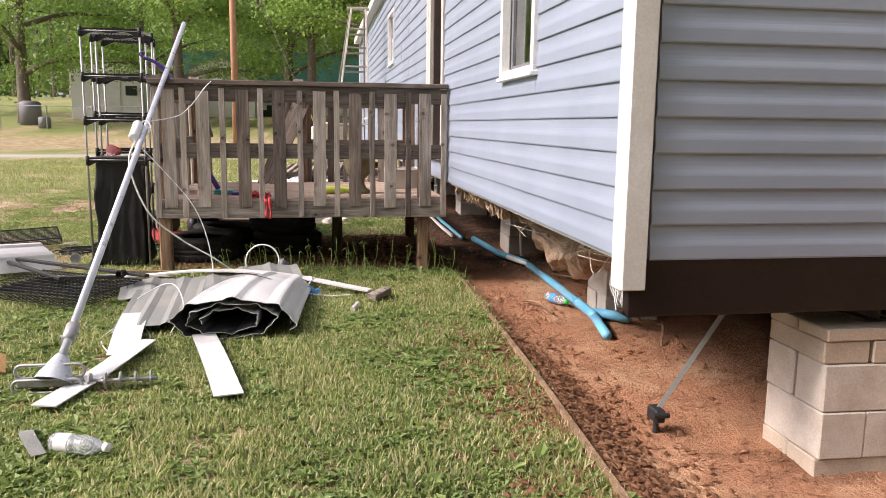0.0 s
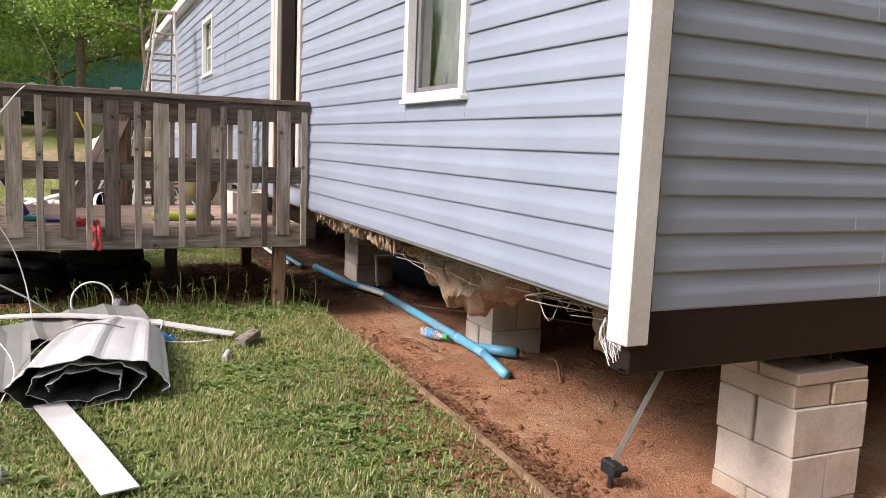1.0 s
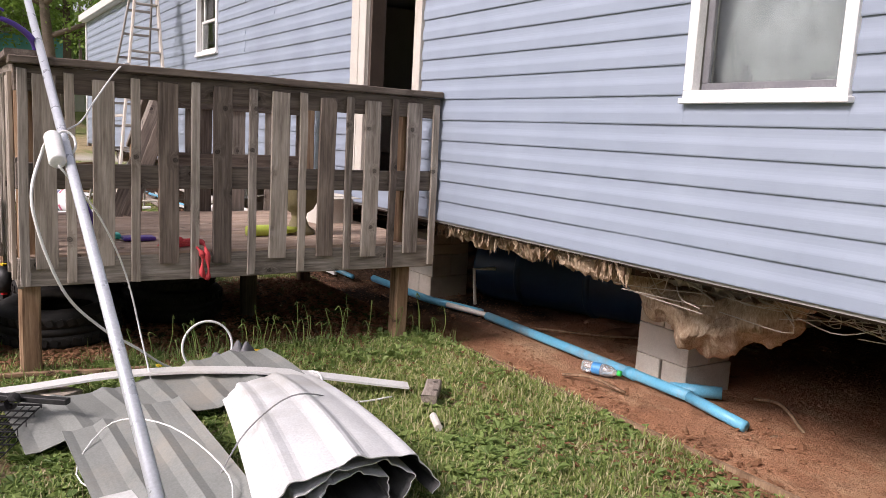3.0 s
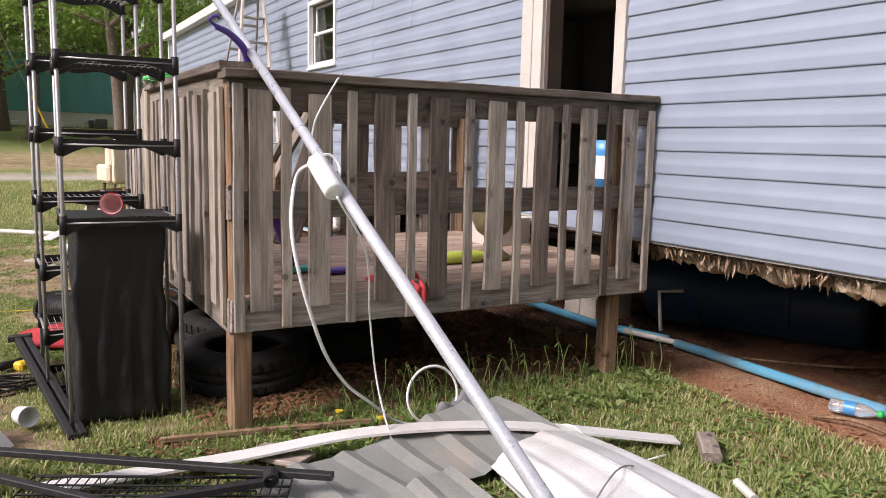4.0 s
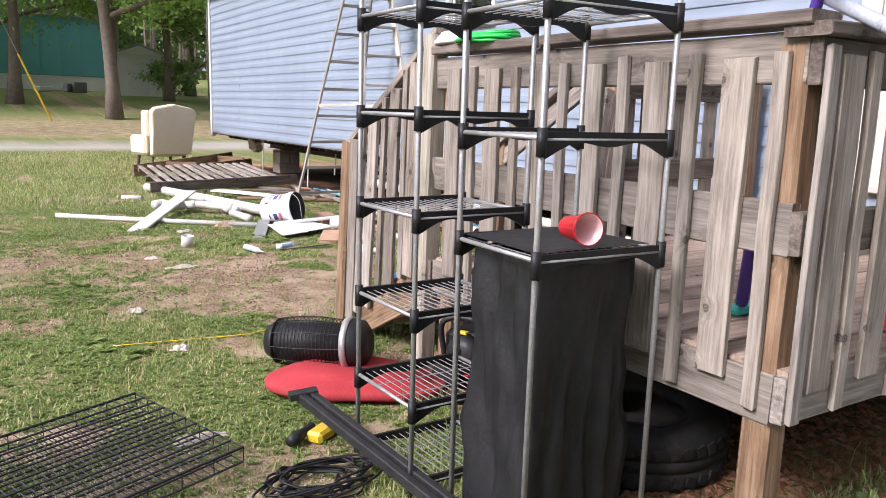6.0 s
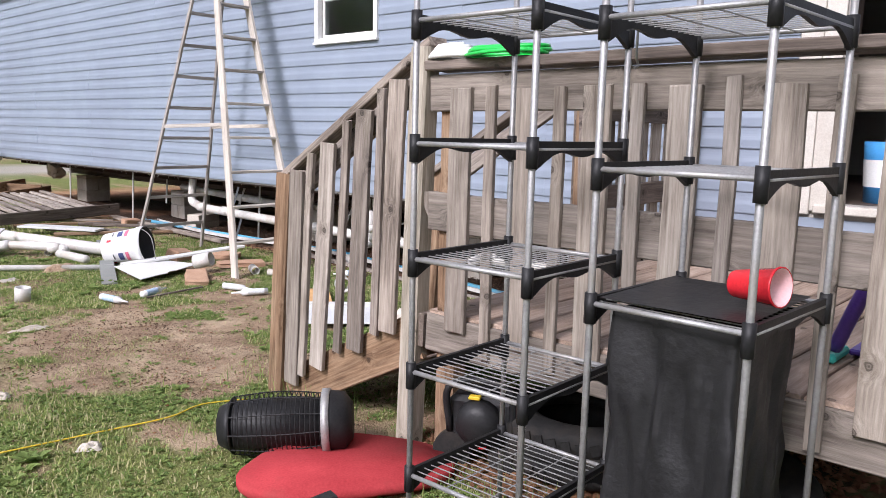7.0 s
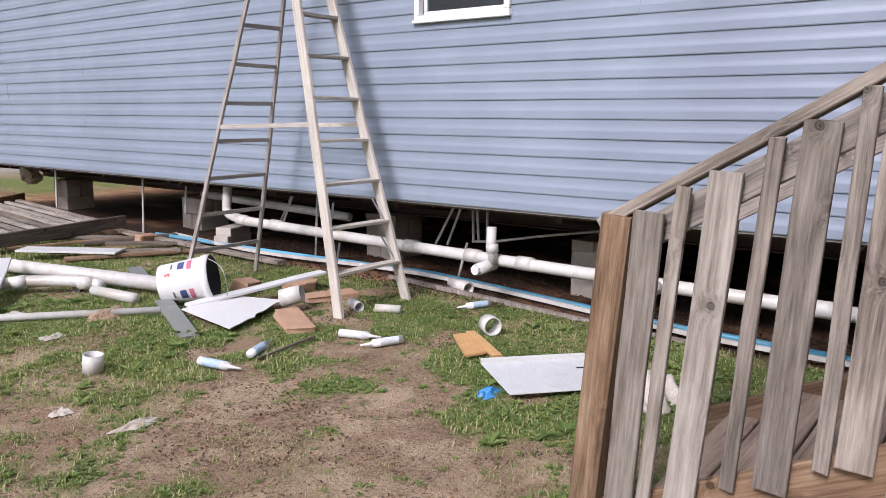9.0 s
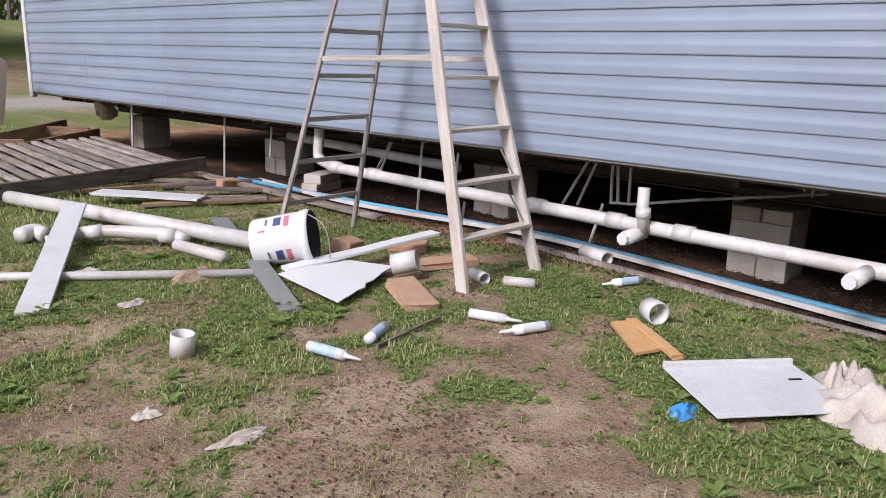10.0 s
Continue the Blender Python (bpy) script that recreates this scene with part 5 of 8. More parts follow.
# ---- roll of roofing metal and flat sheets ----
roll = thing("metal_roll", pose(-1.5, -1.4, 0.03), "rolled-up sheet of white ribbed roofing metal on the grass", "metal sheet")


def spiral(off):
    V, F = [], []
    turns, n, ny = 2.6, 320, 10
    for j in range(ny + 1):
        v = j / ny
        for i in range(n + 1):
            u = i / n
            a = math.radians(-24) + u * turns * math.tau
            shrink = 1 - 0.60 * max(0.0, u - 0.16) / 0.84
            rib = 0.024 * max(0, math.sin(u * 40 * math.pi)) ** 2 * (1 - 0.4 * u)
            jag = 0.02 * math.sin(u * 31) * (1 - v) ** 6
            rx, rz = (0.315 - 0.05 * v) * shrink + rib + off, (0.135 - 0.01 * v) * shrink + rib + off
            x = rx * math.cos(a) * (1 + 0.10 * math.cos(a))
            z = 0.145 + rz * math.sin(a)
            hgt = 0.86 + 0.26 * v - 0.5 * v * v
            x += 0.06 * max(0.0, 1 - u / 0.07)
            z -= 0.03 * max(0.0, 1 - u / 0.07)
            if math.sin(a) < 0:
                z = max(0.012 + 0.012 * u * turns, z * 1.0)
            V.append((-1.59 + 0.17 * v + x * (0.96 - 0.12 * v), -2.0 + 1.12 * v + jag + 0.03 * math.cos(a), 0.03 + z * hgt))
    for j in range(ny):
        for i in range(n):
            q = j * (n + 1) + i
            F.append((q, q + 1, q + n + 2, q + n + 1))
    return V, F


# the inner skin's dark colour stands for the shade inside the roll
for nm, off, mat in (("outer_skin", 0.0, M_SHEET), ("inner_skin", -0.004, M_SHEET_SHADE)):
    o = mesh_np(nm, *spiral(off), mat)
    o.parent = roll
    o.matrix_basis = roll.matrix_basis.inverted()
A, B = spiral(0.0)[0][:321], spiral(-0.004)[0][:321]
o = mesh_np("cut_edge", A + B, [(i, i + 1, i + 322, i + 321) for i in range(320)], M_SHEET)
o.parent = roll
o.matrix_basis = roll.matrix_basis.inverted()
part("tie_wire", swept(smooth_path([(-1.86, -1.6, 0.10), (-1.74, -1.55, 0.24), (-1.54, -1.45, 0.305), (-1.33, -1.32, 0.23), (-1.2, -1.2, 0.12)], 5), 0.003, 5), M_METAL, roll, m=roll.matrix_basis.inverted())


def ribbed_sheet(name, corner, along_u, along_v, lift, ribs, material, label, category, sag=0.03):
    """A ribbed sheet from a corner, ribs across u."""
    c, U, W = Vector(corner), Vector(along_u), Vector(along_v)
    n, k = ribs * 8, 8
    V, F = [], []
    for j in range(k + 1):
        for i in range(n + 1):
            u, v = i / n, j / k
            s = abs((u * ribs) % 1 - 0.5) * 2
            rib = 0.016 * min(1, max(0, (s - 0.62) / 0.25))
            V.append(tuple(c + U * u + W * v + Vector((0, 0, rib + lift * math.sin(math.pi * u) + sag * math.sin(2.2 * math.pi * u + 2 * v)))))
    for j in range(k):
        for i in range(n):
            q = j * (n + 1) + i
            F.append((q, q + 1, q + n + 2, q + n + 1))
    ob = mesh_np(name, V, F, material)
    so = ob.modifiers.new("thickness", "SOLIDIFY")
    so.thickness = 0.003
    return tagged(ob, label, category)


M_SHEET_GREY = plain("dull_grey_sheet", (0.17, 0.18, 0.168), (0.25, 0.26, 0.245), 6, 0.5, dirt=(0.30, 0.27, 0.22))
ribbed_sheet("metal_sheet", (-2.38, -1.02, 0.05), (1.20, 0.24, 0.05), (-0.06, 0.42, 0.04), 0.03, 6, M_SHEET_GREY, "dull grey ribbed metal sheet lying on the grass", "metal sheet")
ribbed_sheet("metal_sheet", (-2.22, -1.85, 0.045), (0.44, 0.05, 0.06), (-0.04, 0.85, 0.06), 0.02, 3, M_SHEET_GREY, "dull grey ribbed metal sheet beside the roll", "metal sheet", 0.01)
tagged(strip("trim_strip", [(-3.05, -0.30, 0.09), (-2.40, -0.35, 0.10), (-1.9, -0.46, 0.15), (-1.35, -0.66, 0.15), (-0.72, -0.93, 0.075)], 0.085, 0.010, M_WHITE), "long bent white vinyl trim strip on the grass", "strip", "white strips")
tagged(strip("trim_strip", [(-1.70, -1.98, 0.075), (-1.58, -2.45, 0.072), (-1.455, -2.98, 0.070)], 0.125, 0.006, M_SHEET), "short white metal flashing strip on the grass", "strip", "white strips")
tagged(strip("trim_strip", [(-2.15, -1.55, 0.10), (-2.10, -1.95, 0.095), (-2.045, -2.33, 0.075)], 0.15, 0.006, M_SHEET), "bent white flashing strip on the grass", "strip", "white strips")
tagged(strip("trim_strip", [(-1.98, -2.10, 0.085), (-2.08, -2.6, 0.075), (-2.19, -3.02, 0.07)], 0.11, 0.006, M_SHEET), "creased white flashing strip on the grass", "strip", "white strips")
bt = thing("water_bottle", along((-2.02, -3.44, gz(-2.0, -3.4) + 0.045), (-1.80, -3.52, gz(-1.8, -3.5) + 0.045)), "clear plastic water bottle lying on the grass", "bottle", "bottles")
BOT = [(0, 0), (0.030, 0), (0.034, 0.008), (0.034, 0.05), (0.032, 0.055), (0.034, 0.06), (0.034, 0.10), (0.032, 0.105), (0.034, 0.11), (0.034, 0.14), (0.027, 0.175), (0.014, 0.195), (0.014, 0.21), (0, 0.21)]
bt_body = part("body", lathed(BOT, 18), M_BOTTLE, bt, smooth=True)
part("cap", lathed([(0, 0.205), (0.0165, 0.205), (0.0165, 0.225), (0, 0.225)], 14), M_WHITE_CLEAN, bt_body, smooth=True)
part("label", lathed([(0.0345, 0.02), (0.0348, 0.075)], 18), M_WHITE_CLEAN, bt_body, "white paper sleeve", smooth=True)
bag = heap("plastic_bag", -1.13, -0.92, 0.075, 0.05, 0.08, M_BLUE, "crumpled blue plastic bag on the grass", "bag", 8)
heap("rubber_mat", -1.36, -0.28, 0.13, 0.10, 0.25, M_SCREEN, "crumpled dark grey rubber mat in the weeds", "mat", 15, 0.8)
tagged(plank("wood_offcut", (-0.72, -1.12, 0.065), (-0.60, -0.98, 0.085), 0.075, 0.045, M_WOOD, None), "weathered wood offcut on the grass", "offcut")
tagged(part("pipe_offcut", swept([(-0.86, -1.43, 0.06), (-0.82, -1.32, 0.07)], 0.017, 10), M_PVC), "short white pipe offcut on the grass", "pipe", "pipe offcuts")
tagged(plank("wood_offcut", (-2.60, 0.05, 0.06), (-1.75, -0.14, 0.065), 0.026, 0.02, M_WOOD_NEW, None), "thin brown wood strip on the ground", "offcut")
tagged(plank("wood_offcut", (-2.30, -0.25, 0.07), (-2.16, -0.45, 0.08), 0.13, 0.02, M_WOOD, None), "weathered wood offcut on the grass", "offcut")
tagged(part("bark_chunk", boxed(0.16, 0.12, 0.012, 0.003, 0, 0, 0), M_CARD, None, "", pose(-2.62, -2.45, 0.10, 35, 20, 30)), "orange-brown splintered board by the mast foot", "board")
tagged(strip("trim_strip", [(-2.15, -3.25, 0.05), (-2.13, -3.38, 0.10), (-2.05, -3.50, 0.06)], 0.05, 0.004, M_SHEET_GREY), "small bent grey metal scrap on the grass", "scrap")

# ---- wire crates, bars and clutter left of the deck ----


def wire_panel(m, w, d, h, label):
    """A folded wire crate: two grids with a rim between."""
    c = thing("wire_crate", m, label, "crate", "wire crates")
    for z, nm in ((0.0, "lower_grid"), (h, "upper_grid")):
        bm = bmesh.new()
        nx, ny = int(w / 0.030), int(d / 0.065)
        for i in range(nx + 1):
            x = w * i / nx
            sweep(bm, [(x, 0, z), (x, d, z)], 0.0028, 4)
        for j in range(ny + 1):
            y = d * j / ny
            sweep(bm, [(0, y, z + 0.003), (w, y, z + 0.003)], 0.0036, 4)
        tagged(part(nm, bm, M_BLACKMETAL, c), kind="stuff")
    bm = bmesh.new()
    for k in range(9):
        for x, y in ((w * k / 8, 0), (w * k / 8, d), (0, d * k / 8), (w, d * k / 8)):
            sweep(bm, [(x, y, 0), (x, y, h)], 0.002, 4)
    sweep(bm, [(0, 0, h), (w, 0, h), (w, d, h), (0, d, h)], 0.004, 5, True)
    part("rim", bm, M_BLACKMETAL, c)
    return c


wire_panel(pose(-4.30, 0.92, 0.075, 2, -2, 20), 0.95, 0.66, 0.055, "folded black wire dog crate lying on the grass")
wire_panel(pose(-3.33, -0.88, 0.085, 1, 1, -25.6), 0.85, 0.62, 0.05, "folded black wire crate lying behind the mast")
for a, b, w in (((-3.55, 0.20, 0.165), (-2.22, -0.87, 0.195), 0.035), ((-3.55, 0.16, 0.155), (-2.80, -0.77, 0.165), 0.030), ((-2.90, -0.69, 0.160), (-2.40, -0.765, 0.172), 0.030)):
    tagged(plank("steel_bar", a, b, w, 0.022, M_BLACKMETAL, None, wear=0.001), "flat black steel bar lying across the crate", "bar", "steel bars")
tagged(part("pipe_ring", swept([(-2.395, -0.765, 0.20), (-2.412, -0.83, 0.20)], 0.024, 14, cap=False), M_BLACKMETAL), "short black pipe collar on the steel bar", "collar")
arm = thing("steel_channel", pose(-3.03, 0.95, 0.1), "black steel channel leaning in the grass", "channel")
for dx, dz, w in ((-0.022, 0, 0.03), (0.022, 0.004, 0.03)):
    o = plank("flange", (-3.05 + dx, 1.56, 0.17 + dz), (-2.885 + dx, 0.25, 0.045 + dz), w, 0.035, M_BLACKMETAL, arm, wear=0.001)
plank("web", (-3.05, 1.56, 0.155), (-2.885, 0.25, 0.03), 0.07, 0.01, M_BLACKMETAL, arm, wear=0.001)
plank("end_bracket", (-3.115, 1.58, 0.175), (-3.005, 1.56, 0.185), 0.05, 0.03, M_BLACKMETAL, arm, wear=0.001)
# white ribbed shutter panel
sh = thing("shutter_panel", pose(-3.50, 0.17, 0.04, 0, 0, -35), "bent white ribbed plastic panel in the grass", "panel")
bm = bmesh.new()
G = []
for i in range(41):
    u = i / 40
    z = 0.24 * math.sin(math.pi * (0.12 + 0.80 * u)) + 0.016 * (1 if i % 10 in (1, 2, 3) else 0)
    G.append([bm.verts.new((-0.26 + 0.52 * u, -0.30 + 0.6 * j / 6, z - 0.05 * (j / 6))) for j in range(7)])
for i in range(40):
    for j in range(6):
        bm.faces.new((G[i][j], G[i + 1][j], G[i + 1][j + 1], G[i][j + 1]))
p = part("ribbed_skin", bm, M_WHITE_CLEAN, sh)
p.modifiers.new("thickness", "SOLIDIFY").thickness = 0.004
bm = bmesh.new()
for i in range(5):
    for j in range(22):
        u = 0.365 + 0.026 * i
        box(bm, 0.006, 0.013, 0.002, -0.26 + 0.52 * u, -0.28 + 0.0262 * j, 0.24 * math.sin(math.pi * (0.12 + 0.80 * u)) + 0.0025 - 0.05 * ((0.02 + 0.0262 * j) / 0.6))
tagged(part("vent_slots", bm, M_SHEET_GREY, sh), kind="stuff")
for a, b in (((-3.86, 1.10, 0.07), (-3.50, 0.50, 0.07)), ((-4.10, 0.85, 0.06), (-3.75, 0.62, 0.06))):
    tagged(plank("white_board", a, b, 0.12, 0.018, M_SHEET_GREY, None), "dull white painted board lying on the grass", "board", "white boards")
ct = thing("plastic_cup", along((-3.09, 0.51, 0.095), (-3.055, 0.425, 0.105)), "white plastic cup lying on the grass", "cup")
part("cup_wall", lathed([(0, 0), (0.033, 0), (0.042, 0.09), (0.044, 0.09), (0.036, 0.004), (0, 0.004)], 18), M_WHITE_CLEAN, ct, smooth=True)
wires = thing("wire_heap", pose(-3.2, 1.08, gz(-3.2, 1.08)), "tangled heap of black electrical cable", "cable")
bm = bmesh.new()
rw = random.Random(5)
for k in range(9):
    pts = [(rw.uniform(-.06, .06) + (0.12 + 0.01 * k) * math.cos(q * 0.9 + k), rw.uniform(-.03, .03) + (0.07 + 0.006 * k) * math.sin(q * 0.9 + k), rw.uniform(0.01, 0.06)) for q in range(9)]
    sweep(bm, smooth_path(pts, 6), 0.0045, 5)
tagged(part("tangle", bm, M_BLACK, wires, smooth=True), kind="stuff")
tl = thing("hand_tool", pose(-3.10, 1.46, gz(-3.1, 1.46) + 0.035, 0, 0, 35), "yellow and black hand tool lying on the grass", "tool")
part("grip", lathed([(0, -0.10), (0.02, -0.10), (0.024, -0.05), (0.018, 0.0), (0.022, 0.05), (0, 0.06)], 12, Matrix.Rotation(math.pi / 2, 4, "Y")), M_BLACK, tl, smooth=True)
part("body", boxed(0.16, 0.07, 0.05, 0.012, 0.06, -0.05, -0.01), M_YELLOW, tl)

# red cushion and cylinder fan on it
bm = bmesh.new()
rings = []
for i in range(9):
    t = i / 8
    ring = []
    for k in range(48):
        a = k * math.tau / 48
        r = (1 + 0.10 * math.cos(2 * a + 0.5) + 0.07 * math.cos(3 * a + 2))
        s = math.sqrt(max(0, 1 - (2 * t - 1) ** 4)) if 0 < i < 8 else 0.82
        ring.append(bm.verts.new((0.37 * r * s * math.cos(a), 0.29 * r * s * math.sin(a), 0.075 * t + 0.008 * noise.noise(Vector((3 * math.cos(a), 3 * math.sin(a), 2 * t))))))
    rings.append(ring)
for A, B in zip(rings, rings[1:]):
    for k in range(48):
        bm.faces.new((A[k], A[(k + 1) % 48], B[(k + 1) % 48], B[k]))
top = bm.verts.new((0, 0, 0.062))
for k in range(48):
    bm.faces.new((rings[-1][k], rings[-1][(k + 1) % 48], top))
bm.faces.new(rings[0])
tagged(part("chair_cushion", bm, M_REDPLATE, None, "", pose(-2.675, 1.88, gz(-2.7, 1.93), 0, 2, -20), True), "faded red rounded cushion lying on the grass", "cushion")
f0, f1 = Vector((-2.90, 2.32, 0.175)), Vector((-2.555, 1.985, 0.20))
fan = thing("tower_heater", along(f0, f1), "black wire-caged cylinder heater lying on its side", "heater")
L = (f1 - f0).length
part("core", lathed([(0, 0.0), (0.07, 0.0), (0.095, 0.03), (0.095, L - 0.06), (0, L - 0.06)], 24), M_BLACK, fan, smooth=True)
bm = bmesh.new()
for k in range(20):
    z = 0.02 + (L - 0.14) * k / 19
    sweep(bm, [((0.108 + 0.014 * math.sin(math.pi * k / 19)) * math.cos(a * math.tau / 24), (0.108 + 0.014 * math.sin(math.pi * k / 19)) * math.sin(a * math.tau / 24), z) for a in range(24)], 0.0022, 4, True)
for k in range(10):
    a = k * math.tau / 10
    sweep(bm, [((0.108 + 0.014 * math.sin(math.pi * i / 6)) * math.cos(a), (0.108 + 0.014 * math.sin(math.pi * i / 6)) * math.sin(a), 0.02 + (L - 0.14) * i / 6) for i in range(7)], 0.0025, 4)
tagged(part("cage", bm, M_BLACKMETAL, fan), kind="stuff")
part("ring", lathed([(0.113, L - 0.115), (0.127, L - 0.115), (0.127, L - 0.085), (0.113, L - 0.085), (0.113, L - 0.115)], 28), M_METAL, fan, "bright steel rim", smooth=True)
part("cap", lathed([(0.12, L - 0.085), (0.112, L - 0.03), (0.07, L + 0.0), (0.03, L - 0.005), (0, L - 0.012)], 24), M_BLACK, fan, smooth=True)
part("foot", lathed([(0, -0.03), (0.075, -0.03), (0.09, 0.0), (0.108, 0.02), (0, 0.02)], 24), M_BLACK, fan, smooth=True)

cord = part("extension_cord", swept(smooth_path([(x, y, gz(x, y) + 0.012) for x, y in ((-3.55, 2.92), (-3.2, 2.86), (-2.9, 2.80), (-2.7, 2.86), (-2.5, 2.80))], 6), 0.0035, 6), M_YELLOW, None, "", None, True)
tagged(cord, "thin yellow extension cord lying on the soil", "cord")

# ---- under the home: insulation, straps, pipes ----


def fringe(name, y0, y1, n, drop, material, label, x0=0.03, x1=0.28, seed=2):
    """Ragged tufts hanging below the floor edge."""
    r = random.Random(seed)
    V, F = [], []
    for i in range(n):
        y = r.uniform(y0, y1)
        x = r.uniform(x0, x1)
        L = drop(y) * r.uniform(0.15, 1.0) * (0.35 + 1.1 * float(vnoise(y, seed, 0.16)))
        w = r.uniform(0.004, 0.026) * r.uniform(0.5, 1)
        a = r.uniform(0, math.pi)
        ca, sa = math.cos(a) * w, math.sin(a) * w
        lx, ly = r.uniform(-.03, .03), r.uniform(-.04, .04)
        b = len(V)
        z = 0.765 - r.uniform(0, 0.02)
        V += [(x - ca, y - sa, z), (x + ca, y + sa, z), (x + ca * 0.9 + lx * .5, y + sa * 0.9 + ly * .5, z - L * 0.55), (x - ca * 0.9 + lx * .5, y - sa * 0.9 + ly * .5, z - L * 0.5), (x + lx, y + ly, z - L), (x + sa * 0.8, y - ca * 0.8, z), (x - sa * 0.8, y + ca * 0.8, z)]
        F += [(b, b + 1, b + 2, b + 3), (b + 3, b + 2, b + 4), (b + 5, b + 2, b + 4), (b + 6, b + 3, b + 4), (b, b + 5, b + 2), (b + 1, b + 6, b + 3)]
    return tagged(mesh_np(name, V, F, material), label, "insulation", kind="stuff")


fringe("torn_insulation", -1.55, 0.15, 1100, lambda y: 0.055 + 0.05 * math.sin(y * 5.0) ** 2 + 0.05 * math.sin(y * 17) ** 2, M_INSUL, "ragged tan insulation hanging below the wall", seed=3)
fringe("torn_insulation", -3.6, -1.6, 700, lambda y: 0.07, M_FIBRE, "grey shredded insulation fibres below the wall", 0.1, 0.6, 4)
fringe("torn_insulation", 2.4, 13.0, 450, lambda y: 0.03 + 0.05 * math.sin(y * 2.1) ** 6, M_FIBRE, "grey shredded insulation fibres below the wall", 0.05, 0.5, 6)


def wad(name, pts, radii, material, label, seed):
    """A sagging wad of insulation along a path, lumpy and hollowed."""
    r = random.Random(seed)
    P = smooth_path(pts, 18)
    bm = bmesh.new()
    R = []
    for i in range(len(P)):
        u = i / (len(P) - 1) * (len(radii) - 1)
        k = min(int(u), len(radii) - 2)
        R.append(radii[k] * (1 - u + k) + radii[k + 1] * (u - k))
    sweep(bm, P, R, 40)
    for v in bm.verts:
        n = noise.noise(v.co * 7 + Vector((seed, 0, 0))) * 0.07 + noise.noise(v.co * 22) * 0.028 + noise.noise(v.co * 50) * 0.010
        v.co += Vector((noise.noise(v.co * 9) * 0.05 + noise.noise(v.co * 31) * 0.015, noise.noise(v.co * 9 + Vector((5, 5, 5))) * 0.05 + noise.noise(v.co * 37) * 0.015, n))
    return tagged(part(name, bm, material, None, "", None, True), label, "insulation")


wad("insulation_wad", [(0.30, -1.15, 0.74), (0.32, -1.36, 0.66), (0.42, -1.60, 0.50), (0.55, -1.72, 0.44), (0.62, -1.95, 0.55), (0.55, -2.15, 0.72)], [0.05, 0.07, 0.11, 0.13, 0.10, 0.05], M_INSUL, "sagging tan wad of torn insulation under the floor", 2)
wad("insulation_wad", [(0.62, -1.05, 0.70), (0.70, -1.40, 0.58), (0.78, -1.80, 0.60), (0.80, -2.25, 0.70)], [0.10, 0.13, 0.12, 0.05], M_FIBRE, "sagging grey insulation blanket under the floor", 9)
wad("insulation_wad", [(0.16, 0.12, 0.735), (0.13, -0.15, 0.725), (0.15, -0.35, 0.705), (0.16, -0.6, 0.725), (0.14, -0.8, 0.70), (0.15, -1.0, 0.72), (0.14, -1.2, 0.69), (0.2, -1.5, 0.73)], [0.04, 0.05, 0.075, 0.045, 0.075, 0.05, 0.08, 0.05], M_INSUL, "torn tan insulation roll along the floor edge", 21)
wad("insulation_wad", [(0.4, 12.45, 0.72), (0.5, 12.6, 0.55), (0.55, 12.7, 0.5)], [0.09, 0.12, 0.07], M_FIBRE, "grey insulation clump hanging beside a pier", 12)
rf = random.Random(11)
bm = bmesh.new()
for k in range(70):
    y = rf.uniform(-3.5, -1.5)
    x = rf.uniform(0.15, 0.7)
    pts = [(x, y, 0.74), (x + rf.uniform(-.1, .1), y + rf.uniform(-.25, .25), rf.uniform(0.58, 0.70)), (x + rf.uniform(-.2, .2), y + rf.uniform(-.45, .45), rf.uniform(0.56, 0.73))]
    sweep(bm, smooth_path(pts, 4), 0.0022, 4)
tagged(part("loose_fibres", bm, M_FIBRE), "stringy grey fibres hanging under the floor", "insulation", kind="stuff")
wad("insulation_wad", [(0.50, -2.90, 0.68), (0.50, -2.95, 0.55), (0.505, -2.98, 0.47), (0.50, -2.99, 0.40)], [0.03, 0.035, 0.03, 0.02], M_INSUL, "torn tan flap of insulation hanging down", 31)
bm = bmesh.new()
for k in range(26):
    x, y = 0.02 + rf.uniform(-.02, .04), -3.63 + rf.uniform(-.035, .035)
    sweep(bm, smooth_path([(x, y, 0.72), (x + rf.uniform(-.02, .02), y + rf.uniform(-.01, .03), 0.66), (x + rf.uniform(-.02, .02), y - rf.uniform(.0, .06), rf.uniform(0.57, 0.64))], 4), 0.0019, 4)
tagged(part("shredded_wrap", bm, M_WHITE), "shredded white house wrap at the wall corner", "wrap", kind="stuff")

strap = thing("tie_down_strap", pose(0.38, -3.25, -0.06), "galvanised tie-down strap from ground anchor to beam", "strap")
inv = strap.matrix_basis.inverted()
o = strip("strap_band", [(0.385, -3.245, 0.02), (0.83, -3.17, 0.62)], 0.022, 0.003, M_SHEET_GREY, strap, side=(0.5, 0.6, 0.4))
o.matrix_basis = inv
part("anchor_head", boxed(0.05, 0.09, 0.06, 0.008, 0.375, -3.25, 0.0), M_BLACKMETAL, strap, m=inv)
part("bolt", swept([(0.34, -3.30, 0.01), (0.41, -3.30, 0.01)], 0.012, 8), M_BLACKMETAL, strap, m=inv)
part("anchor_rod", swept([(0.375, -3.25, -0.3), (0.375, -3.25, 0.0)], 0.012, 8), M_BLACKMETAL, strap, m=inv)


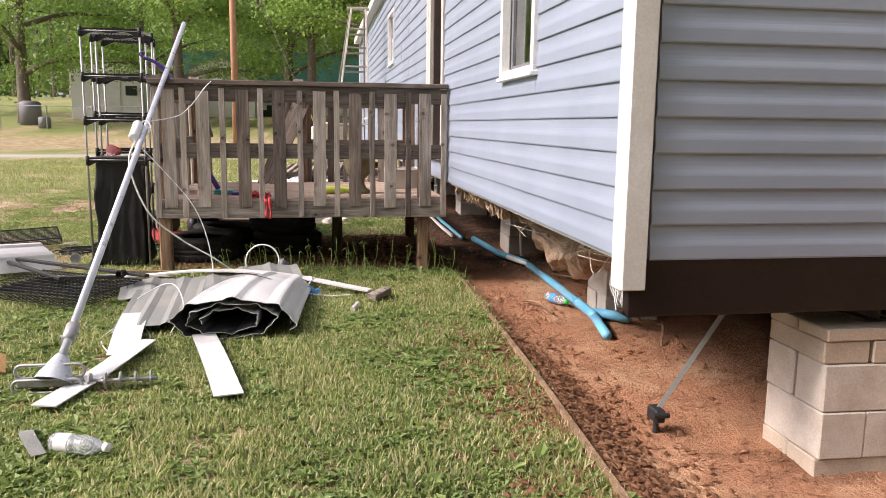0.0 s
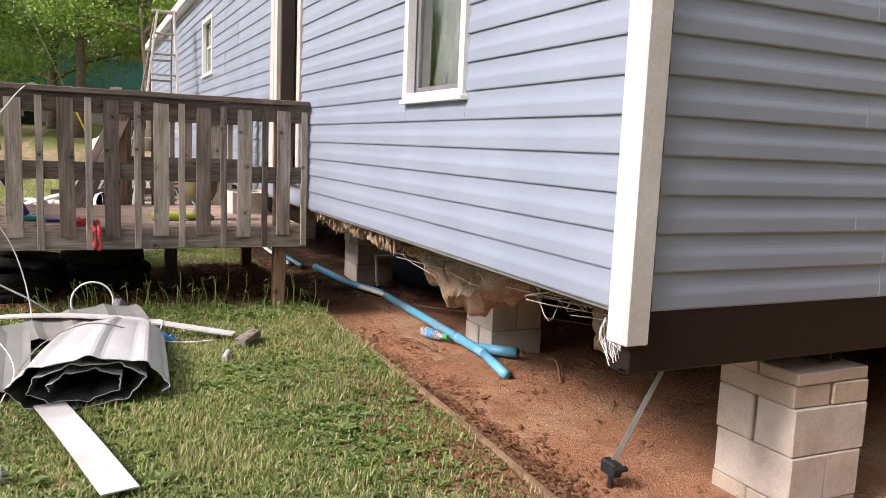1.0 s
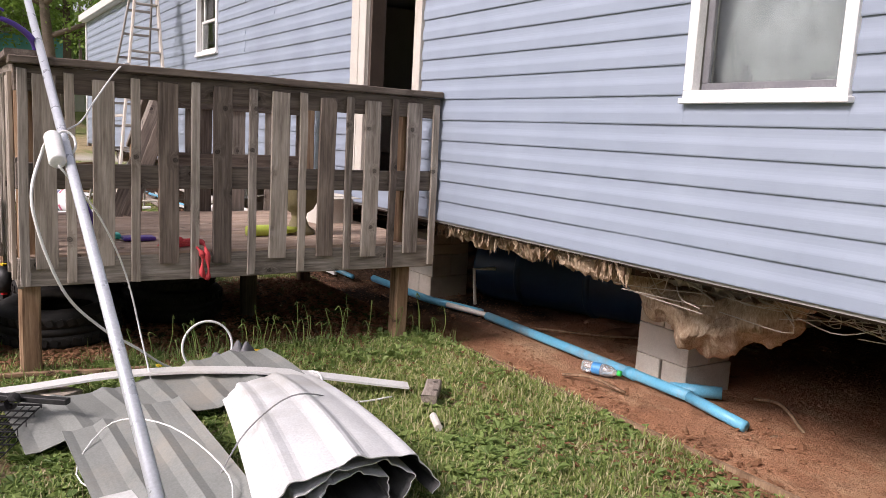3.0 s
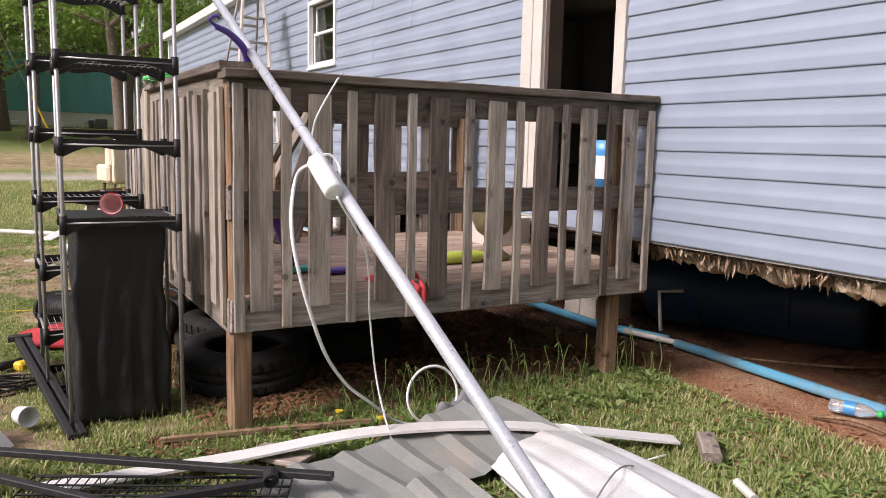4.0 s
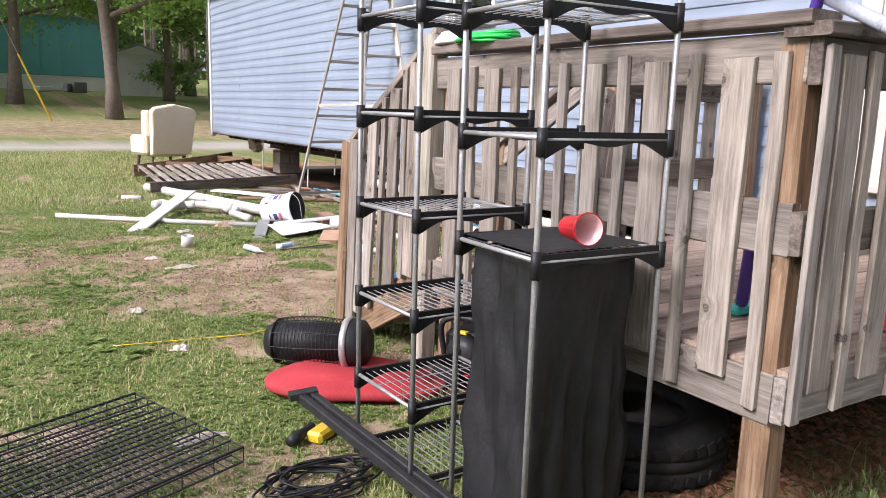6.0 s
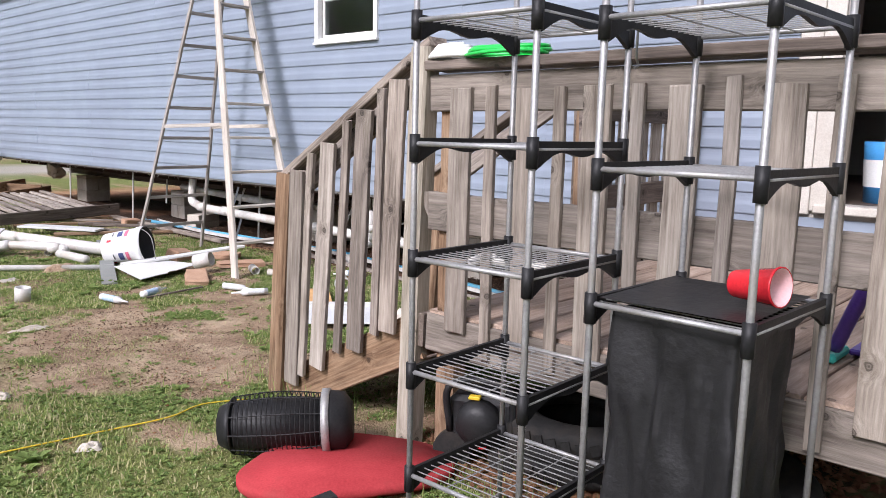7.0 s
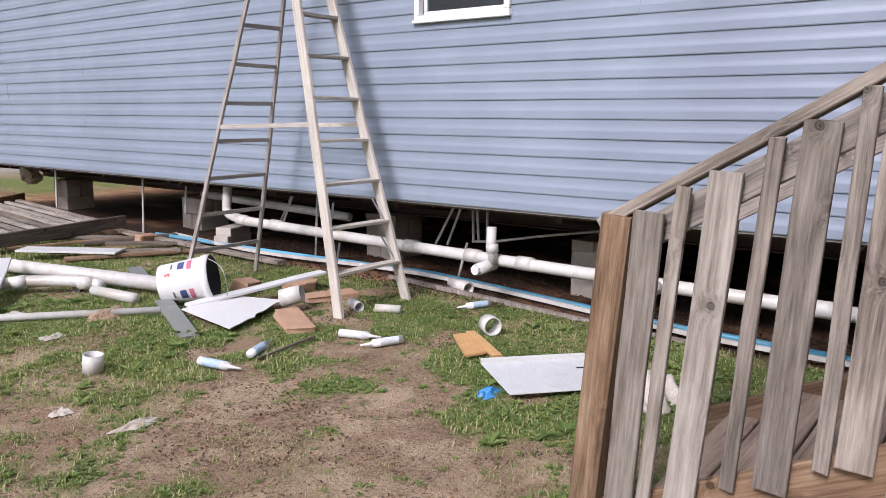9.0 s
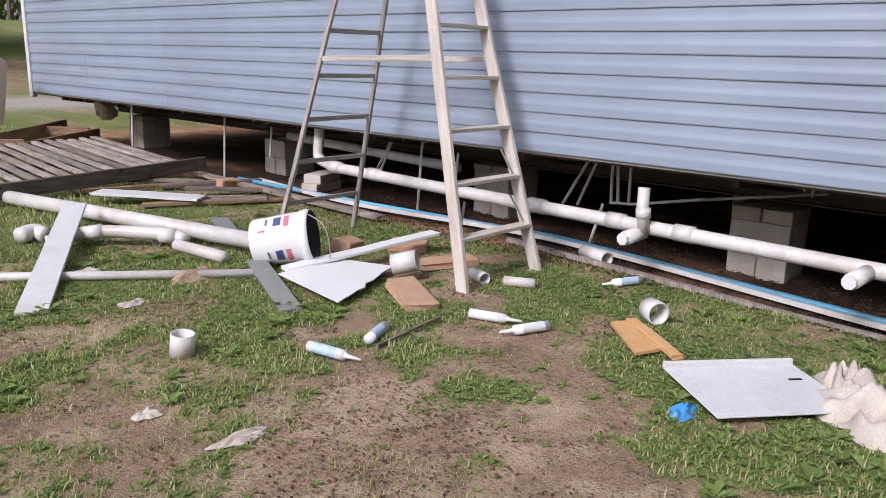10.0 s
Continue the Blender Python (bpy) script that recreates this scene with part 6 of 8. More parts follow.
def pipe(name, pts, r, material, label, group="", fittings=(), smooth_n=0):
    t = thing(name, Matrix.Translation(pts[0]), label, "pipe", group)
    inv = t.matrix_basis.inverted()
    part("tube", swept(smooth_path(pts, smooth_n) if smooth_n else pts, r, 14), material, t, m=inv, smooth=True)
    for a, b, rr in fittings:
        part("fitting", swept([a, b], rr, 14), material, t, m=inv, smooth=True)
    return t


def gp3(x, y, dz):
    return (x, y, gz(x, y) + dz)


pipe("blue_pipe", [gp3(0.60, 1.95, 0.07), gp3(0.72, 1.2, 0.055), gp3(0.845, 0.63, 0.05)], 0.030, M_BLUEPVC, "blue plastic pipe on the clay under the home", "blue pipes")
pipe("blue_pipe", [gp3(0.845, 0.55, 0.045), gp3(0.83, -0.3, 0.045), gp3(0.79, -1.24, 0.05), gp3(0.765, -1.42, 0.05)], 0.032, M_BLUEPVC, "blue plastic pipe on the clay under the home", "blue pipes", [(gp3(0.806, -0.93, 0.048), gp3(0.80, -1.0, 0.048), 0.036)])
pipe("blue_pipe", [gp3(0.765, -1.42, 0.045), gp3(0.70, -1.82, 0.03)], 0.030, M_BLUEPVC, "worn broken end of blue plastic pipe", "blue pipes")
pipe("blue_pipe", [gp3(0.82, -1.24, 0.045), gp3(0.99, -1.46, 0.05)], 0.035, M_BLUEPVC, "short blue plastic pipe branch beside the pier", "blue pipes")
pipe("white_tee", [(0.80, 0.66, 0.03), (0.785, 0.68, 0.30), (0.93, 0.60, 0.31)], 0.013, M_PVC, "thin white riser pipe with elbow", "", [(gp3(0.86, 0.50, 0.05), gp3(0.74, 0.95, 0.05), 0.02)])
drum = thing("plastic_drum", along((1.35, 1.25, 0.22), (1.95, -0.15, 0.22)), "large dark blue plastic drum lying under the home", "drum")
drum_body = part("body", lathed([(0, 0), (0.26, 0), (0.28, 0.03), (0.28, 0.4), (0.29, 0.42), (0.28, 0.44), (0.28, 1.0), (0.29, 1.02), (0.28, 1.04), (0.28, 1.45), (0.26, 1.5), (0, 1.5)], 28), M_NAVY, drum, smooth=True)
for z in (0.42, 1.02):
    part("rib", lathed([(0.279, z - 0.03), (0.298, z - 0.012), (0.298, z + 0.012), (0.279, z + 0.03)], 28), M_NAVY, drum_body, smooth=True)
part("bung", lathed([(0, 1.5), (0.035, 1.5), (0.035, 1.515), (0, 1.518)], 14, Matrix.Translation((0.15, 0, 0))), M_BLACK, drum_body)
b2 = thing("soda_bottle", along(gp3(0.64, -0.72, 0.05), gp3(0.73, -0.97, 0.05)), "clear soda bottle with green cap on the clay", "bottle", "bottles")
b2_body = part("body", lathed([(r * 1.05, z * 1.1) for r, z in BOT], 18), M_BOTTLE, b2, smooth=True)
part("cap", lathed([(0, 0.228), (0.0175, 0.228), (0.0175, 0.25), (0, 0.25)], 14), M_GREENHOSE, b2_body, smooth=True)
part("label", lathed([(0.0365, 0.07), (0.0365, 0.125)], 18), M_BLUE, b2_body, "blue paper sleeve", smooth=True)
for k, pts in enumerate(([(0.45, -0.75, 0.02), (0.50, -0.95, 0.05), (0.56, -1.15, 0.02)], [(1.0, -1.95, 0.0), (1.1, -1.75, 0.06), (1.16, -1.55, 0.03)], [(0.95, 0.1, 0.04), (1.3, -0.3, 0.05), (1.75, -0.5, 0.04), (2.1, -0.9, 0.03)], [(0.9, -2.0, -0.05), (0.82, -1.92, 0.0), (0.72, -1.9, -0.03)])):
    tagged(part("root", swept(smooth_path([gp3(x, y, z) for x, y, z in pts], 6), 0.009, 6), M_WOOD_NEW, None, "", None, True), "dry brown root lying on the clay", "root", "roots")
heap("leaf_heap", 1.75, -0.25, 0.45, 0.22, 0.07, M_DRYLEAF, "heap of dark red dry leaves under the home", "leaves", 3, 9, kind="stuff")

# drain line
drain = thing("drain_pipe", pose(0.16, 5.5, 0.38), "long white drain pipe hung under the wall", "pipe")
inv = drain.matrix_basis.inverted()
part("main_run", swept([(0.16, 1.9, 0.335), (0.16, 3.5, 0.355), (0.16, 5.4, 0.38), (0.16, 7.6, 0.41), (0.16, 7.82, 0.44)], 0.044, 16), M_PVC, drain, m=inv, smooth=True)
part("riser", swept(smooth_path([(0.16, 7.74, 0.42), (0.16, 7.90, 0.47), (0.18, 7.93, 0.60), (0.20, 7.93, 0.76)], 6), 0.044, 14), M_PVC, drain, m=inv, smooth=True)
for y in (2.6, 4.55, 5.0, 5.6, 7.2, 7.68):
    part("coupling", swept([(0.16, y - 0.06, 0.345 + (y - 2.6) * 0.0135), (0.16, y + 0.06, 0.347 + (y - 2.6) * 0.0135)], 0.051, 16), M_PVC, drain, m=inv, smooth=True)
part("cleanout_stub", swept([(0.10, 4.78, 0.36), (0.08, 4.79, 0.50), (0.10, 4.80, 0.62)], 0.036, 14), M_PVC, drain, m=inv, smooth=True)
part("cleanout_collar", swept([(0.09, 4.785, 0.44), (0.09, 4.79, 0.50)], 0.045, 14), M_PVC, drain, m=inv, smooth=True)
for y in (4.80, 3.56):
    part("cleanout_branch", swept([(0.14, y, 0.345), (-0.03, y + 0.03, 0.325)], 0.044, 14), M_PVC, drain, m=inv, smooth=True)
    part("cleanout_plug", swept([(-0.02, y + 0.03, 0.326), (-0.06, y + 0.035, 0.323)], 0.037, 8), M_WHITE_CLEAN, drain, m=inv)
part("side_run", swept([(0.5, 6.6, 0.50), (0.6, 8.9, 0.55)], 0.04, 12), M_PVC, drain, m=inv, smooth=True)
bp = pipe("blue_pipe", [gp3(0.20, 9.2, 0.05), gp3(0.26, 7.45, 0.05), gp3(0.44, 5.6, 0.05), gp3(0.50, 3.5, 0.05), gp3(0.52, 2.2, 0.05)], 0.021, M_BLUEPVC, "long thin blue pipe along the clay edge", "blue pipes")
tagged(strip("edging_strip", [gp3(0.30, 9.0, 0.055), gp3(0.19, 7.45, 0.05), gp3(0.36, 5.6, 0.05), gp3(0.42, 3.5, 0.05), gp3(0.44, 2.4, 0.05)], 0.022, 0.03, M_PVC), "long white plastic strip beside the blue pipe", "strip")
for y0, y1, x, zt, zb in ((5.40, 5.62, 0.5, 0.74, 0.36), (5.36, 5.52, 0.53, 0.74, 0.36), (5.25, 5.24, 0.5, 0.74, 0.41), (5.21, 5.19, 0.5, 0.74, 0.43), (5.11, 5.11, 0.5, 0.74, 0.43), (5.30, 5.40, 0.5, 0.40, 0.05), (7.3, 7.5, 0.5, 0.74, 0.36), (7.35, 7.6, 0.55, 0.74, 0.36), (6.9, 6.95, 0.4, 0.74, 0.1), (9.4, 9.45, 0.2, 0.75, 0.1), (8.9, 8.95, 0.4, 0.75, 0.35), (11.2, 11.25, 0.15, 0.75, 0.1)):
    tagged(part("hanger_strap", swept([(x, y0, zt), (x, y1, zb)], 0.011, 8), M_PVC), "thin pale pipe strap hanging under the floor", "strap", "hanger straps")
pipe("thin_pipe", [(0.5, 5.25, 0.42), (0.5, 5.08, 0.43), (0.6, 4.7, 0.5), (0.9, 4.0, 0.6)], 0.010, M_PVC, "thin white water pipe under the floor")
for dx, z, ang in ((0, 0.045, 12), (0.01, 0.13, 20)):
    tagged(part("solid_block", boxed(0.38, 0.18, 0.085, 0.006), M_BLOCK, None, "", pose(0.55 + dx, 8.35, gz(.55, 8.3) + z, 0, 0, ang)), "loose concrete block stacked by the pipe", "block", "loose blocks")

# edging between lawn and clay
tagged(strip("edging_strip", [gp3(-0.125, -4.6, 0.012), gp3(-0.10, -4.0, 0.012), gp3(-0.045, -2.72, 0.012), gp3(0.0, -1.5, 0.012), gp3(0.05, -0.3, 0.012)], 0.022, 0.035, M_WOOD_NEW), "narrow tan edging strip between lawn and clay", "edging")
tagged(strip("edging_strip", [gp3(0.18, 5.85, 0.02), gp3(0.13, 4.9, 0.02), gp3(0.08, 3.85, 0.02), gp3(0.06, 3.2, 0.02)], 0.04, 0.03, M_WOOD), "narrow pale edging strip along the wall", "edging")

# ---- litter by the ladder ----
pipe("white_pipe", [gp3(-1.95, 9.95, 0.06), gp3(-1.33, 6.62, 0.10)], 0.055, M_PVC, "long white plastic drain pipe on the grass", "white pipes")
pipe("white_pipe", [gp3(-3.3, 7.75, 0.03), gp3(-2.66, 7.18, 0.03), gp3(-1.55, 6.22, 0.03)], 0.026, M_PVC, "thin white plastic pipe on the grass", "white pipes")
pipe("white_pipe", [gp3(-2.20, 7.72, 0.05), gp3(-2.08, 7.70, 0.07), gp3(-1.92, 7.60, 0.10), gp3(-1.62, 7.25, 0.09), gp3(-1.58, 7.12, 0.06)], 0.042, M_PVC, "bent white plastic pipe with elbows on the grass", "white pipes", [(gp3(-1.98, 7.64, 0.09), gp3(-1.90, 7.58, 0.10), 0.049), (gp3(-1.66, 7.28, 0.09), gp3(-1.6, 7.2, 0.08), 0.049)], 5)
pipe("white_pipe", [gp3(-1.64, 7.12, 0.045), gp3(-1.60, 6.64, 0.045)], 0.038, M_PVC, "short white plastic pipe on the grass", "white pipes")
pipe("pipe_elbow", [gp3(-2.28, 7.95, 0.06), gp3(-2.18, 7.98, 0.07), gp3(-2.13, 7.90, 0.05)], 0.055, M_PVC, "white plastic pipe elbow on the grass", "", [], 4)
for a, b, w, mat in (((-2.76, 6.50, 0.085), (-1.83, 8.15, 0.27), 0.15, M_WHITE), ((-1.25, 9.10, 0.17), (-0.70, 8.38, 0.15), 0.22, M_WHITE), ((-1.84, 5.66, 0.09), (-1.52, 6.42, 0.14), 0.115, M_SHEET_GREY), ((-1.26, 7.0, 0.12), (-1.02, 7.62, 0.14), 0.115, M_SHEET_GREY), ((-1.50, 6.17, 0.14), (-0.42, 6.0, 0.22), 0.10, M_WHITE_CLEAN)):
    tagged(plank("white_board", a, b, w, 0.02, mat, None), "pale painted board lying across the grass", "board", "white boards")
rs = random.Random(3)
out = [(-1.60, 6.10), (-1.66, 5.52)] + [(-1.64 + 0.62 * t + rs.uniform(-.01, .012), 5.52 + 0.25 * t + 0.05 * t * t + rs.uniform(-.015, .015)) for t in (0.2, 0.3, 0.4, 0.5, 0.6, 0.7, 0.8, 0.9)] + [(-0.99, 5.80), (-1.16, 6.16)]
slab("white_sheet", out, gz(-1.4, 5.8) + 0.045, 0.006, M_WHITE_CLEAN, "broken white plastic sheet with a ragged edge", "sheet", (0.0, 0.03))
bk = thing("paint_bucket", along((-1.46, 6.51, 0.225), (-1.235, 6.24, 0.285)), "white plastic bucket with printed label lying on its side", "bucket")
bk_body = part("body", lathed([(0, 0), (0.135, 0), (0.14, 0.01), (0.155, 0.30), (0.162, 0.30), (0.163, 0.33), (0.157, 0.355), (0.150, 0.355), (0.135, 0.02), (0, 0.02)], 32), M_WHITE_CLEAN, bk, smooth=True)
part("lining", lathed([(0, 0.022), (0.134, 0.022), (0.1495, 0.3555), (0.1575, 0.3565)], 32), M_BLACK, bk, "black inside of the bucket", smooth=True)


def label_bar(a0, a1, z0, z1, mat, lab):
    V, F = [], []
    for i in range(9):
        a = a0 + (a1 - a0) * i / 8
        for z in (z0, z1):
            r = 0.141 + 0.05 * z + 0.0012
            V.append((r * math.cos(a), r * math.sin(a), z))
    for i in range(8):
        F.append((2 * i, 2 * i + 2, 2 * i + 3, 2 * i + 1))
    o = mesh_np("label_bar", V, F, mat, True)
    o.parent = bk_body
    o["label"] = lab


M_PINK = plain("pink_print", (0.55, 0.12, 0.2), (0.65, 0.18, 0.26), 30, 0.5)
M_NAVYPRINT = plain("navy_print", (0.05, 0.07, 0.18), (0.08, 0.10, 0.24), 30, 0.5)
for base in (0.2, 1.4, 2.6, 3.8, 5.0):
    label_bar(base, base + 0.55, 0.215, 0.245, M_PINK, "printed pink bar")
    label_bar(base + 0.02, base + 0.48, 0.15, 0.195, M_NAVYPRINT, "printed dark blue bar")
    label_bar(base + 0.62, base + 0.78, 0.06, 0.10, M_REDCUP, "printed red spot")
    label_bar(base + 0.05, base + 0.40, 0.10, 0.112, M_SCREEN, "printed grey bar")
part("bail_handle", swept(smooth_path([(0.0, 0.163, 0.315), (0.06, 0.17, 0.42), (0.14, 0.06, 0.47), (0.12, -0.08, 0.45), (0.02, -0.163, 0.315)], 6), 0.0035, 6), M_METAL, bk, smooth=True)

for x, y, sx, sy, sz, a, t, mat in ((-1.24, 5.42, 0.17, 0.42, 0.05, -30, 3, M_BRICK), (-0.86, 6.36, 0.22, 0.13, 0.10, 20, 14, M_BRICK), (-0.50, 6.17, 0.25, 0.16, 0.05, -50, 6, M_BRICK), (-0.62, 5.72, 0.4, 0.14, 0.045, -20, 3, M_BRICK), (-0.05, 9.0, 0.2, 0.12, 0.09, 10, 5, M_BRICK)):
    bm = boxed(sx, sy, sz, 0.008)
    for v in bm.verts:
        v.co += Vector((rs.uniform(-.012, .012), rs.uniform(-.012, .012), rs.uniform(-.006, .006)))
    tagged(part("stone_slab", bm, mat, None, "", pose(x, y, gz(x, y) + sz * 0.55, t, t * 0.5, a)), "broken brown stone slab on the grass", "stone", "stone slabs")


def ring_piece(a, b, r, label, grp="pipe offcuts"):
    t = thing("pipe_offcut", along(a, b), label, "pipe", grp)
    L = (Vector(b) - Vector(a)).length
    part("tube", lathed([(r * 0.86, 0), (r, 0), (r, L), (r * 0.86, L), (r * 0.86, 0)], 20), M_PVC, t, smooth=True)
    return t


ring_piece(gp3(-2.519, 5.53, 0.0), gp3(-2.514, 5.52, 0.10), 0.052, "white pipe coupling standing on the grass")
ring_piece(gp3(-0.605, 4.355, 0.062), gp3(-0.655, 4.275, 0.062), 0.060, "white pipe ring lying on its side")
ring_piece(gp3(-0.70, 5.43, 0.036), gp3(-0.755, 5.30, 0.036), 0.036, "short white pipe offcut on the grass")
ring_piece(gp3(-0.68, 5.22, 0.03), gp3(-0.60, 5.06, 0.03), 0.029, "short white pipe offcut on the grass")
ring_piece(gp3(0.30, 5.30, 0.05), gp3(0.19, 5.06, 0.05), 0.046, "white pipe offcut with tan staining")
ring_piece(gp3(-1.06, 5.74, 0.09), gp3(-0.98, 5.62, 0.13), 0.062, "white pipe coupling leaning on a stone")
ring_piece(gp3(-1.60, 7.42, 0.03), gp3(-1.66, 7.34, 0.03), 0.03, "short white pipe offcut on the grass")
ring_piece(gp3(-2.4, 9.2, 0.03), gp3(-2.2, 9.0, 0.03), 0.03, "short white pipe offcut on the grass")


def caulk(a, b, mat):
    a, b = Vector(a), Vector(b)
    t = thing("caulk_tube", along(a, b), "printed plastic caulking tube lying on the grass", "tube", "caulking tubes")
    barrel = part("barrel", lathed([(0, 0), (0.024, 0), (0.024, 0.19), (0, 0.19)], 18), M_WHITE_CLEAN, t, smooth=True)
    part("sleeve", lathed([(0.0246, 0.03), (0.0246, 0.15)], 18), mat, barrel, "printed sleeve", smooth=True)
    part("nozzle", lathed([(0.018, 0.19), (0.010, 0.205), (0.005, 0.27), (0, 0.27)], 12), M_WHITE_CLEAN, barrel, smooth=True)


M_PRINTBLUE = plain("pale_blue_print", (0.25, 0.42, 0.62), (0.60, 0.68, 0.75), 40, 0.4)
M_PRINTWHITE = plain("white_print", (0.55, 0.60, 0.62), (0.78, 0.80, 0.80), 40, 0.4)
caulk(gp3(-2.12, 5.173, 0.03), gp3(-2.06, 4.92, 0.03), M_PRINTBLUE)
caulk(gp3(-1.88, 5.056, 0.03), gp3(-1.642, 5.164, 0.03), M_PRINTBLUE)
caulk(gp3(-1.253, 4.992, 0.03), gp3(-1.175, 4.76, 0.03), M_PRINTWHITE)
caulk(gp3(-1.11, 4.621, 0.03), gp3(-1.345, 4.712, 0.03), M_PRINTWHITE)
caulk(gp3(-0.089, 4.679, 0.03), gp3(-0.30, 4.765, 0.03), M_PRINTBLUE)
tagged(plank("stick", gp3(-1.882, 4.996, 0.02), gp3(-1.401, 5.062, 0.03), 0.016, 0.012, M_WOOD_DARK, None), "thin dark stick on the grass", "stick")
slab("orange_board", [(-0.881, 4.414), (-0.80, 4.375), (-1.00, 4.09), (-1.13, 4.142)], gz(-.95, 4.2) + 0.02, 0.014, M_CARD, "orange-brown wood offcut on the soil", "board", (0, 0.05))
tagged(plank("orange_board", gp3(-0.775, 4.36, 0.035), gp3(-1.035, 3.99, 0.035), 0.055, 0.02, M_CARD, None), "orange-brown wood strip on the soil", "board")
pn = thing("siding_sheet", pose(-1.14, 3.605, gz(-1.1, 3.6) + 0.045, 3, 2, -36), "white siding panel with folded edge on the grass", "panel")
part("sheet", boxed(0.60, 0.42, 0.008, 0.002), M_SHEET, pn)
part("folded_edge", boxed(0.60, 0.02, 0.03, 0.003, 0, 0.21, 0.012), M_WHITE, pn)
part("dark_mark", boxed(0.06, 0.012, 0.003, 0, 0.21, 0.06, 0.006), M_BLACK, pn)
heap("dust_sheet", -1.02, 3.19, 0.20, 0.26, 0.15, M_CLOTH, "crumpled dirty white cloth on the grass", "cloth", 5, 8)
heap("dust_sheet", -0.78, 3.38, 0.14, 0.12, 0.12, M_CLOTH, "crumpled dirty white cloth on the grass", "cloth", 6, 8)
heap("plastic_bag", -1.47, 3.755, 0.085, 0.045, 0.035, M_BLUE, "crumpled blue plastic packet on the grass", "bag", 7)
heap("plastic_bag", -1.98, 8.02, 0.10, 0.07, 0.09, M_BOTTLE, "crumpled clear plastic wrapper on the grass", "bag", 17)
heap("insulation_scrap", -1.87, 6.52, 0.15, 0.10, 0.06, M_INSUL, "tan scrap of insulation on the grass", "insulation", 9)
for k, (x, y) in enumerate(((-3.25, 2.75), (-2.35, 6.3), (-2.75, 4.75), (-3.3, 3.6), (-2.25, 7.05), (-3.45, 1.65), (-2.9, 5.1))):
    heap("paper_scrap", x, y, 0.05 + 0.03 * (k % 3), 0.04, 0.025, M_CLOTH, "small pale scrap lying on the soil", "scrap", 20 + k)

# collapsed railing panel and lumber
pan = thing("fallen_railing", pose(-1.2, 9.5, 0.15), "fallen wooden railing panel lying on the ground", "railing")
for i in range(13):
    x = -1.86 + 0.145 * i
    plank("slat", (x, 9.46 + 0.018 * i, 0.245 + 0.004 * (i % 2)), (x + 0.16, 11.65 + 0.03 * i, 0.30 + 0.006 * math.sin(i * 1.7)), 0.066, 0.028, M_WOOD_PALE if i % 4 else M_WOOD, pan)
plank("beam", (-2.02, 9.37, 0.20), (0.10, 9.64, 0.24), 0.04, 0.13, M_WOOD_DARK, pan)
plank("beam", (-1.98, 9.43, 0.15), (-0.2, 9.66, 0.18), 0.09, 0.04, M_WOOD_DARK, pan)
plank("beam", (-1.75, 11.50, 0.25), (0.12, 11.88, 0.25), 0.04, 0.07, M_WOOD_NEW, pan)
plank("beam", (-1.85, 10.5, 0.20), (0.0, 10.75, 0.20), 0.04, 0.07, M_WOOD_DARK, pan)
pan2 = thing("fallen_railing", pose(-0.8, 12.4, 0.15), "brown broken timber frame lying on the ground", "railing")
for q0, q1, hgt in (((-1.75, 11.95, 0.20), (0.25, 13.25, 0.32), 0.20), ((-1.05, 11.90, 0.20), (0.45, 12.75, 0.26), 0.14), ((-1.15, 12.30, 0.24), (-0.72, 12.05, 0.24), 0.16), ((-0.10, 13.0, 0.30), (0.28, 12.66, 0.28), 0.14)):
    plank("beam", q0, q1, 0.04, hgt, M_WOOD_NEW, pan2)
rl = random.Random(21)
for k in range(9):
    y = 8.3 + 0.3 * k
    x = -0.35 + rl.uniform(-.3, .35)
    tagged(plank("lumber", gp3(x - rl.uniform(.3, .7), y + rl.uniform(-.1, .5), 0.03 + 0.02 * (k % 3)), gp3(x + rl.uniform(.3, .8), y - rl.uniform(.2, .5), 0.03 + 0.02 * (k % 2)), rl.uniform(.05, .1), 0.03, rl.choice((M_WOOD, M_WOOD_DARK, M_WOOD_NEW)), None), "loose weathered board on the ground", "board", "loose lumber")
tagged(plank("lumber", gp3(0.10, 9.8, 0.04), gp3(-0.05, 6.9, 0.04), 0.09, 0.035, M_WOOD, None), "long weathered board beside the wall", "board", "loose lumber")
pl = thing("paper_litter", pose(-2.12, 11.6, 0.05), "pale scrap sheet lying on the grass", "scrap")
part("sheet", boxed(0.3, 0.2, 0.006, 0.002), M_CLOTH, pl)

# armchair
ch = thing("wingback_armchair", pose(-0.92, 13.7, gz(-.9, 13.7), 0, 0, 13), "cream upholstered wingback armchair standing outdoors", "armchair")
part("seat", boxed(0.70, 0.66, 0.22, 0.04, 0, 0, 0.36), M_CREAM, ch)
bm = bmesh.new()
f = bm.faces.new([bm.verts.new((x, 0, z)) for x, z in ((-0.36, 0.3), (0.36, 0.3), (0.41, 1.06), (0.36, 1.12), (0, 1.19), (-0.36, 1.12), (-0.41, 1.06))])
r = bmesh.ops.extrude_face_region(bm, geom=[f])
bmesh.ops.translate(bm, verts=[v for v in r["geom"] if isinstance(v, bmesh.types.BMVert)], vec=(0, 0.15, 0))
bmesh.ops.bevel(bm, geom=list(bm.edges), offset=0.012, segments=2, affect="EDGES")
part("backrest", bm, M_CREAM, ch, m=pose(0, -0.40, 0, 10, 0, 0))
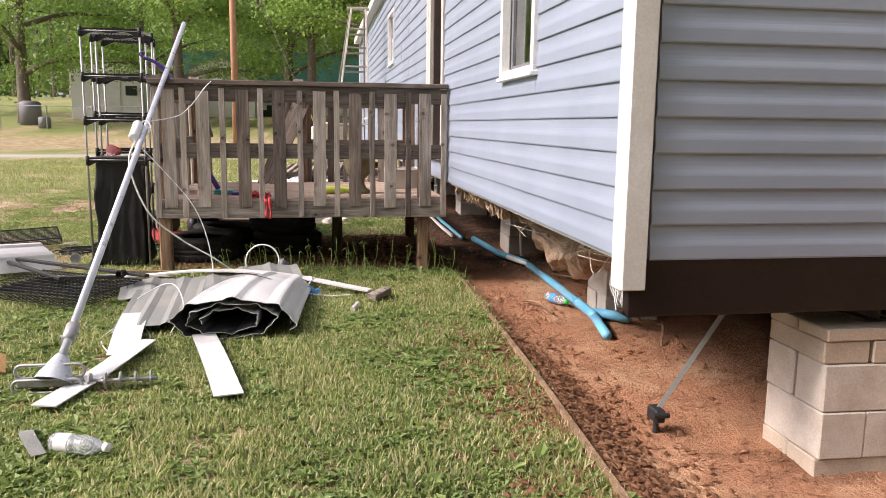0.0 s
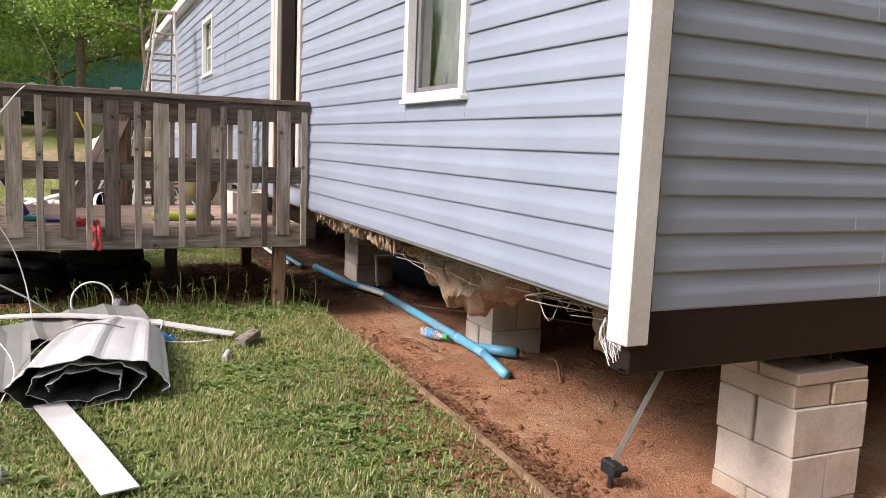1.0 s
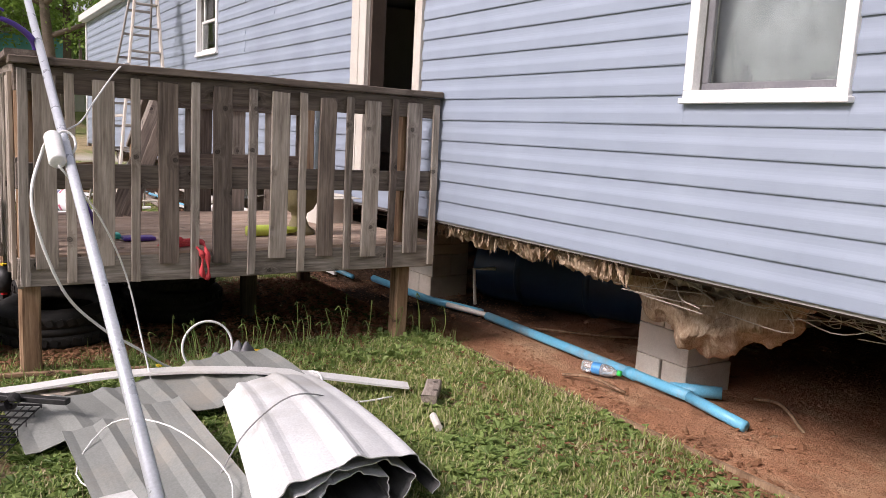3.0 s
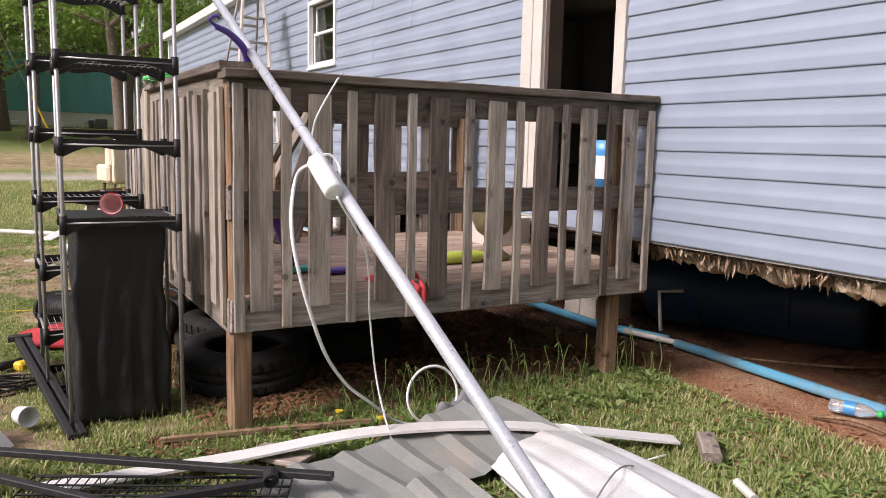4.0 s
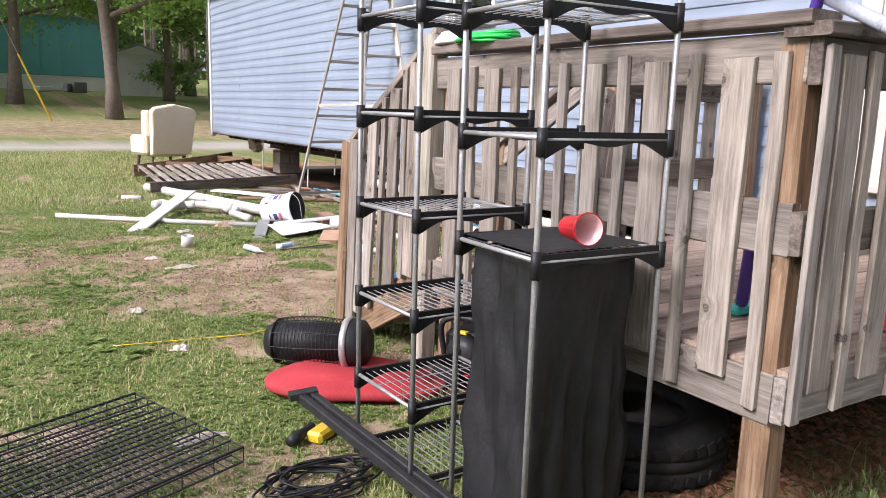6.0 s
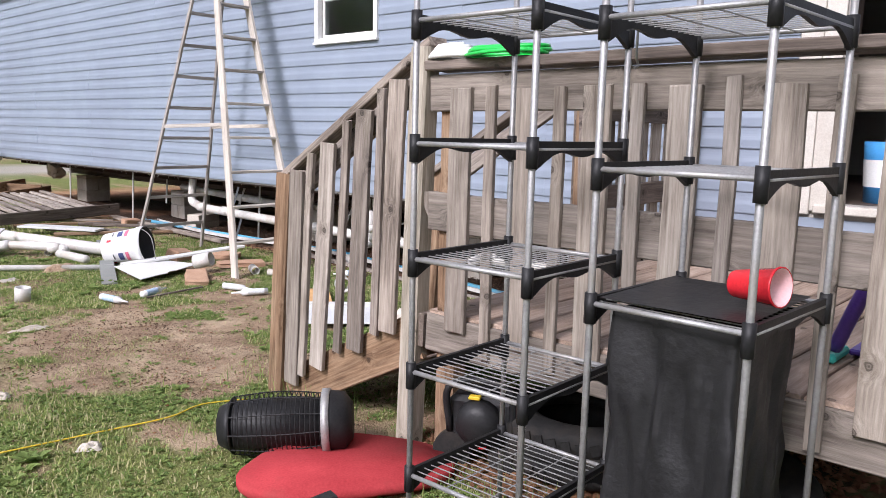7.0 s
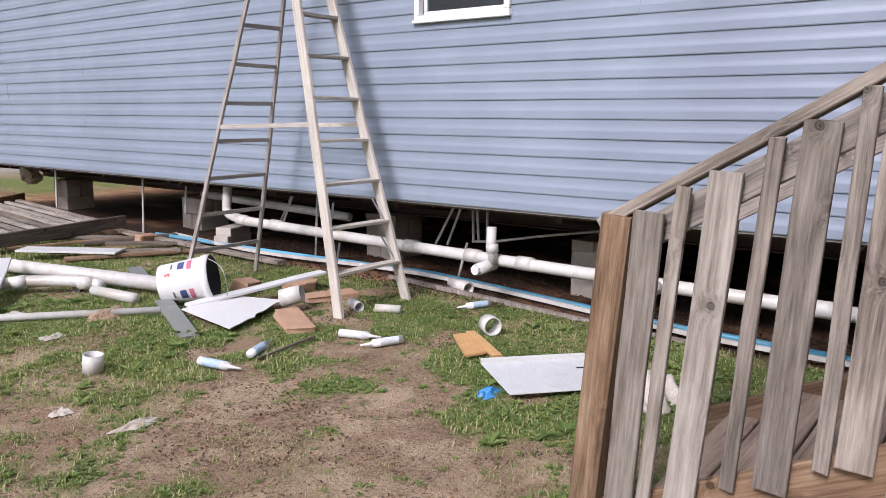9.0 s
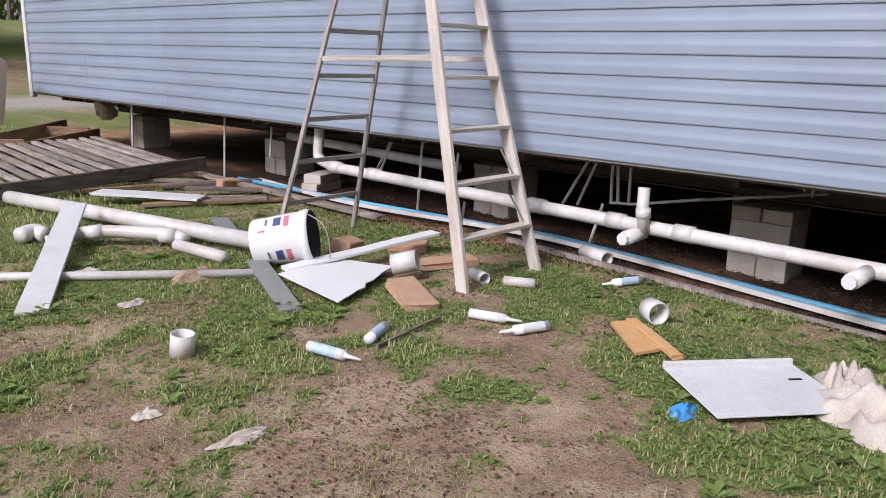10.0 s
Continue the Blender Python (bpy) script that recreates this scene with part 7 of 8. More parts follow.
for s in (-1, 1):
    part("armrest", boxed(0.13, 0.62, 0.36, 0.05, s * 0.38, 0.02, 0.45), M_CREAM, ch)
    part("wing", boxed(0.09, 0.26, 0.48, 0.035, s * 0.37, -0.22, 0.83), M_CREAM, ch)
    for y in (-0.27, 0.27):
        part("leg", swept([(s * 0.3, y, 0.25), (s * 0.31, y * 1.05, 0.12), (s * 0.32, y * 1.12, 0.0)], [0.035, 0.024, 0.018], 8), M_DARKDOOR, ch, smooth=True)

# ---- distance: trailer, sheds, poles, fence, trees ----


def trailer(name, x0, x1, y, depth, h, mat, label, skirt, roofmat):
    zg = gz((x0 + x1) / 2, y)
    t = thing(name, pose((x0 + x1) / 2, y, zg), label, "building")
    L = x1 - x0
    part("wall", boxed(L, depth, h, 0.02, 0, depth / 2, 0.9 + h / 2), mat, t)
    part("skirting", boxed(L - 0.1, depth - 0.1, 0.92, 0, 0, depth / 2, 0.44), skirt, t)
    part("roof", boxed(L + 0.2, depth + 0.2, 0.12, 0.02, 0, depth / 2, 0.9 + h + 0.06), roofmat, t)
    for k in range(0, int(L / 0.6), 2):
        part("rib", boxed(0.05, 0.03, h - 0.1, 0, -L / 2 + 0.3 + 0.6 * k, -0.012, 0.9 + h / 2), mat, t)
    return t


M_WHITEGREY = plain("chalky_white_wall", (0.58, 0.58, 0.56), (0.70, 0.70, 0.68), 1.2, 0.7)
M_DARKGLASS = plain("dark_window_glass", (0.03, 0.035, 0.04), (0.05, 0.055, 0.06), 2, 0.15)
tt = trailer("teal_trailer", -11.5, 4.6, 54, 5, 3.6, M_TEALWALL, "long teal metal building with pale base behind trees", M_WHITEGREY, M_ROOF)


def shed(x, y, w, d, h, label, face=0):
    zg = gz(x, y)
    s = thing("garden_shed", pose(x, y, zg, 0, 0, face), label, "shed", "sheds")
    part("wall", boxed(w, d, h, 0.01, 0, d / 2, h / 2), M_WHITEGREY, s)
    bm = bmesh.new()
    f = bm.faces.new([bm.verts.new((xx, -0.15, zz)) for xx, zz in ((-w / 2 - 0.15, h - 0.02), (w / 2 + 0.15, h - 0.02), (w / 2 + 0.15, h + 0.08), (0, h + w * 0.22), (-w / 2 - 0.15, h + 0.08))])
    r = bmesh.ops.extrude_face_region(bm, geom=[f])
    bmesh.ops.translate(bm, verts=[v for v in r["geom"] if isinstance(v, bmesh.types.BMVert)], vec=(0, d + 0.3, 0))
    part("roof", bm, M_WHITEGREY, s)
    for sg in (-1, 1):
        plank("edge_trim", s.matrix_basis @ Vector((sg * (w / 2 + 0.17), -0.17, h + 0.06)), s.matrix_basis @ Vector((0, -0.17, h + w * 0.22 + 0.02)), 0.06, 0.12, M_ROOF, s)
    part("door", boxed(w * 0.5, 0.04, h * 0.82, 0.01, -w * 0.05, -0.02, h * 0.41), M_WHITE, s)
    part("window", boxed(0.7, 0.05, 0.6, 0.01, w * 0.36, -0.02, h * 0.6), M_DARKGLASS, s)
    return s


shed(-7.6, 50, 4.35, 3, 3.1, "small white shed with dark roof edge")
shed(5.9, 50, 2.6, 3, 2.5, "small white shed beside the trees")
shed(-14.2, 46, 4.2, 4, 3.0, "low white outbuilding with a dark window")

up = thing("utility_pole", pose(-4.62, 29, gz(-4.62, 29)), "tall brown wooden utility pole", "pole")
part("shaft", swept([(0, 0, -0.3), (0, 0, 5), (0, 0, 10)], [0.16, 0.14, 0.12], 12), M_UPOLE, up, smooth=True)
gw = thing("guy_wire", pose(-1.2, 31, gz(-1.2, 31)), "steel guy wire with yellow plastic guard", "wire")
inv = gw.matrix_basis.inverted()
top, ft = Vector((-4.62, 29, 9.0)), Vector((-0.9, 32, gz(-0.9, 32)))
part("wire", swept([ft, top], 0.012, 6), M_METAL, gw, m=inv)
part("guard", swept([ft, ft.lerp(top, 0.28)], 0.035, 8), M_YELLOW, gw, m=inv)
fp = thing("flag_pole", pose(7.3, 40, gz(7.3, 40)), "thin steel flag pole with a hanging flag", "flag pole")
part("shaft", swept([(0, 0, 0), (0, 0, 6.5)], 0.05, 8), M_METAL, fp, smooth=True)
bm = bmesh.new()
G = [[bm.verts.new((0.06 + 0.07 * i + 0.02 * math.sin(j), 0.07 * math.sin(i * 1.6 + j * 0.4), 6.3 - 0.14 * j - 0.03 * i)) for j in range(12)] for i in range(7)]
for i in range(6):
    for j in range(11):
        bm.faces.new((G[i][j], G[i + 1][j], G[i + 1][j + 1], G[i][j + 1]))
part("flag", bm, M_RED, fp, "red cloth flag hanging limp", smooth=True)

cf = thing("chain_link_fence", pose(-20, 36, gz(-20, 36)), "low chain-link fence at the field edge", "fence")
inv = cf.matrix_basis.inverted()
for k in range(10):
    x = -30 + 2.2 * k
    part("post", swept([(x, 36, gz(x, 36)), (x, 36, gz(x, 36) + 1.25)], 0.03, 6), M_METAL, cf, m=inv)
part("top_rail", swept([(-30, 36, gz(-30, 36) + 1.22), (-10, 36, gz(-10, 36) + 1.22)], 0.022, 6), M_METAL, cf, m=inv)
bm = bmesh.new()
for k in range(100):
    x = -30 + 0.2 * k
    z = gz(x, 36)
    for s in (0, 1):
        sweep(bm, [(x + s * 1.1, 36, z + 0.05), (x + 1.1 - s * 1.1, 36, z + 1.2)], 0.004, 3)
part("mesh", bm, M_METAL, cf, m=inv)
for x, y, r, h in ((-16.7, 40, 0.55, 1.3), (-15.2, 37.5, 0.3, 0.6)):
    b = thing("barrel", pose(x, y, gz(x, y)), "grey plastic barrel standing by the fence", "barrel", "barrels")
    part("body", lathed([(0, 0), (r, 0), (r, h * 0.9), (r * 0.7, h), (0, h)], 18), M_SCREEN, b, smooth=True)
rj = random.Random(8)
for k in range(14):
    x, y = rj.uniform(-10, 4), rj.uniform(51.5, 53)
    h = rj.uniform(0.3, 0.9)
    tagged(part("yard_junk", boxed(rj.uniform(.4, 1.6), rj.uniform(.3, .8), h, 0.05, 0, 0, h / 2), rj.choice((M_SCREEN, M_WHITE, M_STEELBEAM, M_BLACKMETAL)), None, "", pose(x, y, gz(x, y), 0, 0, rj.uniform(0, 90))), "dark clutter stored beside the far building", "clutter", "yard clutter")

# ---- trees ----


def tree(x, y, h, spread, trunk_r, first, seed, leaves, mat=None, leaf=0.115, kind_label="tall broadleaf tree with spreading green crown"):
    """Tapered trunk, limbs, and a crown of clustered leaves with gaps."""
    r = random.Random(seed)
    z0 = gz(x, y)
    t = thing("tree", pose(x, y, z0), kind_label, "tree", "trees")
    bm = bmesh.new()
    lean = (r.uniform(-.04, .04), r.uniform(-.04, .04))
    trunk = [(lean[0] * z + 0.12 * math.sin(z * 0.5 + seed), lean[1] * z, z) for z in [h * 0.82 * i / 8 for i in range(9)]]
    trunk[0] = (trunk[0][0], trunk[0][1], -0.3)
    sweep(bm, trunk, [trunk_r * (1.35 if i == 0 else 1 - 0.095 * i) for i in range(9)], 10)
    tips = []
    for k in range(11):
        f = first / h + (0.92 - first / h) * (k + r.random()) / 11
        i = min(7, int(f * 0.99 / 0.82 * 8))
        p = Vector(trunk[min(8, i)])
        a = k * 2.4 + r.uniform(-.5, .5)
        L = spread * (1.0 - 0.55 * abs(f - 0.5)) * r.uniform(0.75, 1.1)
        d = Vector((math.cos(a), math.sin(a), r.uniform(0.1, 0.55)))
        pts = [p, p + d * L * 0.4 + Vector((0, 0, 0.05 * L)), p + d * L * 0.75, p + d * L + Vector((0, 0, -0.06 * L))]
        sweep(bm, smooth_path(pts, 3), [trunk_r * 0.42 * (1 - 0.09 * j) for j in range(10)], 6)
        for q in (0.35, 0.55, 0.75, 0.9, 1.0):
            tips.append(p + d * L * q + Vector((r.uniform(-.5, .5), r.uniform(-.5, .5), r.uniform(-.1, .5))) * spread * 0.18)
    for k in range(8):
        tips.append(Vector(trunk[8]) + Vector((r.gauss(0, 1), r.gauss(0, 1), r.uniform(-.3, 1.2))) * spread * 0.2)
    part("trunk", bm, M_BARK, t, smooth=True)
    g = np.random.default_rng(seed)
    tp = np.array([tuple(v) for v in tips])
    idx = g.integers(0, len(tp), leaves)
    c = tp[idx] + g.normal(0, 1, (leaves, 3)) * np.array([1, 1, 0.65]) * spread * 0.135
    n = g.normal(0, 1, (leaves, 3)) + np.array([0, 0, 0.8])
    n /= np.linalg.norm(n, axis=1)[:, None]
    u = np.cross(n, g.normal(0, 1, (leaves, 3)))
    u /= np.linalg.norm(u, axis=1)[:, None]
    w = np.cross(n, u)
    s = (leaf * g.uniform(0.6, 1.3, leaves))[:, None]
    V = np.stack([c - u * s, c + w * s * 0.55 + n * s * 0.12, c + u * s, c - w * s * 0.55 + n * s * 0.12], 1).reshape(-1, 3)
    o = mesh_np("crown", V, np.arange(leaves * 4).reshape(-1, 4), mat or M_LEAF)
    o.parent = t
    return t


tree(1.5, 33.5, 13, 5.0, 0.30, 4.5, 1, 15300)
tree(-3.0, 47, 14, 6.0, 0.38, 3.2, 2, 17000)
tree(-8.6, 40, 13, 6.2, 0.36, 3.0, 3, 18700)
tree(-17.5, 42, 13, 6.5, 0.40, 3.0, 4, 18700)
tree(-13.0, 50, 15, 6.5, 0.38, 3.2, 5, 15300)
tree(3.4, 45, 14, 5.0, 0.30, 4.6, 6, 13600)
tree(6.6, 46, 14, 5.0, 0.28, 4.2, 7, 13600)
tree(-23, 48, 15, 7.0, 0.4, 2.8, 8, 13600)
tree(-5.8, 60, 16, 7.0, 0.4, 3.5, 9, 11900, M_LEAF_DARK, 0.22)
tree(9.5, 52, 15, 6, 0.35, 2.5, 10, 13600)
tree(-1.5, 40.5, 12.5, 4.5, 0.32, 4.8, 12, 12750)
for i, (x, y) in enumerate(((13, 30), (17, 20), (15, 8), (16, -6), (12, 45))):
    tree(x, y, 12, 6, 0.35, 2.2, 30 + i, 4500, M_LEAF_DARK, 0.24, "dense green tree behind the home")
bu = tree(7.2, 47, 2.2, 1.6, 0.06, 0.3, 41, 3000, M_LEAF_DARK, 0.10, "low dark green bush beside the shed")

# far woods: one joined belt of trunks and leaf clumps
g = np.random.default_rng(77)
nl = 60000
fx = g.uniform(-75, 60, nl)
fy = 84 + 14 * g.random(nl) + 8 * np.sin(fx * 0.11)
hz = 13 + 4 * np.sin(fx * 0.35) + 3 * np.sin(fx * 0.9 + 1)
fz = ground_z(fx, fy) + 0.3 + hz * g.random(nl) ** 0.8
c = np.stack([fx, fy, fz], 1)
n = g.normal(0, 1, (nl, 3))
n /= np.linalg.norm(n, axis=1)[:, None]
u = np.cross(n, g.normal(0, 1, (nl, 3)))
u /= np.linalg.norm(u, axis=1)[:, None]
w = np.cross(n, u)
s = g.uniform(0.25, 0.6, nl)[:, None]
V = np.stack([c - u * s, c + w * s * 0.6, c + u * s, c - w * s * 0.6], 1).reshape(-1, 3)
tagged(mesh_np("far_woods", V, np.arange(nl * 4).reshape(-1, 4), M_LEAF_DARK), "distant belt of green woodland", "woods", kind="stuff")
# unseen belt added behind the yard, raised southward to dim the end wall
nl = 40000
ang = g.uniform(math.radians(165), math.radians(375), nl)
south = np.exp(-((ang - math.radians(272)) / math.radians(38)) ** 2)
rr = 38 - 16 * south + 14 * g.random(nl)
fx, fy = rr * np.cos(ang), rr * np.sin(ang) - 4
fz = ground_z(fx, fy) + 0.2 + (11 + 5 * south + 4 * np.sin(ang * 17)) * g.random(nl) ** 0.8
c = np.stack([fx, fy, fz], 1)
n = g.normal(0, 1, (nl, 3))
n /= np.linalg.norm(n, axis=1)[:, None]
u = np.cross(n, g.normal(0, 1, (nl, 3)))
u /= np.linalg.norm(u, axis=1)[:, None]
w = np.cross(n, u)
s = g.uniform(0.4, 0.8, nl)[:, None]
V = np.stack([c - u * s, c + w * s * 0.6, c + u * s, c - w * s * 0.6], 1).reshape(-1, 3)
tagged(mesh_np("far_woods", V, np.arange(nl * 4).reshape(-1, 4), M_LEAF_DARK), "unseen leaf belt added to cut the low south sky", "woods", kind="stuff")
bm = bmesh.new()
for k in range(90):
    x = -70 + 1.4 * k + rj.uniform(-.6, .6)
    y = 82 + rj.uniform(0, 8)
    sweep(bm, [(x, y, gz(x, y)), (x + rj.uniform(-.4, .4), y, gz(x, y) + 12)], [0.22, 0.10], 6)
tagged(part("far_trunks", bm, M_BARK), "distant thin tree trunks", "woods", kind="stuff")

# ---- grass, weeds, leaves and crumbs ----


def blades(name, n, xr, yr, h0, h1, wid, seed, material, label, keep, curl=0.5):
    g = np.random.default_rng(seed)
    x, y = g.uniform(*xr, n), g.uniform(*yr, n)
    k = keep(x, y, g.random(n))
    x, y = x[k], y[k]
    m = len(x)
    clump = vnoise(x, y, 0.35)
    h = (h0 + (h1 - h0) * g.random(m) ** 2) * (0.55 + 0.9 * clump)
    a = g.uniform(0, math.tau, m)
    b = a + g.uniform(-.6, .6, m)
    lean = g.uniform(0.15, 1.0, m) * curl
    z = ground_z(x, y) - 0.004
    px, py = np.cos(a + math.pi / 2) * wid, np.sin(a + math.pi / 2) * wid
    mx, my = x + np.cos(b) * h * lean * 0.45, y + np.sin(b) * h * lean * 0.45
    tx, ty = x + np.cos(b) * h * lean * 1.15, y + np.sin(b) * h * lean * 1.15
    hh = h * np.sqrt(np.maximum(0.15, 1 - lean ** 2 * 0.8))
    V = np.stack([np.stack([x - px, y - py, z], 1), np.stack([x + px, y + py, z], 1), np.stack([mx + px * .8, my + py * .8, z + hh * .62], 1), np.stack([mx - px * .8, my - py * .8, z + hh * .62], 1), np.stack([tx, ty, z + hh], 1)], 1).reshape(-1, 3)
    q = np.arange(m)[:, None] * 5
    F = (q + np.array([0, 1, 2, 3])).tolist() + (q + np.array([3, 2, 4])).tolist()
    return tagged(mesh_np(name, V, F, material), label, "grass", kind="stuff")


def under_cushion(x, y):
    return ((x + 2.675) / 0.40) ** 2 + ((y - 1.88) / 0.33) ** 2 < 1


def lawn_keep(x, y, r):
    bare = soil_mask(x, y)
    return r < (1 - clay_mask(x, y)) * (1 - 0.93 * bare) ** 1.3 * (1 - road_mask(x, y)) * (1 - under_cushion(x, y))


blades("lawn_grass", 230000, (-3.3, 0.25), (-5.0, 0.2), 0.014, 0.055, 0.0034, 1, M_GRASS, "short uneven lawn grass", lawn_keep, 0.85)
blades("lawn_grass", 260000, (-5.2, 0.1), (0.0, 8.5), 0.010, 0.036, 0.0032, 2, M_GRASS, "short uneven lawn grass", lambda x, y, r: lawn_keep(x, y, r) & ~((x > -2.4) & (y < 1.9)), 0.85)
blades("lawn_grass", 70000, (-9.5, 0.6), (8.5, 19.0), 0.03, 0.08, 0.006, 3, M_GRASS, "short uneven lawn grass", lawn_keep, 0.8)
blades("lawn_grass", 30000, (-9.5, -5.2), (-1.0, 8.5), 0.03, 0.07, 0.004, 13, M_GRASS, "short uneven lawn grass", lawn_keep, 0.8)


def tuft_keep(x, y, r):
    edge = np.exp(-((y + 0.12) / 0.22) ** 2) * (x > -2.5) * (x < 0.15)
    side = 0.4 * np.exp(-((x + 2.50) / 0.18) ** 2) * (y > 0.9) * (y < 2.9) + 0.15 * np.exp(-((x + 2.50) / 0.25) ** 2) * (y > -0.2) * (y <= 0.9)
    stairf = 0.8 * np.exp(-((x + 2.45) / 0.28) ** 2 - ((y - 2.45) / 0.35) ** 2)
    return r < np.maximum(np.maximum(0.45 * edge, side), stairf) * 0.9 * (1 - under_cushion(x, y))


blades("tall_grass", 30000, (-3.2, 0.2), (-0.8, 3.3), 0.04, 0.13, 0.0022, 4, M_TUFT, "taller tufts of grass round the deck", tuft_keep, 0.6)


def weeds(n, xr, yr, size, seed, keep, name="weed_leaves", label="broad low weed leaves among the grass", material=None, lift=1.0, k=6):
    """Rosettes of small broad leaves."""
    g = np.random.default_rng(seed)
    x, y = g.uniform(*xr, n), g.uniform(*yr, n)
    ok = keep(x, y, g.random(n))
    x, y = np.repeat(x[ok], k), np.repeat(y[ok], k)
    m = len(x)
    z = ground_z(x, y)
    S = np.repeat(size * g.uniform(0.45, 1.35, m // k), k) * g.uniform(0.7, 1.2, m)
    a = np.tile(np.arange(k) * 2.4, m // k) + np.repeat(g.uniform(0, 6, m // k), k) + g.uniform(-.4, .4, m)
    e = g.uniform(0.25, 0.9, m) * lift
    dx, dy = np.cos(a), np.sin(a)
    p = S * g.uniform(0.2, 0.36, m)
    st = lambda u, v, h: np.stack([x + dx * S * u - dy * p * v, y + dy * S * u + dx * p * v, z + S * e * h], 1)
    V = np.stack([st(0, 0, 0), st(0.55, 1, 0.7), st(1, 0, 0.72), st(0.55, -1, 0.7)], 1).reshape(-1, 3)
    return tagged(mesh_np(name, V, np.arange(m * 4).reshape(-1, 4), material or M_WEED), label, "weeds", kind="stuff")


weeds(4200, (-3.0, 0.0), (-4.9, -0.3), 0.046, 51, lambda x, y, r: r < sstep(0.47, 0.62, fbm(x + 21, y + 8, 0.45)) * (1 - clay_mask(x, y)), "weed_clumps", "clumps of broad bright weed leaves in the lawn", None, 0.8, 8)
weeds(2200, (-4.6, -0.2), (2.6, 8.0), 0.050, 52, lambda x, y, r: r < sstep(0.52, 0.68, fbm(x + 21, y + 8, 0.45)) * (1 - soil_mask(x, y)) * (1 - clay_mask(x, y)), "weed_clumps", "clumps of broad bright weed leaves in the lawn", None, 0.8, 8)
patch = lambda x, y: 0.35 + 0.65 * sstep(0.42, 0.60, fbm(x + 9, y + 4, 0.6))
weeds(36000, (-3.3, 0.1), (-5.0, 0.1), 0.027, 5, lambda x, y, r: r < patch(x, y) * (1 - clay_mask(x, y)) * 0.8)
weeds(110000, (-5.0, 0.1), (1.0, 8.5), 0.018, 6, lambda x, y, r: (r < patch(x, y) * (1 - soil_mask(x, y) * 0.95) ** 1.2 * (1 - clay_mask(x, y)) * 0.85) & ~((x > -2.4) & (y < 1.9)))
weeds(900, (-2.3, 0.1), (-0.45, 0.12), 0.038, 7, lambda x, y, r: r < 0.25 + 0.5 * sstep(0.45, 0.6, fbm(x + 5, y + 3, 0.3)), "tall_weeds", "leafy green weeds along the deck front", None, 1.8)
weeds(120, (-1.2, 0.1), (-4.4, -1.4), 0.05, 8, lambda x, y, r: r < 0.35 * (1 - clay_mask(x, y)), "tall_weeds", "leafy green weeds in the lawn", None, 1.2)
# seeding stalks before the deck
bm = bmesh.new()
rw = random.Random(31)
heads = []
for k in range(64):
    x, y = rw.uniform(-1.9, 0.05), rw.uniform(-0.28, 0.08)
    z = gz(x, y)
    h = rw.uniform(0.12, 0.30)
    tip = (x + rw.uniform(-.06, .06), y + rw.uniform(-.05, .05), z + h)
    sweep(bm, smooth_path([(x, y, z), ((x + tip[0]) / 2 + 0.015, y, z + h * 0.55), tip, (tip[0] + rw.uniform(-.04, .04), tip[1], tip[2] - 0.015)], 4), 0.0022, 4)
tagged(part("weed_stalks", bm, M_WEED), "thin pale green seeding stalks", "weeds", kind="stuff")
for k, (x, y) in enumerate(((-1.856, -0.03), (-1.72, -0.18), (-2.0, -0.75), (-1.35, -0.85), (-1.95, -0.55), (-1.2, -0.12))):
    fl = thing("yellow_flower", pose(x, y, gz(x, y) + 0.02), "small yellow dandelion flower in the grass", "flower", "yellow flowers")
    part("stalk", swept([(0, 0, -0.02), (0.004, 0, 0.035)], 0.002, 5), M_WEED, fl)
    part("bloom", lathed([(0, 0.028), (0.016, 0.036), (0.018, 0.044), (0, 0.046)], 9), M_YELLOW, fl)


def litter(name, n, xr, yr, size, seed, keep, material, label, flat=0.35):
    g = np.random.default_rng(seed)
    x, y = g.uniform(*xr, n), g.uniform(*yr, n)
    k = keep(x, y, g.random(n))
    x, y = x[k], y[k]
    m = len(x)
    z = ground_z(x, y) + 0.004
    a = g.uniform(0, math.tau, m)
    s = size * g.uniform(0.4, 1.5, m)
    u = np.stack([np.cos(a), np.sin(a), g.uniform(-flat, flat, m)], 1) * s[:, None]
    w = np.stack([-np.sin(a), np.cos(a), g.uniform(-flat, flat, m)], 1) * s[:, None] * 0.6
    c = np.stack([x, y, z + s * 0.25], 1)
    top = c + np.array([0, 0, 1]) * (s * 0.35)[:, None]
    V = np.stack([c - u, c + w, c + u, c - w, top], 1).reshape(-1, 3)
    q = np.arange(m)[:, None] * 5
    F = np.concatenate([q + np.array(t) for t in ((0, 1, 4), (1, 2, 4), (2, 3, 4), (3, 0, 4))])
    return tagged(mesh_np(name, V, F, material), label, "litter", kind="stuff")


near_edge = lambda x, y: np.exp(-((x + 0.05) / 0.22) ** 2) * sstep(-1.6, -3.0, y)
litter("dry_leaves", 22000, (-0.6, 0.45), (-5.2, -0.5), 0.019, 9, lambda x, y, r: r < 0.03 + 0.75 * near_edge(x, y), M_DRYLEAF, "brown dry leaves along the clay edge")
litter("clay_crumbs", 30000, (-0.1, 3.2), (-5.0, 2.2), 0.0075, 10, lambda x, y, r: r < clay_mask(x, y) * 0.6, M_CLOD, "small crumbs of red clay", 0.5)
litter("clay_crumbs", 1300, (-0.1, 3.0), (-5.0, 2.0), 0.022, 11, lambda x, y, r: r < clay_mask(x, y) * 0.6, M_CLOD, "lumps of red clay", 0.5)
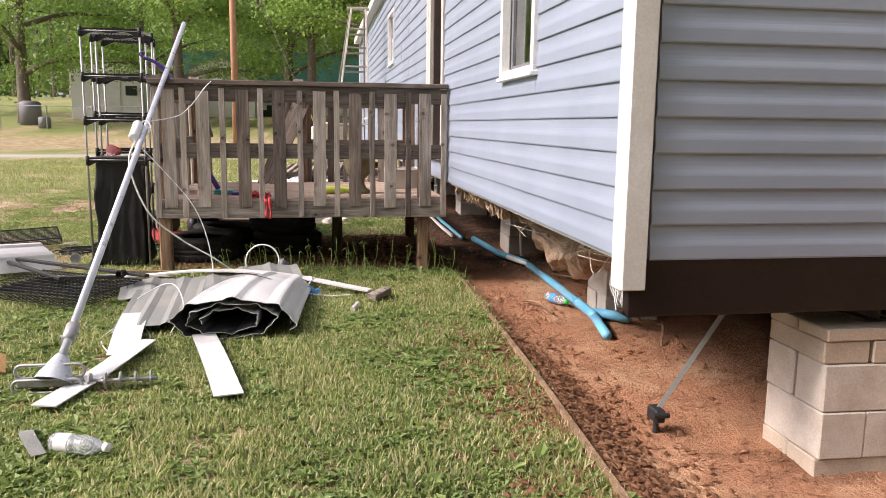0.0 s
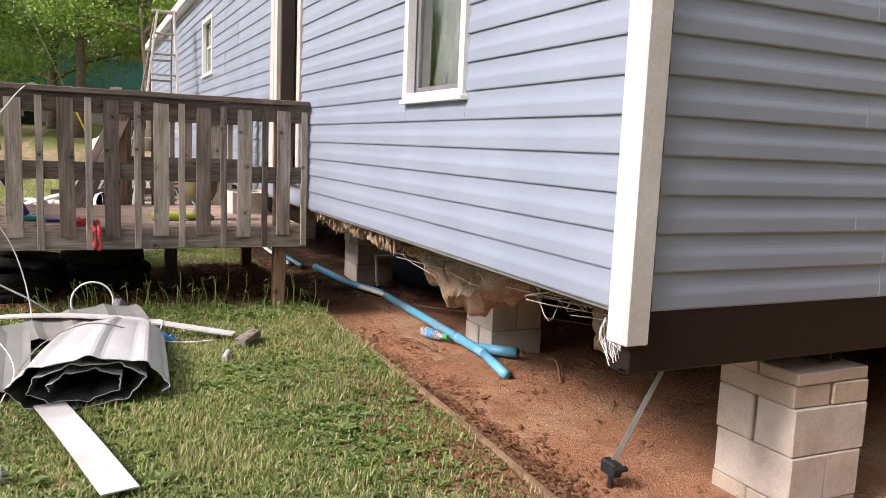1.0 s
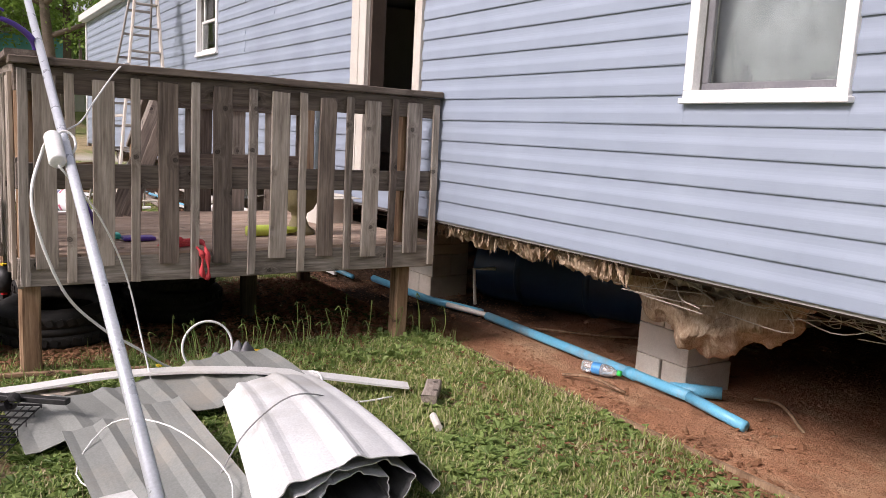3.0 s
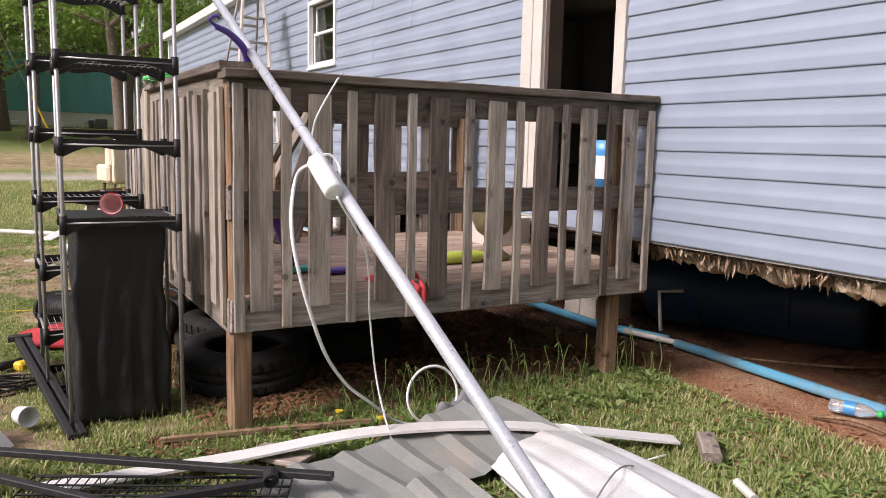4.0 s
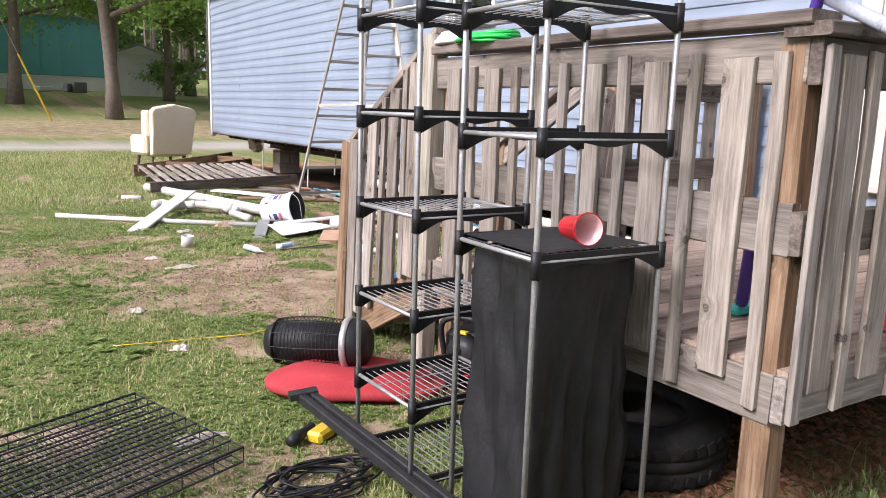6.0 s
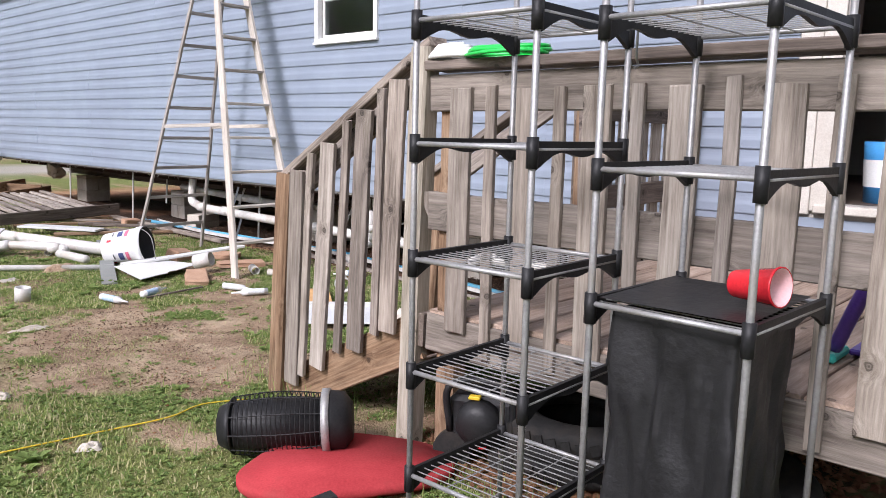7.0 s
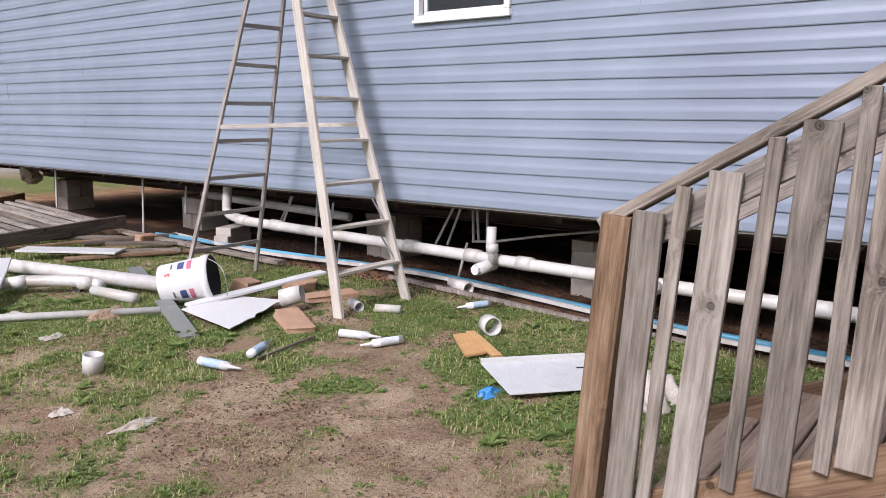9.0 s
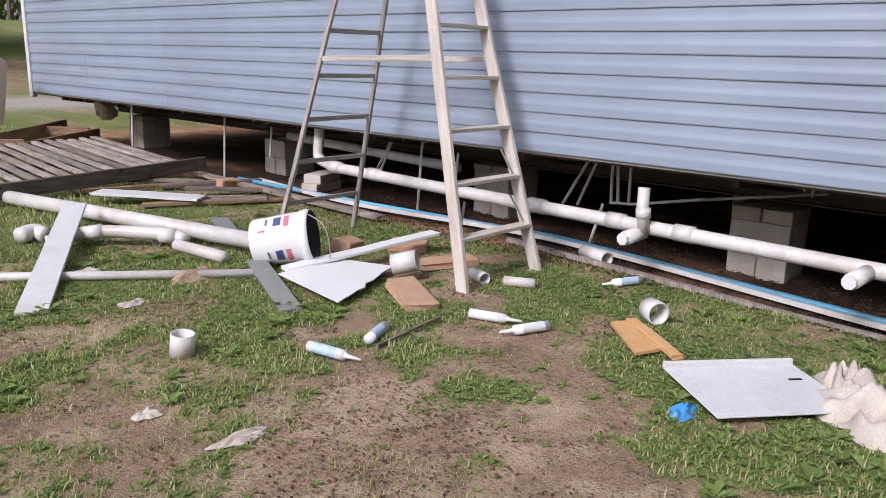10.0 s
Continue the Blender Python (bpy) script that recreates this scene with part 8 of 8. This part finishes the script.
litter("dry_leaves", 9000, (-2.4, 0.0), (0.15, 1.95), 0.02, 16, lambda x, y, r: r < 0.9, M_DRYLEAF, "brown dead leaves under the deck")
litter("soil_crumbs", 14000, (-5.0, 0.4), (2.3, 8.5), 0.005, 12, lambda x, y, r: r < soil_mask(x, y) * 0.6, M_CLOD, "small crumbs of bare soil", 0.5)
litter("dry_leaves", 12000, (-5.0, 0.5), (2.2, 9.0), 0.009, 14, lambda x, y, r: r < (0.05 + 0.7 * soil_mask(x, y)) * sstep(0.52, 0.68, fbm(x + 3, y + 7, 0.4)), M_DRYLEAF, "brown dry leaf bits on the soil")
litter("dry_leaves", 2600, (-3.4, 0.0), (-5.0, 0.0), 0.014, 15, lambda x, y, r: r < 0.10 + 0.6 * soil_mask(x, y) + 0.3 * sstep(0.5, 0.65, fbm(x + 3, y + 7, 0.5)), M_DRYLEAF, "brown dry leaf bits on the lawn")
mould = lambda x, y: sstep(0.55, 0.64, fbm(x + 3, y + 7, 0.45))
litter("leaf_mould", 90000, (-5.2, 0.5), (2.2, 8.6), 0.0062, 61, lambda x, y, r: r < (0.06 + 0.85 * soil_mask(x, y)) * mould(x, y) * 0.8, M_MULCH, "dark matted leaf litter on the bare soil", 0.6)
litter("leaf_mould", 16000, (-0.2, 1.1), (2.2, 9.0), 0.012, 62, lambda x, y, r: r < 0.8 * sstep(-0.15, 0.05, x), M_MULCH, "dark leaf litter along the home's edge", 0.6)
litter("leaf_mould", 9000, (-2.9, 0.0), (-0.55, 0.15), 0.013, 63, lambda x, y, r: r < 0.25 + 0.6 * soil_mask(x, y), M_DRYLEAF, "brown leaf litter before the deck", 0.6)
blades("soil_grass", 120000, (-5.2, 0.1), (2.2, 8.5), 0.008, 0.030, 0.0020, 64, M_GRASS, "thin sparse grass on the bare soil", lambda x, y, r: (r < 0.75 * soil_mask(x, y) * sstep(0.44, 0.62, fbm(x + 31, y + 11, 0.5)) * (1 - clay_mask(x, y))) & ~((x > -2.4) & (y < 1.9)), 0.9)
